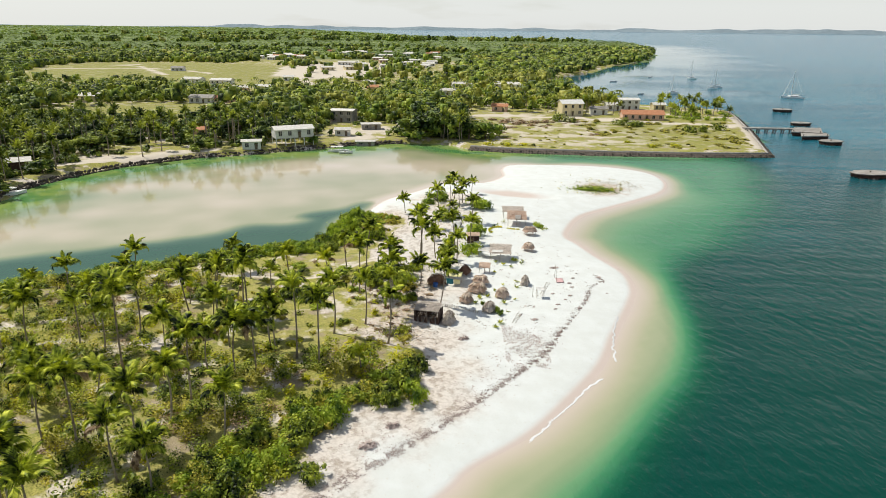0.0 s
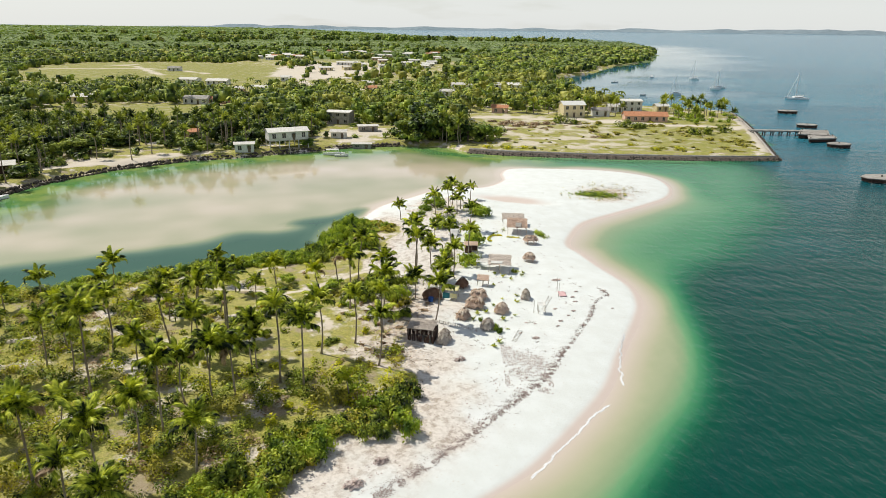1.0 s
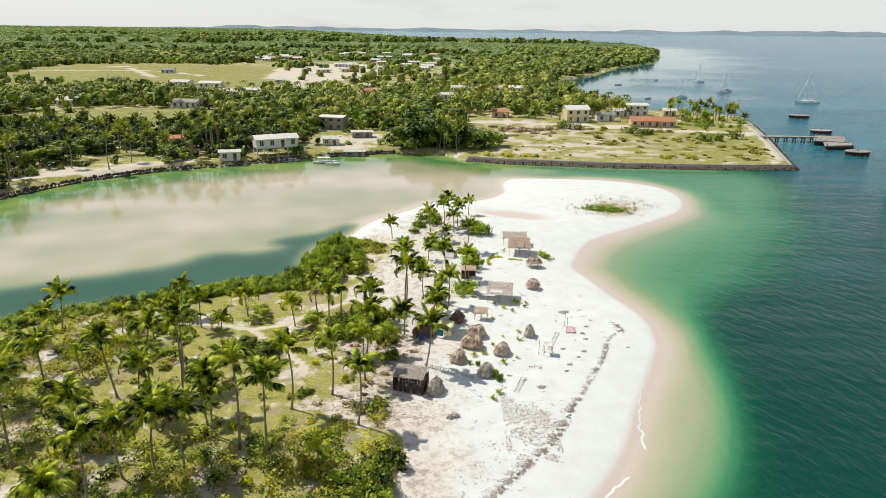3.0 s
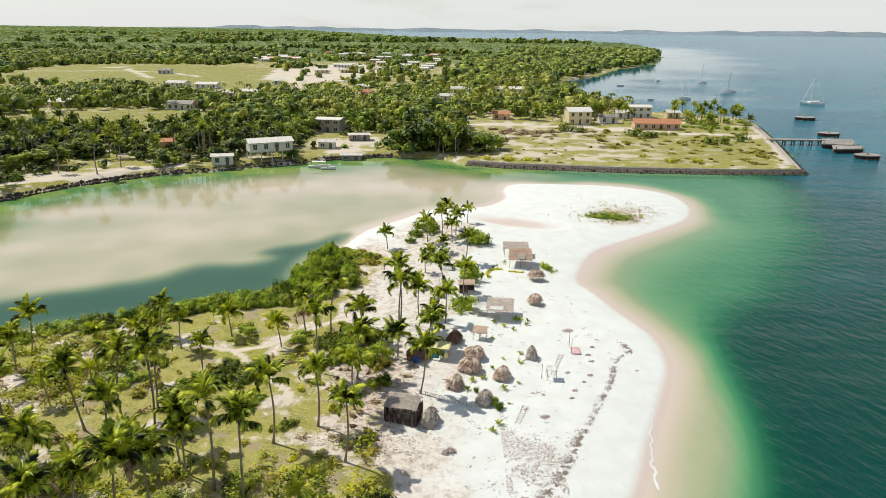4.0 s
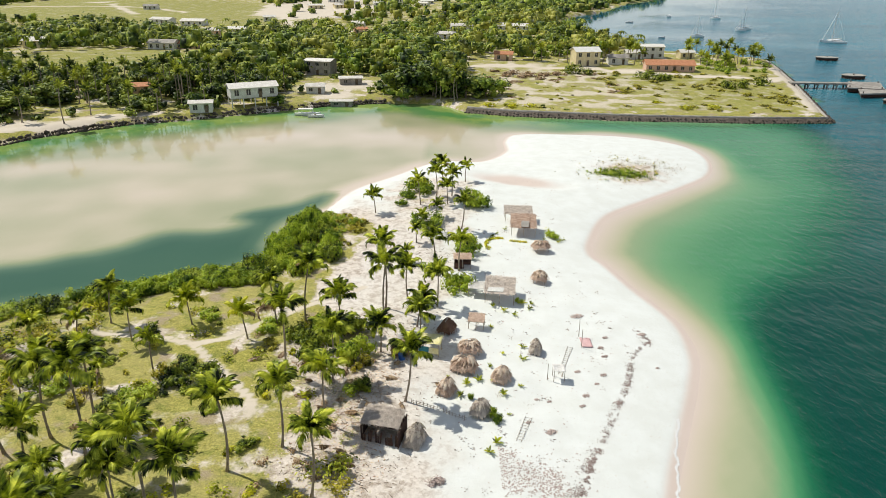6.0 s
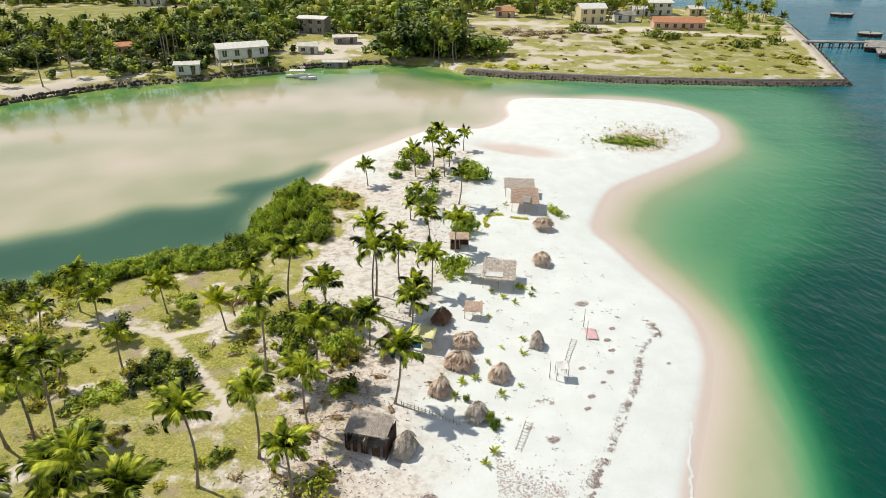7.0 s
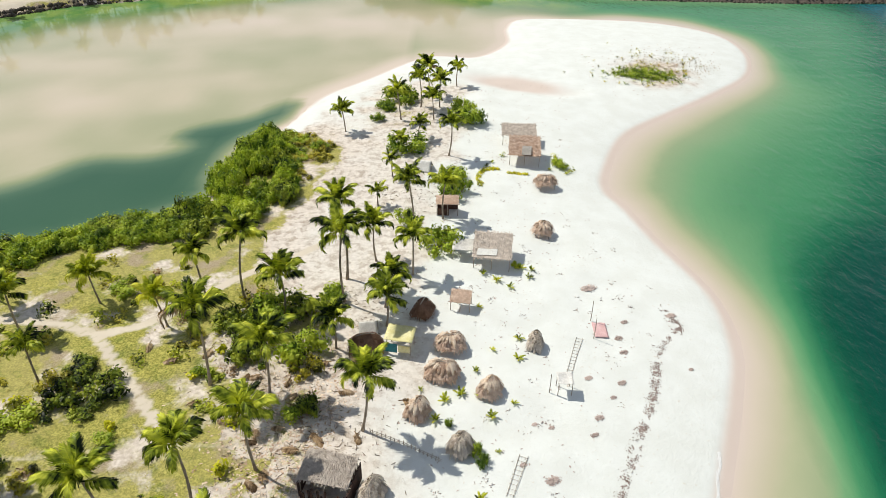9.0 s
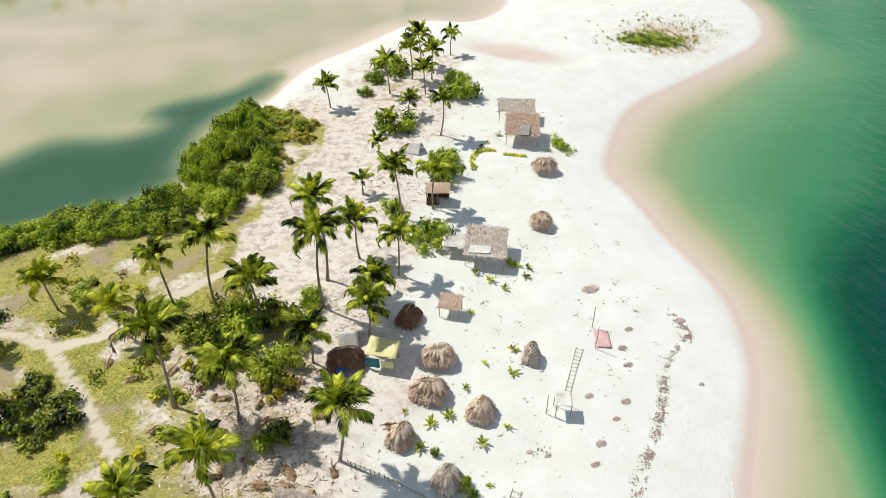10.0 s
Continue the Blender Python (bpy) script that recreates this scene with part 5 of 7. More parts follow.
house(-59.5, 263.5, 27, 14.5, 6.5, 3.2, 1.1, PLASTER, FIBRE, "white raised house with a long balcony front and pale roof", 1, 3.0)
house(-72.5, 253.2, 14, 6.5, 4.5, 3.0, 0.5, PLASTER, FIBRE, "small white shack with a grey roof at the water's edge")
house(-48.8, 324.6, -10, 10.5, 8.0, 5.5, 0.5, CONCRETE, FIBRE, "unfinished grey concrete building among trees", 2)
house(-32.8, 272.2, 4, 7.0, 3.0, 2.2, 0.3, CONCRETE, FIBRE, "low pale landing shed beside the water")
house(-43.6, 285.2, 4, 6.0, 4.5, 2.6, 0.8, PLASTER, FIBRE, "pale cottage behind the landing")
house(-34.0, 303.0, 12, 8.0, 5.0, 2.6, 0.3, CONCRETE, FIBRE, "half-ruined pale building in a bare yard")
house(-135.0, 212.0, 30, 8, 6, 2.8, 0.9, DARKBOARD, FIBRE, "dark boat shed with a pale sheet roof under palms")
house(-202, 397, 5, 12, 8, 3.4, 1.6, CREAM, FIBRE, "pale yellow house with a light roof")
house(-139, 396, -3, 13, 8, 3.2, 1.4, PLASTER, CONCRETE, "white house with a grey roof")
house(-128, 399, -3, 10, 7, 2.6, 1.2, PINK, TILE, "house with a bright orange tile roof")
house(-102.1, 279.6, 20, 7, 5, 2.6, 0.9, PINK, TILE, "small pink cottage among palms")
for x, y, w, wall, roof_m, words in (
        (-189, 523, 14, PLASTER, FIBRE, "white roofed house by the field"), (-166, 517, 15, PLASTER, FIBRE, "long white house by the field"),
        (-137, 457, 13, PINK, FIBRE, "pink house with a pale roof"), (-123, 469, 12, PLASTER, FIBRE, "white house in the village"),
        (-52, 477, 8, PINK, TILE, "small pink house among trees"), (-1, 456, 12, PLASTER, FIBRE, "white house with a bright pale roof"),
        (9, 510, 14, PLASTER, FIBRE, "large white roofed house in trees"), (43, 514, 19, PLASTER, FIBRE, "long white building in trees"),
        (27, 372, 8, PINK, TILE, "orange brick cottage by the road"), (77, 362, 8.5, PLASTER, CONCRETE, "low grey roofed house by the road"),
        (89, 382, 8, PLASTER, FIBRE, "small white house by the sea"), (114, 384, 7, CREAM, FIBRE, "square cream tower house"),
        (-247, 647, 11, PLASTER, CONCRETE, "half-built white house in a field"), (-211, 857, 13, PLASTER, FIBRE, "white roofed village hall far off"),
        (-125, 551, 8, PLASTER, FIBRE, "white two-storey house by the road"), (126, 711, 9, PINK, TILE, "orange roofed house by the bay"), (-58, 515, 8, PLASTER, FIBRE, "small white house among trees")):
    house(x, y, rng.uniform(-15, 15), w, w * 0.62, 3.1, 1.2, wall, roof_m, words)
house(62, 359, 10, 11, 8, 6.2, 1.6, CREAM, PLASTER, "two-storey cream and white house", 2)
house(95, 345, -2, 20, 7, 3.0, 1.7, PINK, TILE, "long house with an orange tile roof and open porch")
house(98, 387, 4, 11, 8, 5.6, 0.8, PLASTER, FIBRE, "two-storey white house with a flat roof", 2)
for i in range(46):
    if i < 14:
        x, y = rng.uniform(-262, -178), rng.uniform(870, 985)
    elif i < 34:
        x, y = rng.uniform(-120, 0), rng.uniform(660, 960)
    else:
        x, y = rng.uniform(-190, -10), rng.uniform(985, 1075)
    house(x, y, rng.uniform(-30, 30), rng.uniform(8, 14), rng.uniform(6, 8), 3.0, 1.1, rng.choice([PLASTER, PLASTER, CREAM, PINK]), rng.choice([FIBRE, FIBRE, FIBRE, TILE]),
          "small house in the distant village")


# ---- woods across the water ----
def wooded(x, y):
    """How thickly trees stand, 0 to 1."""
    if 8 < x < 170 and y < 371 - 0.14 * x:
        return 0.0
    if x > 102 and y < 440:
        return 0.0
    if at(DF, x, y)[0] > -2:
        return 0.0
    if -470 < x < -235 and 735 < y < 1010 or x < -380 and y > 600:
        return 1.0
    if -178 < x < -128 and 690 < y < 832:
        return 0.9 if (x + 160) ** 2 + ((y - 765) / 2) ** 2 < 300 else 0.05
    if x < -112 and 432 < y < 511:
        return 0.5 if y < 470 else 0.1
    if -122 < x < -93 and y < 256 and at(DM, x, y)[0] < 32:
        return 0.06
    if -54 < x < -17 and y < 320:
        return 0.1
    if y < 470:
        return 1.0 if x < 12 else 0.5
    if -190 < x < -70 and y < 860:
        return 0.05
    if y < 600 and x < 12:
        return 0.3
    if 12 < x < 125 and y < 560:
        return 0.55
    if x < 15 and y < 1080:
        return 0.19 if x > -120 else (0.07 if x > -280 and y < 880 else 0.4)
    return 0.95


stuff = []
rr = np.random.RandomState(17)
near_trees = near_palms = 0
for y0, y1, gap in ((150, 350, 5.6), (350, 520, 6.6), (520, 820, 8.0), (820, 1350, 10.5)):
    reach = 0.62 * y1 + 40
    for yy in np.arange(y0, y1, gap):
        xs = np.arange(-0.75 * yy - 30, min(0.36 * yy + 60, 480), gap)
        px, py = xs + rr.uniform(-0.45, 0.45, len(xs)) * gap, yy + rr.uniform(-0.45, 0.45, len(xs)) * gap
        ok = at(DM, px, py) > (2.2 if yy < 520 else 6)
        for x, y in zip(px[ok], py[ok]):
            if y > 980 and x < 70 + 0.1 * (y - 980) or rr.rand() > wooded(x, y) or any(abs(x - h[0]) < h[2] * 0.5 + 2 and -h[2] * 0.3 - (5.5 if h[1] < 300 else 34 if h[1] < 560 else 16) < y - h[1] < h[2] * 0.3 + 2.5 for h in HOUSES):
                continue
            if y < 335 and near_trees < 230:
                if near_palms < 210 and rr.rand() < (0.62 if at(DM, x, y)[0] < 40 else 0.45):
                    far_palm(x, y, rr.uniform(6.5, 10.5), near_palms)
                    near_palms += 1
                else:
                    tree(x, y, rr.uniform(7.0, 11.5), rr.uniform(4.5, 8.0), near_trees)
                    near_trees += 1
            else:
                big = 0.6 + 1.25 * rr.rand() ** 2.2
                stuff.append((x, y, big * gap * 0.72, (4.2 + 3.6 * big + rr.uniform(-1, 1)) * (1.0 if y < 395 else 0.72)))
for i, (x, y, w, h) in enumerate([(-12.9, 280.0, 15, 11), (-8.9, 284.0, 14, 13), (-2.9, 282.3, 14, 13), (3.1, 280.1, 12, 11), (8.1, 280.0, 11, 9), (-18.0, 285.1, 11, 9), (13.1, 283.4, 13, 8)]):
    tree(x, y, w, h, 900 + i, "broad dark tree hanging over the lagoon")
for i, (x, y, w, h) in enumerate([(-30, 381, 26, 11), (-17, 383, 18, 10), (-77.3, 261.1, 9, 4.5), (-52.0, 264.2, 7, 3.6), (-103.2, 313.1, 9, 6), (15.0, 282.1, 11, 8), (20.9, 285.4, 9, 6), (-114.1, 274.7, 8, 6), (35, 386, 10, 6), (45, 380, 9, 6), (53, 387, 10, 6), (38, 401, 10, 6), (21, 396, 9, 6), (11, 394, 9, 7), (-136.3, 317.4, 8, 5), (-62.5, 307.9, 11, 7)]):
    tree(x, y, w, h, 900 + i, "spreading bright green tree near the shore", True)
for i in range(26):
    x, y = rng.uniform(109, 148), rng.uniform(347, 401)
    if at(DM, x, y)[0] > 4:
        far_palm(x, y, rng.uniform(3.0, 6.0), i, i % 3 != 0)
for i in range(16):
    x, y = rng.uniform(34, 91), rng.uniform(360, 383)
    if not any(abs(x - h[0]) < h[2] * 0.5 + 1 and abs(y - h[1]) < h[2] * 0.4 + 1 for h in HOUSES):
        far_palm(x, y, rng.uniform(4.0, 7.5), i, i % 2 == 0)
# lines of taller trees across the plain
for xa, xb, yl, deep_row, count in ((-900, -380, 1130, 50, 70), (-420, -240, 1090, 40, 46), (-240, 60, 1100, 20, 60), (-330, -20, 1290, 26, 60), (-1000, -420, 1480, 40, 60), (-640, -60, 1720, 50, 90), (-160, 330, 1790, 40, 70), (-1300, -300, 2250, 80, 80)):
    for i in range(count):
        big = rr.uniform(0.7, 1.5) * (1.0 if yl < 1400 else 1.5)
        stuff.append((rr.uniform(xa, xb), yl + deep_row * rr.uniform(-1, 1), 6.5 * big, 7.0 * big))
groves = {"deep": ([], []), "bright": ([], []), "olive": ([], [])}
for x, y, w, h in stuff:
    n = 62 if y < 520 else (30 if y < 820 else 16)
    lumps = [(0, 0, h * 0.55, w * 0.75), (w * rr.uniform(-0.5, 0.5), w * rr.uniform(-0.5, 0.5), h * rr.uniform(0.6, 0.9), w * 0.5), (w * rr.uniform(-0.6, 0.6), w * rr.uniform(-0.6, 0.6), h * 0.4, w * 0.6)]
    v, f = leaf_cloud(rr, lumps, n, 0.07 * w + 0.26, 0.0, 0.45)
    cv, cf = crown_cores(rr, lumps, 0.7)
    v, f = np.concatenate([v, cv]), np.concatenate([f, cf + len(v)])
    pick = rr.rand() + (0.3 if x > -30 and y < 640 else -0.22 if x < -90 and y < 520 else 0.0) + 0.25 * math.sin(x * 0.05 + 1) * math.sin(y * 0.03)
    vs, fs = groves["deep" if pick < 0.66 else ("bright" if pick < 0.86 else "olive")]
    fs.append(f + sum(len(q) for q in vs))
    vs.append(v + np.array([x, y, 0.0]))
# palm heads standing out of the woods
star = []
for i in range(760):
    x, y = rr.uniform(-260, 125), rr.uniform(330, 600)
    if at(DM, x, y)[0] < 5 or wooded(x, y) < 0.45 or rr.rand() > wooded(x, y) * 0.9:
        continue
    tall = rr.uniform(6, 10)
    for j in range(12):
        a, drop, ln = j * 2.4 + rr.uniform(-0.3, 0.3), rr.uniform(0.1, 1.2), rr.uniform(2.6, 3.8)
        d, q = np.array([math.cos(a), math.sin(a), 0]), np.array([-math.sin(a), math.cos(a), 0])
        prev = np.array([x, y, height(x, y) + tall])
        for s in range(3):
            nxt = prev + d * ln / 3 + np.array([0, 0, (0.75 - drop * 0.6 - 0.75 * s) * ln / 3])
            wa, wb = (0.2, 0.55, 0.45, 0.1)[s], (0.2, 0.55, 0.45, 0.1)[s + 1]
            star.append(np.stack([prev - q * wa, prev + q * wa, nxt + q * wb - [0, 0, 0.1], nxt - q * wb - [0, 0, 0.1]]))
            prev = nxt
star = np.concatenate(star)
tagged(link_mesh("palm_heads", raw_mesh("palm_heads", star, np.arange(len(star)).reshape(-1, 4)), FROND_FAR), "feathery palm heads rising from distant woods", "palm tree", kind="stuff")
for key, mat, words in (("deep", WOODLEAF, "mixed dark green trees between the houses, far across the water"), ("bright", FARBRIGHT, "bright green tree crowns among the distant woods"),
                        ("olive", FAROLIVE, "yellowish olive tree crowns among the distant woods")):
    vs, fs = groves[key]
    tagged(link_mesh("woods", raw_mesh("woods", np.concatenate(vs), np.concatenate(fs)), mat), words, "woods", kind="stuff")
# undergrowth beneath the palms of the bank
low = []
for i in range(1500):
    x, y = rr.uniform(-190, 8), rr.uniform(150, 345)
    if at(DM, x, y)[0] > 7 and rr.rand() < wooded(x, y) and not any(abs(x - h[0]) < h[2] * 0.5 + 1.5 and -8 < y - h[1] < h[2] * 0.3 + 1.5 for h in HOUSES):
        low.append((x, y, rr.uniform(3.0, 5.5), rr.uniform(1.4, 3.4)))
thicket("undergrowth", low, WOODLEAF, tsr, 0.62, "dark green undergrowth below palms across the lagoon", 10)
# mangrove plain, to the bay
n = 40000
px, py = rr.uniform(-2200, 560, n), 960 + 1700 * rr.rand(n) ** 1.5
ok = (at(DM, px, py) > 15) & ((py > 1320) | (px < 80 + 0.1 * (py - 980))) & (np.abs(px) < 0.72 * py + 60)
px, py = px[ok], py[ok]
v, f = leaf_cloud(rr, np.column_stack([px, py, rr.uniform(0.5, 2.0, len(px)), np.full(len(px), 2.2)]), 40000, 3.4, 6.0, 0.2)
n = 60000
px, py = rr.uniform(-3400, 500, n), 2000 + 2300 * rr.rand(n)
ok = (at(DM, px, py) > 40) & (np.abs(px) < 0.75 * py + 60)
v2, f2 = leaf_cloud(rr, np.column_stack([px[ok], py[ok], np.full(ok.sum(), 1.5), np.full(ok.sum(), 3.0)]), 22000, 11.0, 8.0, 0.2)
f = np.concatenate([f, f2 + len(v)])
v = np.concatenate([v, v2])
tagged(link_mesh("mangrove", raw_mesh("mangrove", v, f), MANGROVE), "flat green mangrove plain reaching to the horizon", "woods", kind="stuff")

# distant hills, beyond the bay, with the haze put into their blue-grey colour
HILLHAZE = plain("hazy_far_hills", (0.22, 0.28, 0.32), (0.29, 0.35, 0.39), 0.004, 1.0, 0, 0.0, 0.0)
for x0, x1, yy, top, sd in ((-1700, 1300, 4600, 32, 1), (900, 3800, 4700, 46, 2), (-3600, -900, 4500, 14, 3)):
    hx = np.linspace(x0, x1, 160)
    prof = np.maximum(0, top * (0.42 + 0.3 * wobble(hx, hx * 0, 900, sd) + 0.12 * wobble(hx, hx * 0, 260, sd + 5)))
    prof *= np.clip((hx - x0) / 300, 0, 1) * np.clip((x1 - hx) / 300, 0, 1)
    rows = [np.column_stack([hx, np.full_like(hx, yy - 120), np.full_like(hx, -2.0)]), np.column_stack([hx, np.full_like(hx, yy), prof]),
            np.column_stack([hx, np.full_like(hx, yy + 140), np.full_like(hx, -2.0)])]
    tagged(link_mesh("far_hills", raw_mesh("far_hills", np.concatenate(rows), grid_faces(3, 160)), HILLHAZE), "low hazy hills on the horizon", "hills", kind="structure")


# ---- sea wall and rough banks ----
def rock_mesh(seed):
    r = random.Random(seed)
    bm = bmesh.new()
    bmesh.ops.create_icosphere(bm, subdivisions=1, radius=0.6)
    for v in bm.verts:
        v.co *= r.uniform(0.75, 1.2)
        v.co.z *= 0.72
    me = bpy.data.meshes.new("rock")
    bm.to_mesh(me)
    bm.free()
    me.materials.append(ROCK)
    return me


ROCKS = [rock_mesh(i) for i in range(6)]


def along(line, gap):
    """Points at even steps along a line, with the way's direction."""
    for a, b in zip(line, line[1:]):
        n = max(1, int(np.linalg.norm(b - a) / gap))
        for i in range(n):
            yield a + (b - a) * i / n, (b - a) / max(np.linalg.norm(b - a), 1e-6)


wall_line = np.array([(8.1, 264.5), (21.9, 260.2), (57.7, 255.7), (95.1, 254.6), (120.2, 256.3), (138.5, 318.5), (150.5, 364), (156, 390)])
sea_wall = empty("sea_wall", 60, 262, 0)
tagged(sea_wall, "dark stone sea wall with boulders and a pale kerb", "sea wall", kind="structure")
wall_normals = np.gradient(wall_line, axis=0)
wall_normals /= np.linalg.norm(wall_normals, axis=1)[:, None]
wall_normals = np.column_stack([-wall_normals[:, 1], wall_normals[:, 0]])
for nm, mat, profile, words in (("stone_facing", ROCK, ((-1.5, WATER - 0.7), (0.5, -0.35), (1.2, -0.3), (1.2, -1.2)), "dark sloping stone facing"),
                                ("kerb", CONCRETE, ((1.2, -0.6), (1.2, 0.14), (1.75, 0.14), (1.75, -0.6)), "pale weathered concrete kerb")):
    rings = [np.column_stack([wall_line[:, 0] + off * wall_normals[:, 0] - 60, wall_line[:, 1] + off * wall_normals[:, 1] - 262, np.full(len(wall_line), z)]) for off, z in profile]
    link_mesh(nm, raw_mesh(nm, np.concatenate(rings), grid_faces(len(rings), len(wall_line))), mat, sea_wall, words)
loose = []
count = 0
for p, d in along(wall_line, 1.05):
    for row in range(2):
        off = -0.75 + 0.95 * row + rng.uniform(-0.3, 0.3)
        x, y, z = p[0] - d[1] * off, p[1] + d[0] * off, WATER + 0.1 + 0.6 * row + rng.uniform(-0.15, 0.15)
        m = pose(x, y, z, rng.uniform(0, 360), rng.uniform(0, 360), rng.uniform(0, 360)) @ Matrix.Scale(rng.uniform(0.5, 1.0), 4)
        if count < 290:
            o = new("rock", ROCKS[count % 6])
            o.parent = sea_wall
            o.matrix_basis = Matrix.Translation((-60, -262, 0)) @ m
            count += 1
        else:
            loose.append(m)
for p, d in along(np.array([(-134.0, 155.6), (-119.5, 176.5), (-120.5, 191.0), (-117.0, 204.5), (-107.0, 224.0), (-88.0, 241.6), (-76.0, 246.6), (-66.0, 253.2), (-46.0, 265.2), (-36.5, 271.6), (-18.0, 276.9)]), 0.8):
    for row in range(2):
        off = 0.3 + 0.9 * row + rng.uniform(-0.4, 0.4)
        loose.append(pose(p[0] - d[1] * off, p[1] + d[0] * off, WATER + 0.15 + 0.65 * row + rng.uniform(-0.2, 0.2), rng.uniform(0, 360), rng.uniform(0, 360), 0) @ Matrix.Scale(rng.uniform(0.6, 1.4), 4))
vs, fs, base = [], [], 0
for i, m in enumerate(loose):
    src = ROCKS[i % 6]
    vs += [m @ v.co for v in src.vertices]
    fs += [[base + q for q in f.vertices] for f in src.polygons]
    base += len(src.vertices)
tagged(link_mesh("rubble", raw_mesh("rubble", [tuple(v) for v in vs], fs), ROCK), "dark rocks and roots along the water's edge", "rocks", kind="stuff")

# scrub on the headland
spots_olive, spots_dark, spots_dry = [], [], []
for i in range(150):
    x, y = rng.uniform(12, 142), rng.uniform(258, 340)
    if at(DM, x, y)[0] < 4.5:
        continue
    w = rng.uniform(1.5, 5.5) if x > 60 else rng.uniform(1.0, 3.0)
    (spots_olive if rng.random() < 0.9 else spots_dark).append((x, y, w, w * rng.uniform(0.15, 0.3)))
for x, y, w in ((52, 333, 9), (56.7, 329.8, 7), (79.3, 321.7, 9), (84.0, 318.1, 7), (88.6, 321.3, 6), (104.2, 303.8, 8), (111.5, 306.6, 7), (122.3, 312.7, 7)):
    spots_dark.append((x, y, w, w * 0.42))
for x, y, w in ((27.8, 330.0, 8), (34.6, 326.1, 9), (40.4, 326.2, 7), (21, 335, 5), (60, 331, 5), (47, 329, 7), (31, 322, 6), (38, 319, 5), (25, 326, 6)):
    spots_dry.append((x, y, w, w * 0.25))
for i in range(16):
    x, y, w = rng.uniform(18, 66), rng.uniform(280, 330), rng.uniform(2.5, 6.5)
    spots_dry.append((x, y, w, w * 0.1))
for i in range(26):
    x, y, w = rng.uniform(60, 136), rng.uniform(264, 318), rng.uniform(2.5, 7.0)
    if at(DM, x, y)[0] > 5:
        spots_olive.append((x, y, w, w * 0.1))
spots_yellow = [(15.0, 266.2, 5, 1.4), (22.9, 266.3, 7, 1.6), (28.8, 267.6, 5, 1.2), (80.3, 265.5, 7, 1.3), (87.7, 268.5, 6, 1.2), (71.8, 274.3, 5, 1.0)]
spots_lush = []
for i in range(34):
    x, y = rng.uniform(106, 150), rng.uniform(334, 392)
    if at(DM, x, y)[0] > 5 and not any(abs(x - h[0]) < h[2] * 0.5 + 2 and abs(y - h[1]) < h[2] * 0.4 + 2 for h in HOUSES):
        spots_lush.append((x, y, rng.uniform(3.0, 6.0), rng.uniform(1.2, 2.6)))
thicket("scrub", spots_lush, BRIGHTLEAF, tsr, 0.42, "lush green bushes between young palms on the headland", 30)
thicket("scrub", spots_olive, SHRUB_OLIVE, tsr, 0.4, "patches of olive weeds on the open headland", 30)
thicket("scrub", spots_dark, SHRUB, tsr, 0.4, "dark green bushes on the open headland", 34)
thicket("scrub", spots_dry, FROND_DRY, tsr, 0.4, "dry brown bushes by the road", 34)
thicket("scrub", spots_yellow, SHRUB_YELLOW, tsr, 0.35, "yellow green creeping plants above the sea wall", 40)


# ---- pier and mooring platforms ----
def prism(bm, corners, z0, z1):
    lo, hi = [bm.verts.new((x, y, z0)) for x, y in corners], [bm.verts.new((x, y, z1)) for x, y in corners]
    bm.faces.new(hi)
    bm.faces.new(lo[::-1])
    for i in range(len(corners)):
        k2 = (i + 1) % len(corners)
        bm.faces.new((lo[i], lo[k2], hi[k2], hi[i]))


pier = empty("pier", 135.7, 318.8, 0)
bm = bmesh.new()
prism(bm, [(-1, -1.6), (22, -2.0), (22, 1.2), (-1, 1.6)], 0.2, 0.75)
part("walkway", bm, CONCRETE, pier)
for i in range(6):
    bm = bmesh.new()
    rod(bm, [(2 + 3.7 * i, -1.3, -6), (2 + 3.7 * i, -1.3, 0.25)], [0.3, 0.3], 8)
    part("support_column", bm, CONCRETE, pier)
    bm = bmesh.new()
    rod(bm, [(2 + 3.7 * i, 0.9, -6), (2 + 3.7 * i, 0.9, 0.25)], [0.3, 0.3], 8)
    part("support_column", bm, CONCRETE, pier)
    bm = bmesh.new()
    box(bm, 1.7 + 3.7 * i, 2.3 + 3.7 * i, -1.9, 1.5, -0.25, 0.2)
    part("crossbeam", bm, CONCRETE, pier)
for nm, corners, top, words in (("platform", [(16.4, -9.3), (24.6, 5.4), (35.8, 3.1), (28.7, -12.7)], 0.5, "wide stained concrete platform"),
                                ("landing", [(15.5, -20.8), (20.1, -10.5), (31.3, -11.0), (28.7, -18.4)], 0.25, "lower concrete landing beside the platform")):
    bm = bmesh.new()
    prism(bm, corners, top - 0.45, top)
    deck = part(nm, bm, CONCRETE, pier, words)
    cx, cy = sum(q[0] for q in corners) / 4, sum(q[1] for q in corners) / 4
    # inset dark body stands in for the shaded gap below the deck
    bm = bmesh.new()
    prism(bm, [(cx + (x - cx) * 0.93, cy + (y - cy) * 0.93) for x, y in corners], WATER + 0.25, top - 0.45)
    part("skirt", bm, DARKBOARD, deck, "dark body put in for the shade under the deck")
    for x, y in corners:
        bm = bmesh.new()
        px, py = cx + (x - cx) * 0.85, cy + (y - cy) * 0.85
        rod(bm, [(px, py, -6), (px, py, WATER + 0.25)], [0.45, 0.45], 8)
        part("support_column", bm, CONCRETE, pier)
        bm = bmesh.new()
        rod(bm, [(px, py, top), (px, py, top + 0.45), (px, py, top + 0.6)], [0.22, 0.16, 0.26], 8)
        part("bollard", bm, ROCK, deck)
tagged(pier, "weathered concrete pier with a wide loading platform", "pier")


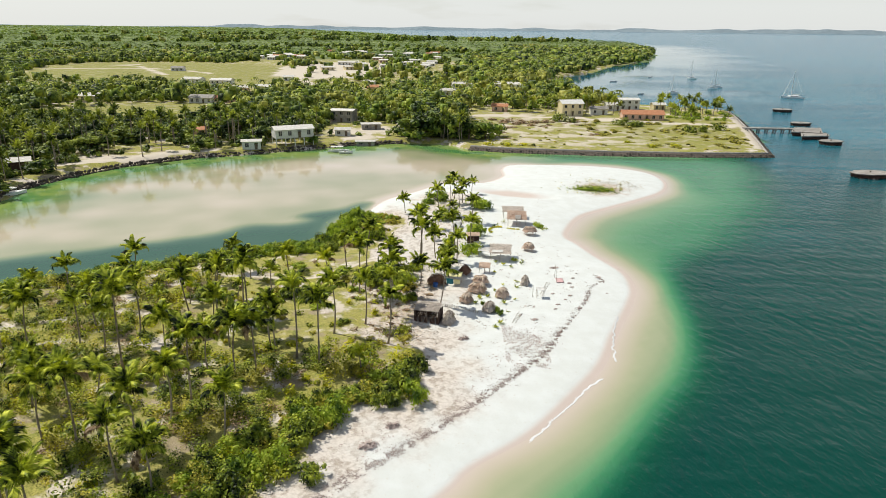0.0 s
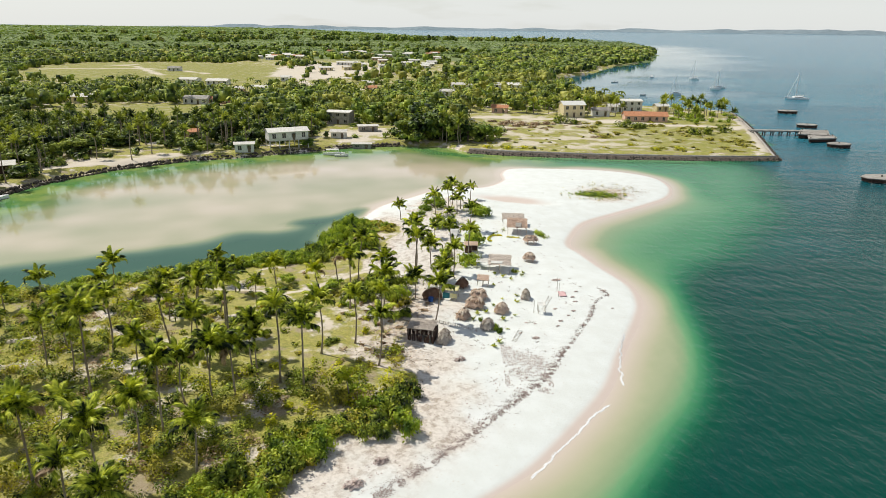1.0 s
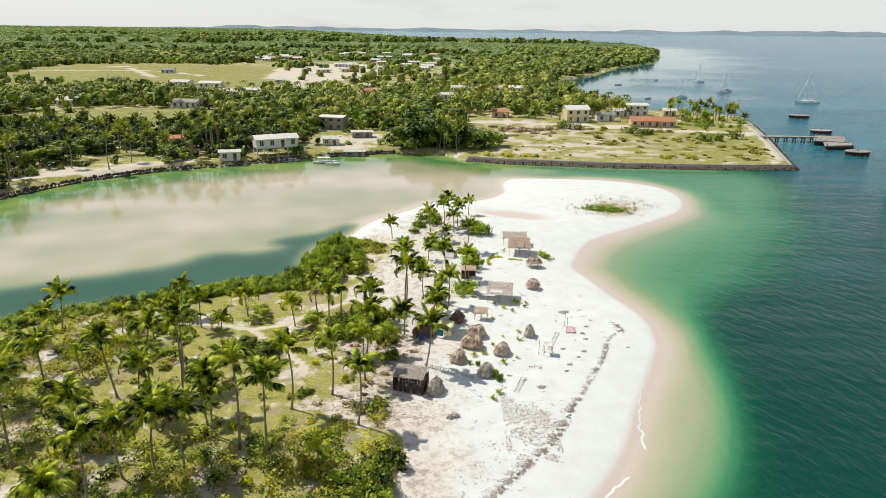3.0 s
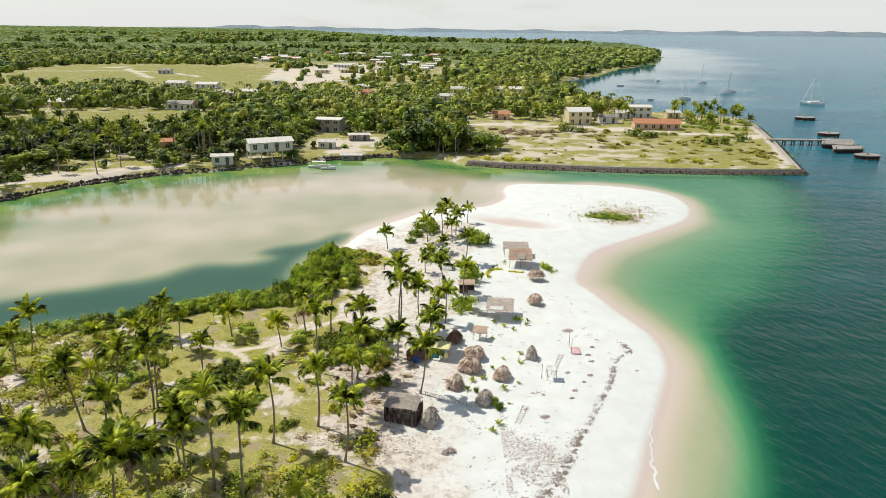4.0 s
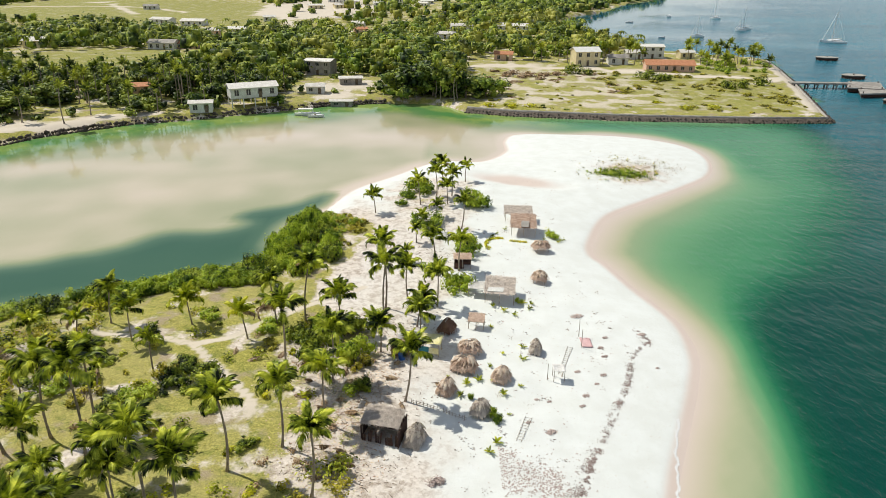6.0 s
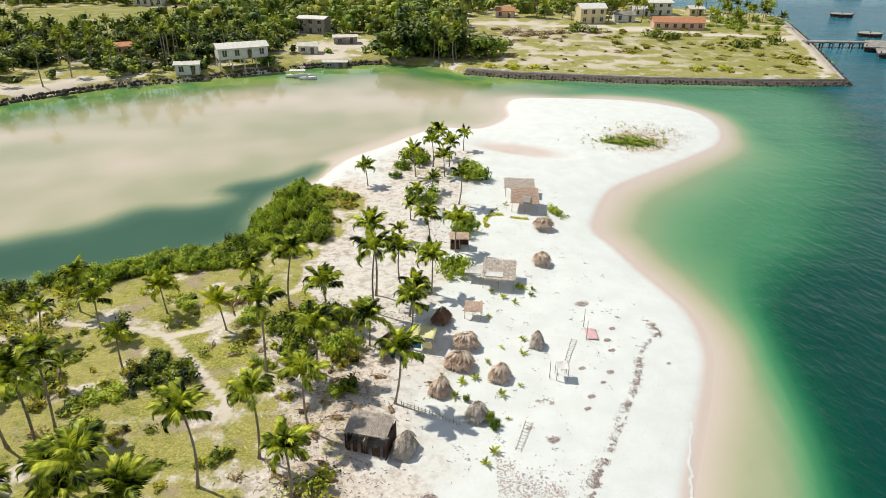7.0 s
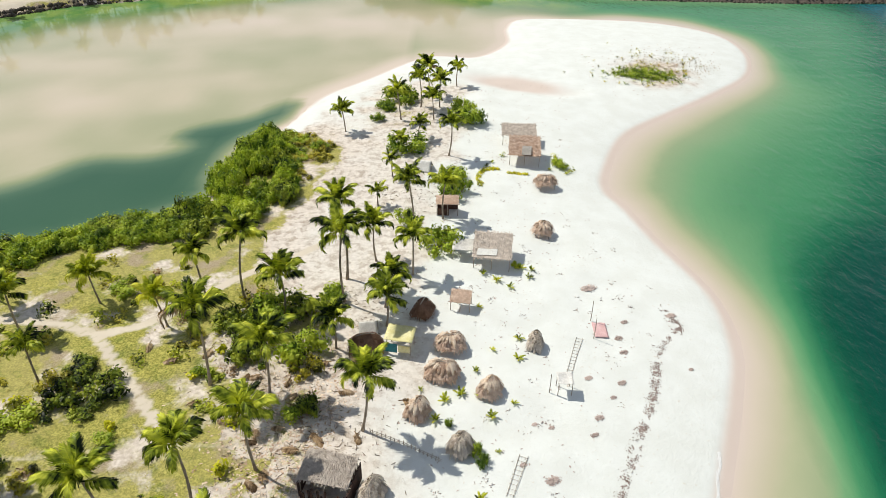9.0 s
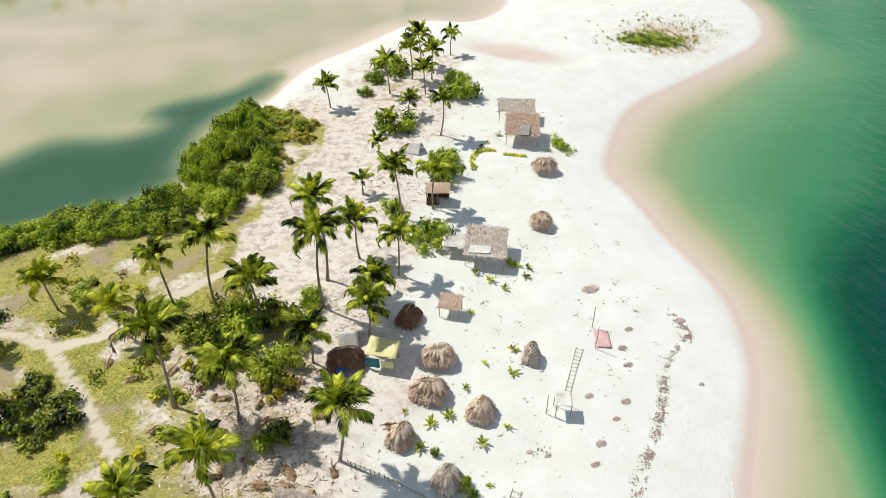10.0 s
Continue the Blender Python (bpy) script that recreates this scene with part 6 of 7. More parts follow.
def mooring(x, y, rx, ry, turn, z=0.05):
    e = empty("mooring_platform", x, y, 0, turn)
    ring = [(rx * math.cos(a), ry * math.sin(a)) for a in (math.pi / 8 + i * math.pi / 4 for i in range(8))]
    bm = bmesh.new()
    prism(bm, ring, z - 0.35, z)
    top_slab = part("slab", bm, CONCRETE, e)
    # dark body in place of the shadow beneath the slab
    bm = bmesh.new()
    prism(bm, [(a * 0.93, b * 0.93) for a, b in ring], WATER + 0.3, z - 0.34)
    part("skirt", bm, DARKBOARD, e, "dark body put in for the shade under the slab")
    bm = bmesh.new()
    prism(bm, [(a * 1.03, b * 1.03) for a, b in ring], z - 0.3, z - 0.12)
    part("fender_band", bm, ROCK, top_slab, "dark weathered fender band")
    for a, b in ring:
        bm = bmesh.new()
        rod(bm, [(a * 0.82, b * 0.82, -6), (a * 0.82, b * 0.82, WATER + 0.3)], [0.5, 0.5], 8)
        part("support_column", bm, ROCK, e)
    bm = bmesh.new()
    rod(bm, [(0, 0, z), (0, 0, z + 0.35), (0, 0, z + 0.5)], [0.3, 0.22, 0.36], 8)
    part("bollard", bm, ROCK, top_slab)
    tagged(e, "eight-sided concrete mooring platform standing in the sea", "mooring platform", "mooring platforms")


mooring(137.5, 223.1, 6.8, 4.3, 10)
mooring(158.6, 288.0, 5.0, 3.8, 10)
mooring(173, 344, 5.0, 3.6, 0)
mooring(190, 401, 5.6, 3.8, 0)


# ---- boats ----
def hull(bm, length, beam, free, draft=0.4):
    n, rings = 9, []
    for i in range(n):
        s = i / (n - 1)
        b = beam / 2 * (math.sin(math.pi * min(1.0, 0.32 + 0.68 * s * 0.0 + 0.62 * (1 - s))) ** 0.8) * (1 - s ** 4 * 0.96)
        x, up = (s - 0.5) * length, free * (1 + 0.25 * s * s)
        rings.append([bm.verts.new(q) for q in ((x, -b, up), (x, -b * 0.85, 0.1), (x, 0, -draft), (x, b * 0.85, 0.1), (x, b, up))])
    for a, b in zip(rings, rings[1:]):
        for i in range(4):
            bm.faces.new((a[i], b[i], b[i + 1], a[i + 1]))
        bm.faces.new((a[4], b[4], b[0], a[0]))
    bm.faces.new(rings[0])
    bm.faces.new(rings[-1][::-1])


def sailboat(x, y, turn, length, mast, label, twin=False):
    e = empty("sailboat", x, y, WATER, turn)
    for off in ((-length * 0.2, length * 0.2) if twin else (0,)):
        bm = bmesh.new()
        hull(bm, length, length * (0.16 if twin else 0.3), 1.1)
        o = part("hull", bm, HULL, e)
        o.location.y = off
    bm = bmesh.new()
    w = length * (0.2 if twin else 0.1)
    box(bm, -length * 0.3, length * 0.2, -w, w, 1.0, 1.75)
    cabin = part("cabin", bm, HULL, e)
    bm = bmesh.new()
    box(bm, -length * 0.2, length * 0.15, -w - 0.02, w + 0.02, 1.3, 1.55)
    part("window_strip", bm, DARKROOM, cabin, "dark cabin windows")
    bm = bmesh.new()
    rod(bm, [(length * 0.08, 0, 1.7), (length * 0.08, 0, mast * 0.6), (length * 0.06, 0, mast)], [0.26, 0.24, 0.18], 6)
    mast_pole = part("mast", bm, HULL, e)
    bm = bmesh.new()
    rod(bm, [(length * 0.08, 0, 2.6), (-length * 0.3, 0, 2.7)], [0.17, 0.17], 6)
    part("boom", bm, CLOTH, mast_pole, "boom wrapped in white sail cloth")
    for name, a, b in (("forestay", (length * 0.48, 0, 1.3), (length * 0.06, 0, mast - 0.3)), ("backstay", (-length * 0.48, 0, 1.2), (length * 0.06, 0, mast - 0.1))):
        bm = bmesh.new()
        rod(bm, [a, b], [0.15, 0.12] if name == "forestay" else [0.025, 0.025], 4)
        part(name, bm, HULL, mast_pole, "furled white headsail on its stay" if name == "forestay" else "")
    tagged(e, label, "sailboat", "sailboats at anchor")


sailboat(233, 480, 170, 13.5, 17.5, "large white catamaran with a bare tall mast at anchor", True)
sailboat(159, 503, 150, 8, 12.5, "small white sailing yacht with a bare mast")
sailboat(220, 647, 130, 9.5, 16.5, "white sailing yacht with a tall bare mast")
sailboat(209, 557, 160, 9.5, 14, "white sailing yacht with furled sail")
sailboat(202, 545, 150, 7.5, 6, "small white yacht beside a larger one")


def motorboat(x, y, turn, length, label, canopy=True):
    e = empty("motorboat", x, y, WATER, turn)
    bm = bmesh.new()
    hull(bm, length, length * 0.3, 0.75, 0.25)
    part("hull", bm, HULL, e)
    if canopy:
        bm = bmesh.new()
        box(bm, -length * 0.35, length * 0.22, -length * 0.13, length * 0.13, 2.0, 2.1)
        roof_cloth = part("canopy", bm, CLOTH, e)
        for sx in (-0.33, 0.2):
            for sy in (-0.12, 0.12):
                bm = bmesh.new()
                rod(bm, [(length * sx, length * sy, 0.8), (length * sx, length * sy, 2.02)], [0.035, 0.035], 5)
                part("canopy_post", bm, HULL, roof_cloth)
    else:
        bm = bmesh.new()
        box(bm, -length * 0.1, length * 0.05, -length * 0.12, length * 0.12, 0.55, 0.8)
        part("seat", bm, BARK, e)
    tagged(e, label, "motorboat", "small boats")


motorboat(-41.1, 257.0, 6, 8.0, "white passenger boat with a flat white canopy at the landing")
motorboat(-121.0, 183.5, 58, 11.0, "long white fishing boat with a canopy moored at the bank")
motorboat(-38.0, 254.2, 8, 5.0, "small white open boat at the landing", False)
motorboat(1.6, 276.3, 20, 3.0, "small rowing boat under dark trees", False)
motorboat(186, 661, 40, 6.0, "dark little boat in the bay")
motorboat(134, 495, 10, 4.5, "small open boat near the shore", False)
motorboat(139, 603, 20, 7.0, "long open boat in the bay", False)


# ---- things on the beach ----
PINKCLOTH = plain("faded_pink_cloth", (0.6, 0.36, 0.36), (0.72, 0.5, 0.5), 2.0, 0.9)
YELLOWSHEET = plain("yellow_plastic_sheet", (0.75, 0.68, 0.3), (0.85, 0.8, 0.5), 1.5, 0.5)
BLUE = plain("blue_plastic", (0.02, 0.08, 0.3), (0.04, 0.14, 0.42), 2.0, 0.4)
TEAL = plain("teal_painted_board", (0.02, 0.16, 0.2), (0.04, 0.26, 0.3), 2.0, 0.6)
TARP = plain("grey_white_tarpaulin", (0.55, 0.53, 0.5), (0.8, 0.78, 0.75), 1.5, 0.7)


def lying_ladder(a, b, wide, name, label, rungs):
    a, b = Vector((*a, height(*a) + 0.06)), Vector((*b, height(*b) + 0.06))
    e = empty(name, a.x, a.y, a.z)
    d = (b - a)
    side = Vector((-d.y, d.x, 0)).normalized() * wide / 2
    for sgn in (-1, 1):
        bm = bmesh.new()
        rod(bm, [side * sgn, d * 0.5 + side * sgn * 0.8 + Vector((0, 0, 0.06)), d + side * sgn * 0.7], [0.022, 0.02, 0.02], 5)
        part("rail", bm, DRIFT, e)
    for i in range(rungs):
        c = d * (i + 0.5) / rungs
        bm = bmesh.new()
        rod(bm, [c - side * rng.uniform(0.9, 1.2) + Vector((0, 0, 0.05)), c + side * rng.uniform(0.9, 1.2) + Vector((0, 0, 0.05))], [0.016, 0.016], 5)
        part("rung", bm, DRIFT, e)
    tagged(e, label, "ladder")


lying_ladder((18.7, 119.0), (16.6, 112.8), 0.6, "lying_ladder", "long rough wooden ladder lying on white sand", 14)
lying_ladder((12.1, 104.4), (10.7, 100.5), 0.7, "lying_ladder", "rough ladder of sticks lying on white sand", 9)


def stake_fence(points, label):
    e = empty("stake_fence", *points[0], height(*points[0]))
    o = Vector((*points[0], height(*points[0])))
    line = smooth_line(points, 6, False)
    for p, d in along(line, 0.55):
        bm = bmesh.new()
        q = Vector((p[0], p[1], height(*p))) - o
        rod(bm, [q + Vector((0, 0, -0.1)), q + Vector((rng.uniform(-0.05, 0.05), 0, rng.uniform(0.4, 0.65)))], [0.035, 0.03], 5)
        part("stake", bm, DRIFT, e)
    for z in (0.2, 0.4):
        bm = bmesh.new()
        pts = [Vector((p[0], p[1], height(*p) + z)) - o for p in line]
        rod(bm, pts, [0.025] * len(pts), 4)
        part("rail", bm, DRIFT, e)
    tagged(e, label, "fence")


stake_fence([(-0.4, 106.2), (1.7, 105.3), (3.7, 104.4), (5.5, 103.5)], "low fence of thin stakes and sticks in sand")


def cloth_sheet(name, material, e, corners, sag=0.15, n=8):
    bm = bmesh.new()
    c = [Vector(q) for q in corners]
    g = [[bm.verts.new(c[0].lerp(c[1], u / n).lerp(c[3].lerp(c[2], u / n), v / n) - Vector((0, 0, sag * math.sin(math.pi * u / n) * math.sin(math.pi * v / n) + 0.03 * math.sin(5 * u + 3 * v))))
          for u in range(n + 1)] for v in range(n + 1)]
    for v in range(n):
        for u in range(n):
            bm.faces.new((g[v][u], g[v][u + 1], g[v + 1][u + 1], g[v + 1][u]))
    got = bmesh.ops.extrude_face_region(bm, geom=bm.faces[:])
    for q in got["geom"]:
        if isinstance(q, bmesh.types.BMVert):
            q.co.z -= 0.02
    return part(name, bm, material, e, smooth=True)


banner = empty("cloth_banner", 20.1, 119.1, height(20.1, 119.1))
posts(banner, [(0, 0), (0.1, 2.6)], 2.6, 0.04)
cloth_sheet("cloth", PINKCLOTH, banner, [(0.15, 0.1, 0.1), (1.5, 0.1, 0.08), (1.5, 2.3, 0.1), (0.15, 2.3, 0.12)], 0.03)
tagged(banner, "faded pink cloth stretched between posts on sand", "banner")
awning = empty("small_awning", 16.2, 111.2, height(16.2, 111.2))
posts(awning, [(-0.6, 0), (0.6, 0), (-0.6, 1.2), (0.6, 1.2)], 1.5, 0.04)
cloth_sheet("cloth", TARP, awning, [(-0.7, -0.1, 1.5), (0.7, -0.1, 1.5), (0.7, 1.3, 1.6), (-0.7, 1.3, 1.6)], 0.2)
tagged(awning, "small pale cloth awning on four sticks", "awning")
pole = empty("beach_pole", 14.9, 111.5, height(14.9, 111.5))
posts(pole, [(0, 0)], 2.2, 0.04)
tagged(pole, "thin bare wooden pole standing in sand", "pole")

stall = empty("market_stall", 1.4, 116.5, height(1.4, 116.5), -10)
posts(stall, [(-1.1, -0.8), (1.1, -0.8), (-1.1, 0.8), (1.1, 0.8)], 1.85, 0.05)
cloth_sheet("yellow_sheet", YELLOWSHEET, stall, [(-1.35, -1.0, 1.8), (1.35, -1.0, 1.8), (1.35, 1.0, 2.05), (-1.35, 1.0, 2.05)], 0.12)
bm = bmesh.new()
box(bm, -1.3, -0.1, -0.95, -0.88, 0.3, 1.3)
part("counter_board", bm, TEAL, stall, "teal painted board")
bm = bmesh.new()
box(bm, 0.0, 1.1, -0.93, -0.88, 0.4, 1.2)
part("counter_board", bm, YELLOWSHEET, stall)
tagged(stall, "beach stall with a pale yellow sheet roof", "stall")
barrel = empty("plastic_tub", -2.0, 114.8, height(-2.0, 114.8))
bm = bmesh.new()
rod(bm, [(0, 0, 0), (0, 0, 0.1), (0, 0, 0.7), (0, 0, 0.8)], [0.36, 0.4, 0.44, 0.36], 14)
part("tub", bm, BLUE, barrel)
bm = bmesh.new()
rod(bm, [(0, 0, 0.66), (0, 0, 0.74)], [0.47, 0.47], 14)
part("rim", bm, BLUE, barrel)
tagged(barrel, "bright blue plastic tub on sand", "tub")
hip_hut(-1.8, 116.3, 10, 3.2, 2.4, 2.0, 0.7, BROWNTHATCH, 31, "dark red-brown thatched hut beside a yellow stall")
for x, y, w, h in ((-1.9, 118.9, 1.8, 1.1), (2.1, 153.8, 2.2, 1.3)):
    e = empty("tarpaulin_tent", x, y, height(x, y), rng.uniform(-20, 20))
    posts(e, [(-w / 2, 0), (w / 2, 0)], h, 0.04)
    cloth_sheet("tarpaulin", TARP, e, [(-w / 2, -w / 2, 0.08), (w / 2, -w / 2, 0.08), (w / 2, 0, h), (-w / 2, 0, h)], -0.05)
    cloth_sheet("tarpaulin", TARP, e, [(-w / 2, w / 2, 0.08), (w / 2, w / 2, 0.08), (w / 2, 0, h), (-w / 2, 0, h)], -0.05)
    tagged(e, "small grey-white tarpaulin tent on sand", "tent")
# walls of the stall under the palm, and a shade cloth beside the large shelter
stall_walls = empty("stall_wall", 5.5, 142.2, height(5.5, 142.2))
for x0, x1, y0, y1 in ((-1.3, -1.24, -0.8, 0.8), (-1.2, 1.3, 0.74, 0.8), (-1.2, 0.2, -0.8, -0.74)):
    bm = bmesh.new()
    box(bm, x0, x1, y0, y1, 0, 1.45 if y0 > 0 else 0.95)
    part("wall_board", bm, DARKBOARD, stall_walls)
tagged(stall_walls, "dark board walls of a small beach stall", "wall")
shade = empty("shade_cloth", 7.5, 132.5, height(7.5, 132.5), -4)
posts(shade, [(-1.2, -1.0), (1.2, -1.0), (-1.2, 1.0), (1.2, 1.0)], 1.5, 0.04)
cloth_sheet("cloth", TARP, shade, [(-1.3, -1.1, 1.45), (1.3, -1.1, 1.5), (1.3, 1.1, 1.6), (-1.3, 1.1, 1.5)], 0.25)
tagged(shade, "pale sagging shade cloth on thin posts", "shade cloth")
bar_sheet = empty("roof_sheet", 16.6, 157.4, height(16.6, 157.4), -4)
bm = bmesh.new()
slab(bm, [(-0.7, -1.9, 1.98), (0.6, -1.9, 1.98), (0.7, 0.3, 2.3), (-0.6, 0.3, 2.3)], 0.03)
part("sheet", bm, CONCRETE, bar_sheet)
tagged(bar_sheet, "grey sheet lying on a thatched roof", "sheet")
shelter_sheet = empty("roof_sheet", 10.7, 132.0, height(10.7, 132.0), -6)
bm = bmesh.new()
slab(bm, [(-1.7, -2.0, 1.79), (0.5, -1.9, 1.8), (0.6, -0.8, 1.91), (-1.6, -0.9, 1.9)], 0.03)
part("sheet", bm, PLASTER, shelter_sheet)
tagged(shelter_sheet, "white sheet lying on a palm-leaf roof", "sheet")
# dark shack's walls
shack = empty("shack_wall", -2.9, 100.5, height(-2.9, 100.5), -12)
bm = bmesh.new()
for i in range(16):
    box(bm, 2.0 - 0.02 * (i % 3), 2.07, -1.7 + 0.21 * i, -1.52 + 0.21 * i, 0, 1.75 + 0.1 * (i % 2))
part("wall_boards", bm, DARKBOARD, shack)
bm = bmesh.new()
for i in (0, 1, 3, 4, 7, 8, 9, 12, 13, 14, 15, 17, 18):
    lean = pose(-1.72 + 0.2 * i, -1.2, 0, rng.uniform(-8, 8), rng.uniform(-6, 6), 0)
    box(bm, -0.085, 0.085, -0.03, 0.03, -0.1, rng.uniform(0.6, 1.6), lean)
part("wall_boards", bm, DARKBOARD, shack)
# back and left boards are added to make the open inside dark
bm = bmesh.new()
for i in range(19):
    box(bm, -1.9 + 0.2 * i, -1.73 + 0.2 * i, 1.1, 1.16, 0, 1.9 + 0.05 * (i % 3))
for i in range(11):
    box(bm, -1.98 - 0.02 * (i % 2), -1.93, -1.1 + 0.2 * i, -0.93 + 0.2 * i, 0, 1.7 + 0.07 * (i % 2))
part("wall_boards", bm, DARKBOARD, shack)
tagged(shack, "dark board walls under a sagging thatched roof, back and left added to darken the inside", "wall")

# heaps of dry weed and leaves on the sand
HEAPS = [
    (20.9, 127.2, 2.0), (23.6, 121.6, 0.9), (22.6, 119.3, 1.0), (22.7, 117.2, 1.0), (18.7, 113.5, 0.9), (21.7, 113.1, 1.0), (20.6, 111.3, 0.7), (18.9, 108.8, 1.0), (18.2, 106.9, 0.8),
    (14.7, 107.6, 0.6), (13.3, 107.9, 0.6), (28.7, 123.2, 1.3), (28.7, 115.5, 0.6), (12.0, 103.5, 0.7), (14.2, 102.2, 1.4), (-8.6, 66.9, 2.6), (-6.2, 71.0, 2.0), (2.6, 94.2, 2.0)]
for i, (x, y, w) in enumerate(HEAPS):
    r2 = np.random.RandomState(200 + i)
    v, f = leaf_cloud(r2, [(0, 0, 0.05, 0.3 * w), (0.2 * w, 0.1 * w, 0.03, 0.25 * w), (-0.2 * w, -0.08 * w, 0.03, 0.25 * w)], 220, 0.05 * w + 0.03, 1.0)
    v[:, 2] *= 0.35 if w < 1.5 or i == 0 else 0.9
    o = link_mesh("weed_clump", raw_mesh("weed_clump", v, f), WEED)
    o.location = (x, y, height(x, y))
    tagged(o, "small heap of dry dark weed on white sand", "seaweed", "weed heaps")

# tide wrack: bands of weed, and litter on the sand
def litter(name, xy, size, material, label, r):
    n = len(xy)
    z = height_at(xy) + 0.012
    c = np.column_stack([xy, z])
    a = r.rand(n) * 6.283
    t = np.stack([np.cos(a), np.sin(a), r.uniform(-0.1, 0.1, n)], -1)
    b = np.stack([-np.sin(a), np.cos(a), r.uniform(-0.1, 0.2, n)], -1)
    s = (size * (0.4 + 1.1 * r.rand(n)))[:, None]
    thin = (0.2 + 0.5 * r.rand(n))[:, None]
    up = np.array([0, 0, 0.025])
    v = np.stack([c - t * s, c - b * s * thin + up, c + t * s, c + b * s * thin + up], 1).reshape(-1, 3)
    return tagged(link_mesh(name, raw_mesh(name, v, np.arange(len(v)).reshape(-1, 4)), material), label, "litter", kind="stuff")


wr = np.random.RandomState(66)
WRACK = smooth_line([(-15.0, 53.3), (-10.4, 59.4), (-5.1, 65.3), (1.1, 72.4), (8.6, 82.1), (14.6, 90.4), (18.0, 97.7), (20.4, 102.8), (22.7, 107.7), (24.3, 111.0), (25.8, 115.4), (27.2, 118.6), (29.1, 120.6), (29.3, 122.4), (28.5, 124.2)], 8, False)
pts = []
for p, d in along(WRACK, 0.25):
    wide = 0.55 + 0.02 * (100 - p[1]) if p[1] < 100 else 0.45
    k2 = int(wr.poisson(62.0 if p[1] < 100 else 44.0) * (0.2 + 1.4 * wr.rand()))
    for q in range(k2):
        pts.append((p[0] - d[1] * abs(wr.normal()) * wide + wr.normal() * 0.12, p[1] + d[0] * wr.rand() * wide + wr.normal() * 0.12))
pts = np.array(pts)
clumped = wobble(pts[:, 0], pts[:, 1], 2.6, 76) + 0.7 * wobble(pts[:, 0], pts[:, 1], 1.1, 77)
pts = pts[clumped > np.where(pts[:, 1] > 100, -0.2, -0.3)]
litter("wrack_line", pts, 0.07, WRACKWEED, "dark line of dry seaweed left by the tide", wr)
pts = np.column_stack([wr.uniform(-12, 26, 2600), wr.uniform(55, 190, 2600)])
ok = (at(DS, pts[:, 0], pts[:, 1]) > 9) & (at(DG, pts[:, 0], pts[:, 1]) < 0) & (wobble(pts[:, 0], pts[:, 1], 9, 71) > -0.15)
litter("beach_litter", pts[ok], 0.11, WEED, "scattered twigs and dry leaves on sand", wr)
pts = np.column_stack([wr.uniform(-14, 18, 3600), wr.uniform(54, 100, 3600)])
near_line, _ = line_distance(pts[:, 0], pts[:, 1], WRACK, False)
ok = (at(DS, pts[:, 0], pts[:, 1]) > 7) & (at(DG, pts[:, 0], pts[:, 1]) < -0.5) & (near_line < 6.5) & (wobble(pts[:, 0], pts[:, 1], 4.0, 74) + 0.5 * wobble(pts[:, 0], pts[:, 1], 1.6, 75) > 0.1)
litter("beach_litter", pts[ok], 0.13, WEED, "drifts of dry weed and twigs above the tide line", wr)
pts = np.column_stack([wr.uniform(8.6, 15.0, 3600), wr.uniform(86.5, 99.8, 3600)])
ok = ((pts[:, 0] - 9.7) * 0.6 + wr.rand(3600) * 1.2 < (99.8 - pts[:, 1]) * 0.9) & (wobble(pts[:, 0], pts[:, 1], 3.5, 91) + 0.4 * wobble(pts[:, 0], pts[:, 1], 1.3, 92) > 0.95 * step(97 - pts[:, 1], 0, 9) - 0.75)
litter("leaf_litter", pts[ok], 0.1, WEED, "patch of brown dry leaves on sand", wr)
pts = np.column_stack([wr.normal(-6.4, 3.2, 3000), wr.normal(106.3, 6.5, 3000)])
litter("leaf_litter", pts[at(DG, pts[:, 0], pts[:, 1]) > -3], 0.13, THATCH_LEAF, "dry fallen leaves and husks under palms", wr)
pts = np.column_stack([47 + 8 * wr.normal(size=420), 198 + 8 * wr.normal(size=420)])
litter("beach_litter", pts[at(DS, pts[:, 0], pts[:, 1]) > 6], 0.17, WEED, "twigs and dry weed on the sand point", wr)

# dead sticks and leaf stalks lying about
def sticks(name, spots, r, long, material, label):
    n = len(spots)
    z = height_at(spots)
    a, lift = r.rand(n) * 6.283, r.uniform(0.02, 0.3, n)
    ln, w = long * (0.3 + r.rand(n)), 0.01 + 0.018 * r.rand(n)
    d = np.stack([np.cos(a), np.sin(a), lift], -1) * ln[:, None]
    q = np.stack([-np.sin(a), np.cos(a), np.zeros(n)], -1) * w[:, None]
    base = np.column_stack([spots, z + 0.02])
    up = np.array([0, 0, 0.05])
    v = np.stack([base - q, base + q, base + d + q * 0.5, base + d - q * 0.5, base + up, base + up, base + d * 0.5 + up, base + d + up * 0.5], 1)
    f = np.array(((0, 3, 6, 4), (1, 5, 6, 2), (0, 1, 2, 3)))
    return tagged(link_mesh(name, raw_mesh(name, v.reshape(-1, 3), (f[None] + 8 * np.arange(n)[:, None, None]).reshape(-1, 4)), material), label, "sticks", kind="stuff")


core = np.array([(-14.0, 117.0), (-10.5, 110.0), (-8.0, 103.0), (-9.0, 96.0), (-3.5, 104.5), (-5.5, 112.0), (-3.0, 121.0), (-1.0, 146.0), (2.0, 172.0), (-4.0, 97.0)])
spots = core[wr.randint(0, len(core), 1300)] + wr.normal(size=(1300, 2)) * 2.6
sticks("dead_sticks", spots[at(DS, spots[:, 0], spots[:, 1]) > 4], wr, 0.42, TRUNK, "grey dead sticks and leaf stalks on sandy ground")
spots = np.column_stack([wr.uniform(4, 30, 1500), wr.uniform(60, 168, 1500)])
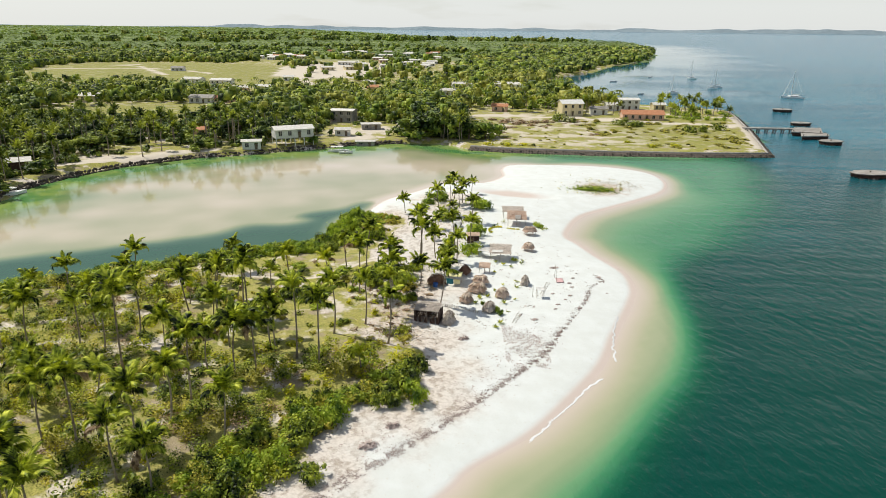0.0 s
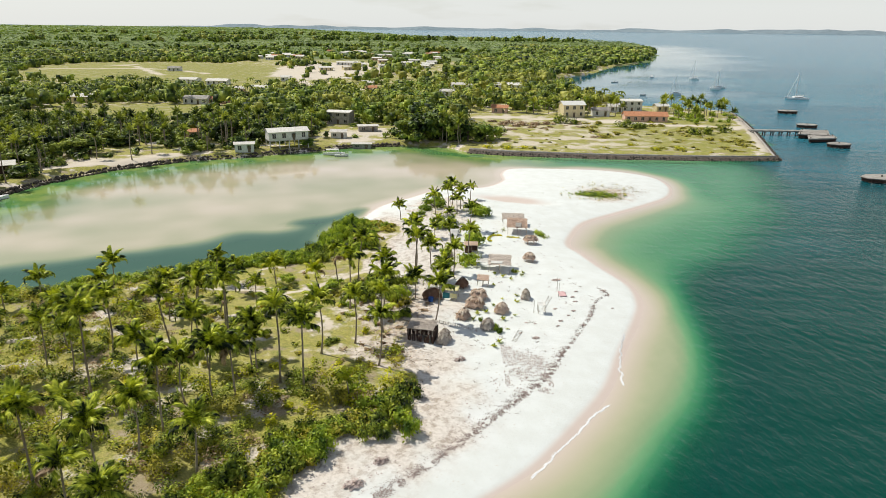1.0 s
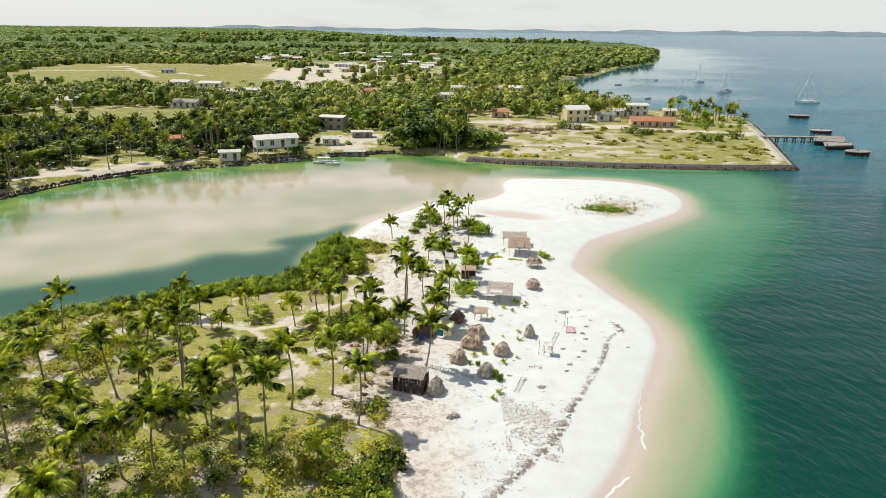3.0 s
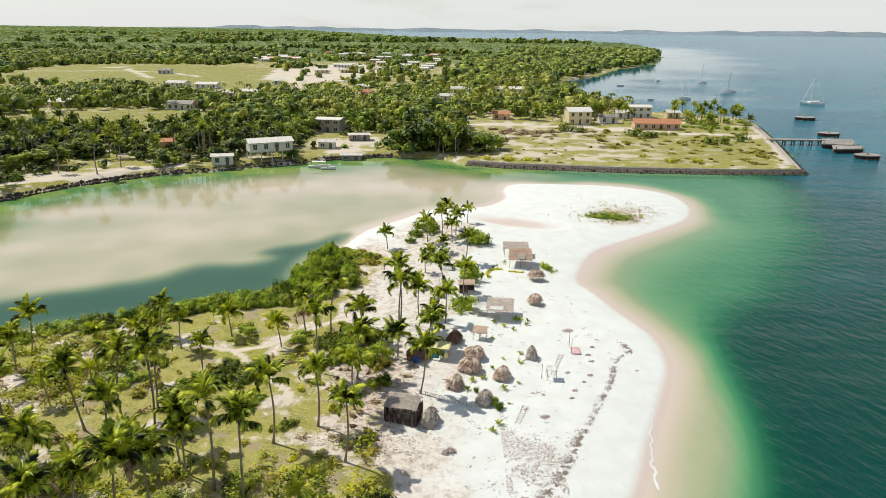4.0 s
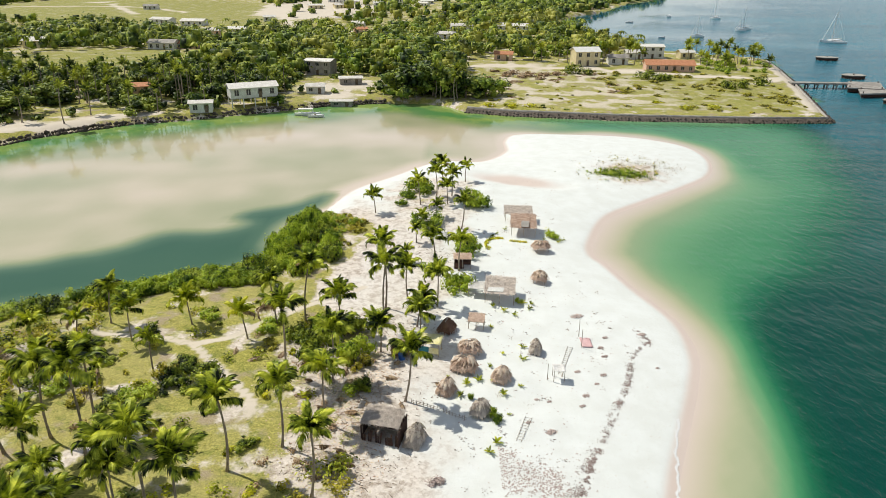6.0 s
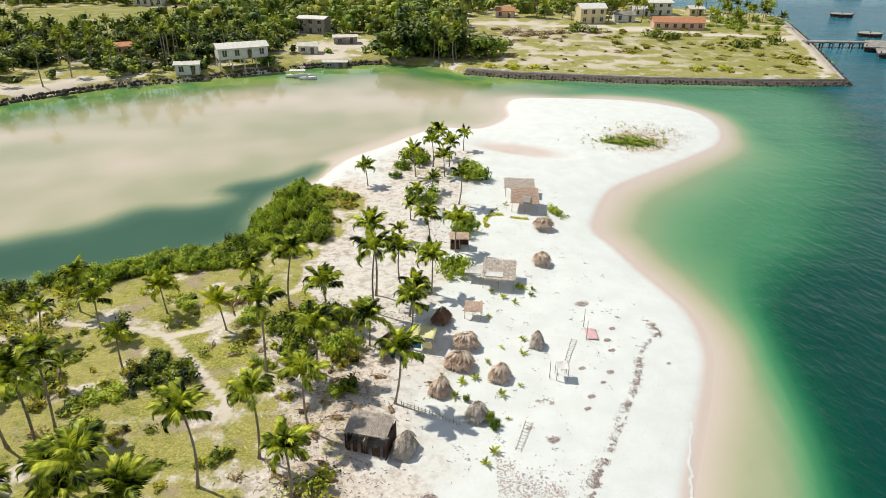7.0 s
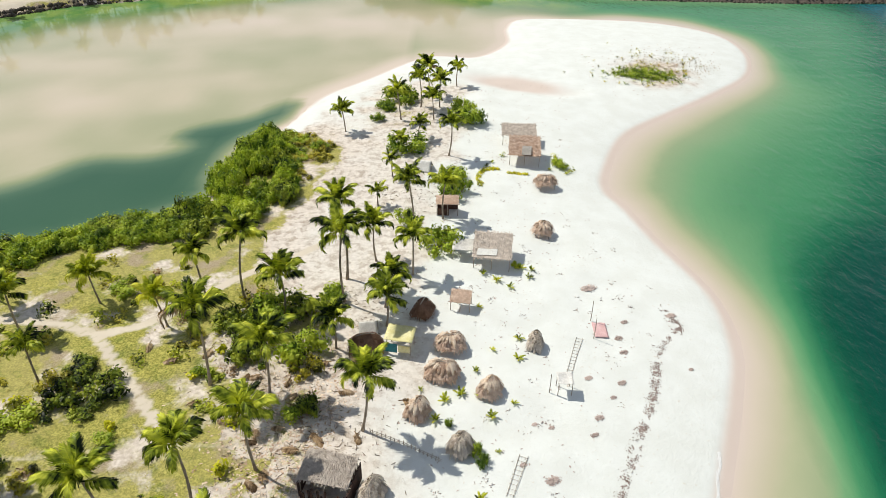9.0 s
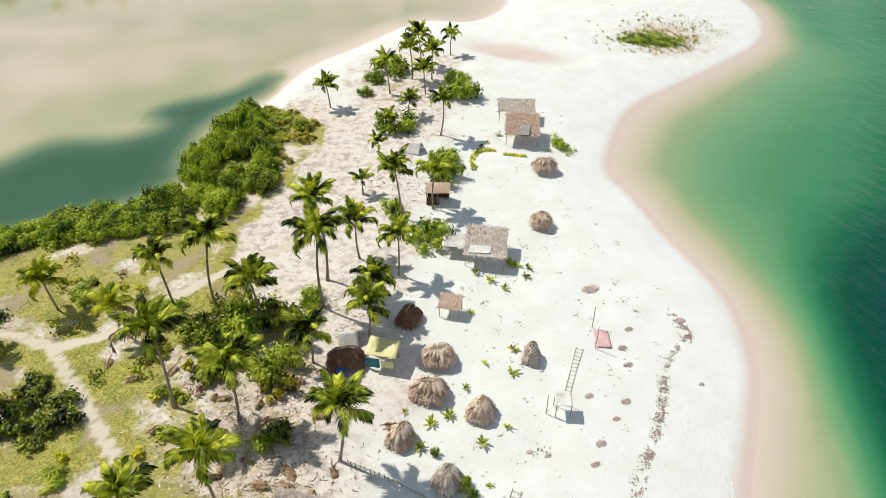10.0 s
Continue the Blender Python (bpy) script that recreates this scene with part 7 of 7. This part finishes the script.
mids = spots[::6]
spots = np.concatenate([mids + wr.normal(size=mids.shape) * 0.22 for q in range(6)])
spots = spots[(at(DS, spots[:, 0], spots[:, 1]) > 7) & (spots[:, 0] < 12 + 0.13 * spots[:, 1])]
sticks("beach_twigs", spots, wr, 0.2, WEED, "small grey twigs and stalks scattered on white sand")
CREEPER = smooth_line([(9.8, 149.8), (9.7, 152.6), (10.8, 154.3), (12.4, 154.6)], 5, False)
creepers = [(p[0] + rng.uniform(-0.2, 0.2), p[1] + rng.uniform(-0.2, 0.2), rng.uniform(0.5, 0.9), 0.3) for p in CREEPER] + [(13.9 + 0.42 * i, 153.7 - 0.03 * i, rng.uniform(0.35, 0.6), 0.2) for i in range(7)]
thicket("creeper", creepers, SHRUB_YELLOW, tsr, 0.12, "row of low yellow green creepers on white sand")
thicket("creeper", [(21.3, 158.0, 1.8, 0.9), (22.0, 156.6, 1.5, 0.7), (22.9, 155.4, 1.4, 0.6), (20.9, 159.6, 1.2, 0.7), (13.4, 158.6, 1.1, 0.8)], SHRUB_SUNNY, tsr, 0.12, "low green plants growing round the beach bar")

# fallen fronds
for i, (x, y) in enumerate([(-13.5, 93.5), (-18.8, 114.4), (-10.7, 104.7), (-7.4, 106.1), (-11.9, 106.8), (-7.8, 108.9), (-3.9, 110.2), (-22.1, 116.6), (1.7, 109.5), (-5.5, 104.2), (-16.2, 108.2), (-9.3, 98.4), (-27.2, 101.6), (-2.7, 112.9)] + [(core[i % 6][0] + 2.4 * math.cos(2.4 * i), core[i % 6][1] + 2.4 * math.sin(2.4 * i)) for i in range(26)]):
    o = new("fallen_frond", FROND_SETS["dry"][i % 4])
    o.matrix_basis = pose(x, y, height(x, y) + 0.35, rng.uniform(-15, 15), 12, rng.uniform(0, 360)) @ Matrix.Scale(rng.uniform(2.2, 3.2), 4)
    tagged(o, "dry brown fallen palm frond on the ground", "palm frond", "fallen fronds")


# seedlings on the sand
def seedling(x, y, size, seed):
    r = random.Random(seed)
    e = empty("palm_seedling", x, y, height(x, y), seed * 70)
    for i in range(7):
        f = new("leaf", FROND_SETS["yellow" if r.random() < 0.6 else "green"][r.randint(0, 1)])
        f.parent = e
        f.matrix_basis = pose(0, 0, 0.03, 0, 0, i * 51 + r.uniform(-15, 15)) @ pose(0, 0, 0, 0, -r.uniform(30, 65), 0) @ Matrix.Scale(size * r.uniform(0.7, 1.1), 4)
    tagged(e, "small yellow green palm seedling in white sand", "seedling", "palm seedlings on the beach")


SEEDLINGS = [(8.5, 113.9), (7.1, 110.9), (8.7, 110.8), (9.7, 108.4), (5.7, 110.1), (10.1, 116.7), (12.7, 118.5), (13.7, 130.4), (14.6, 128.6), (12.5, 115.6), (9.0, 123.0),
             (11.0, 128.0), (12.4, 126.9), (9.6, 129.0), (4.9, 107.8), (8.5, 100.2), (10.1, 104.7), (11.7, 110.0), (7.7, 98.7), (3.5, 111.2), (19.8, 155.3), (22.1, 154.5), (10.9, 155.4), (11.7, 156.6), (15.0, 130.1)]
for i, (x, y) in enumerate(SEEDLINGS):
    seedling(x, y, rng.uniform(0.5, 0.95), i)

# foam
FOAM = plain("sea_foam", (0.8, 0.8, 0.8), (0.88, 0.88, 0.88), 3.0, 0.6)
for pts in ([(28.0, 106.6), (26.6, 102.5), (25.4, 98.5), (24.6, 94.0), (24.1, 91.2)], [(21.0, 85.6), (18.7, 83.2), (16.2, 79.7), (12.6, 74.6), (9.6, 70.6)]):
    line = np.repeat(smooth_line(pts, 130, False), 3, axis=0)
    line = line[(wobble(line[:, 0], line[:, 1], 4, 82) > -0.55) | (line[:, 1] < 86)]
    ds = np.repeat(np.gradient(line[::3], axis=0), 3, axis=0)[:len(line)]
    ds /= np.linalg.norm(ds, axis=1)[:, None] + 1e-9
    nrm = np.column_stack([-ds[:, 1], ds[:, 0]])
    c = line + np.array([0.5, -0.5]) + nrm * (0.22 * wobble(line[:, 0], line[:, 1], 2.5, 81) + 0.07 * wr.normal(size=len(line)))[:, None] + ds * wr.normal(size=len(line))[:, None] * 0.15
    s, t = (0.05 + 0.1 * wr.rand(len(c)))[:, None], ((0.02 + 0.04 * wr.rand(len(c))) * (0.8 + 0.4 * step(97 - line[:, 1], 0, 12)))[:, None]
    flat = np.maximum(WATER, height_at(c)) + 0.02
    v = np.stack([np.column_stack([c - ds * s, flat]), np.column_stack([c - nrm * t, flat + 0.006]), np.column_stack([c + ds * s, flat]), np.column_stack([c + nrm * t, flat + 0.006])], 1).reshape(-1, 3)
    tagged(link_mesh("foam", raw_mesh("foam", v, np.arange(len(v)).reshape(-1, 4)), FOAM), "thin broken line of white foam", "foam", kind="stuff")
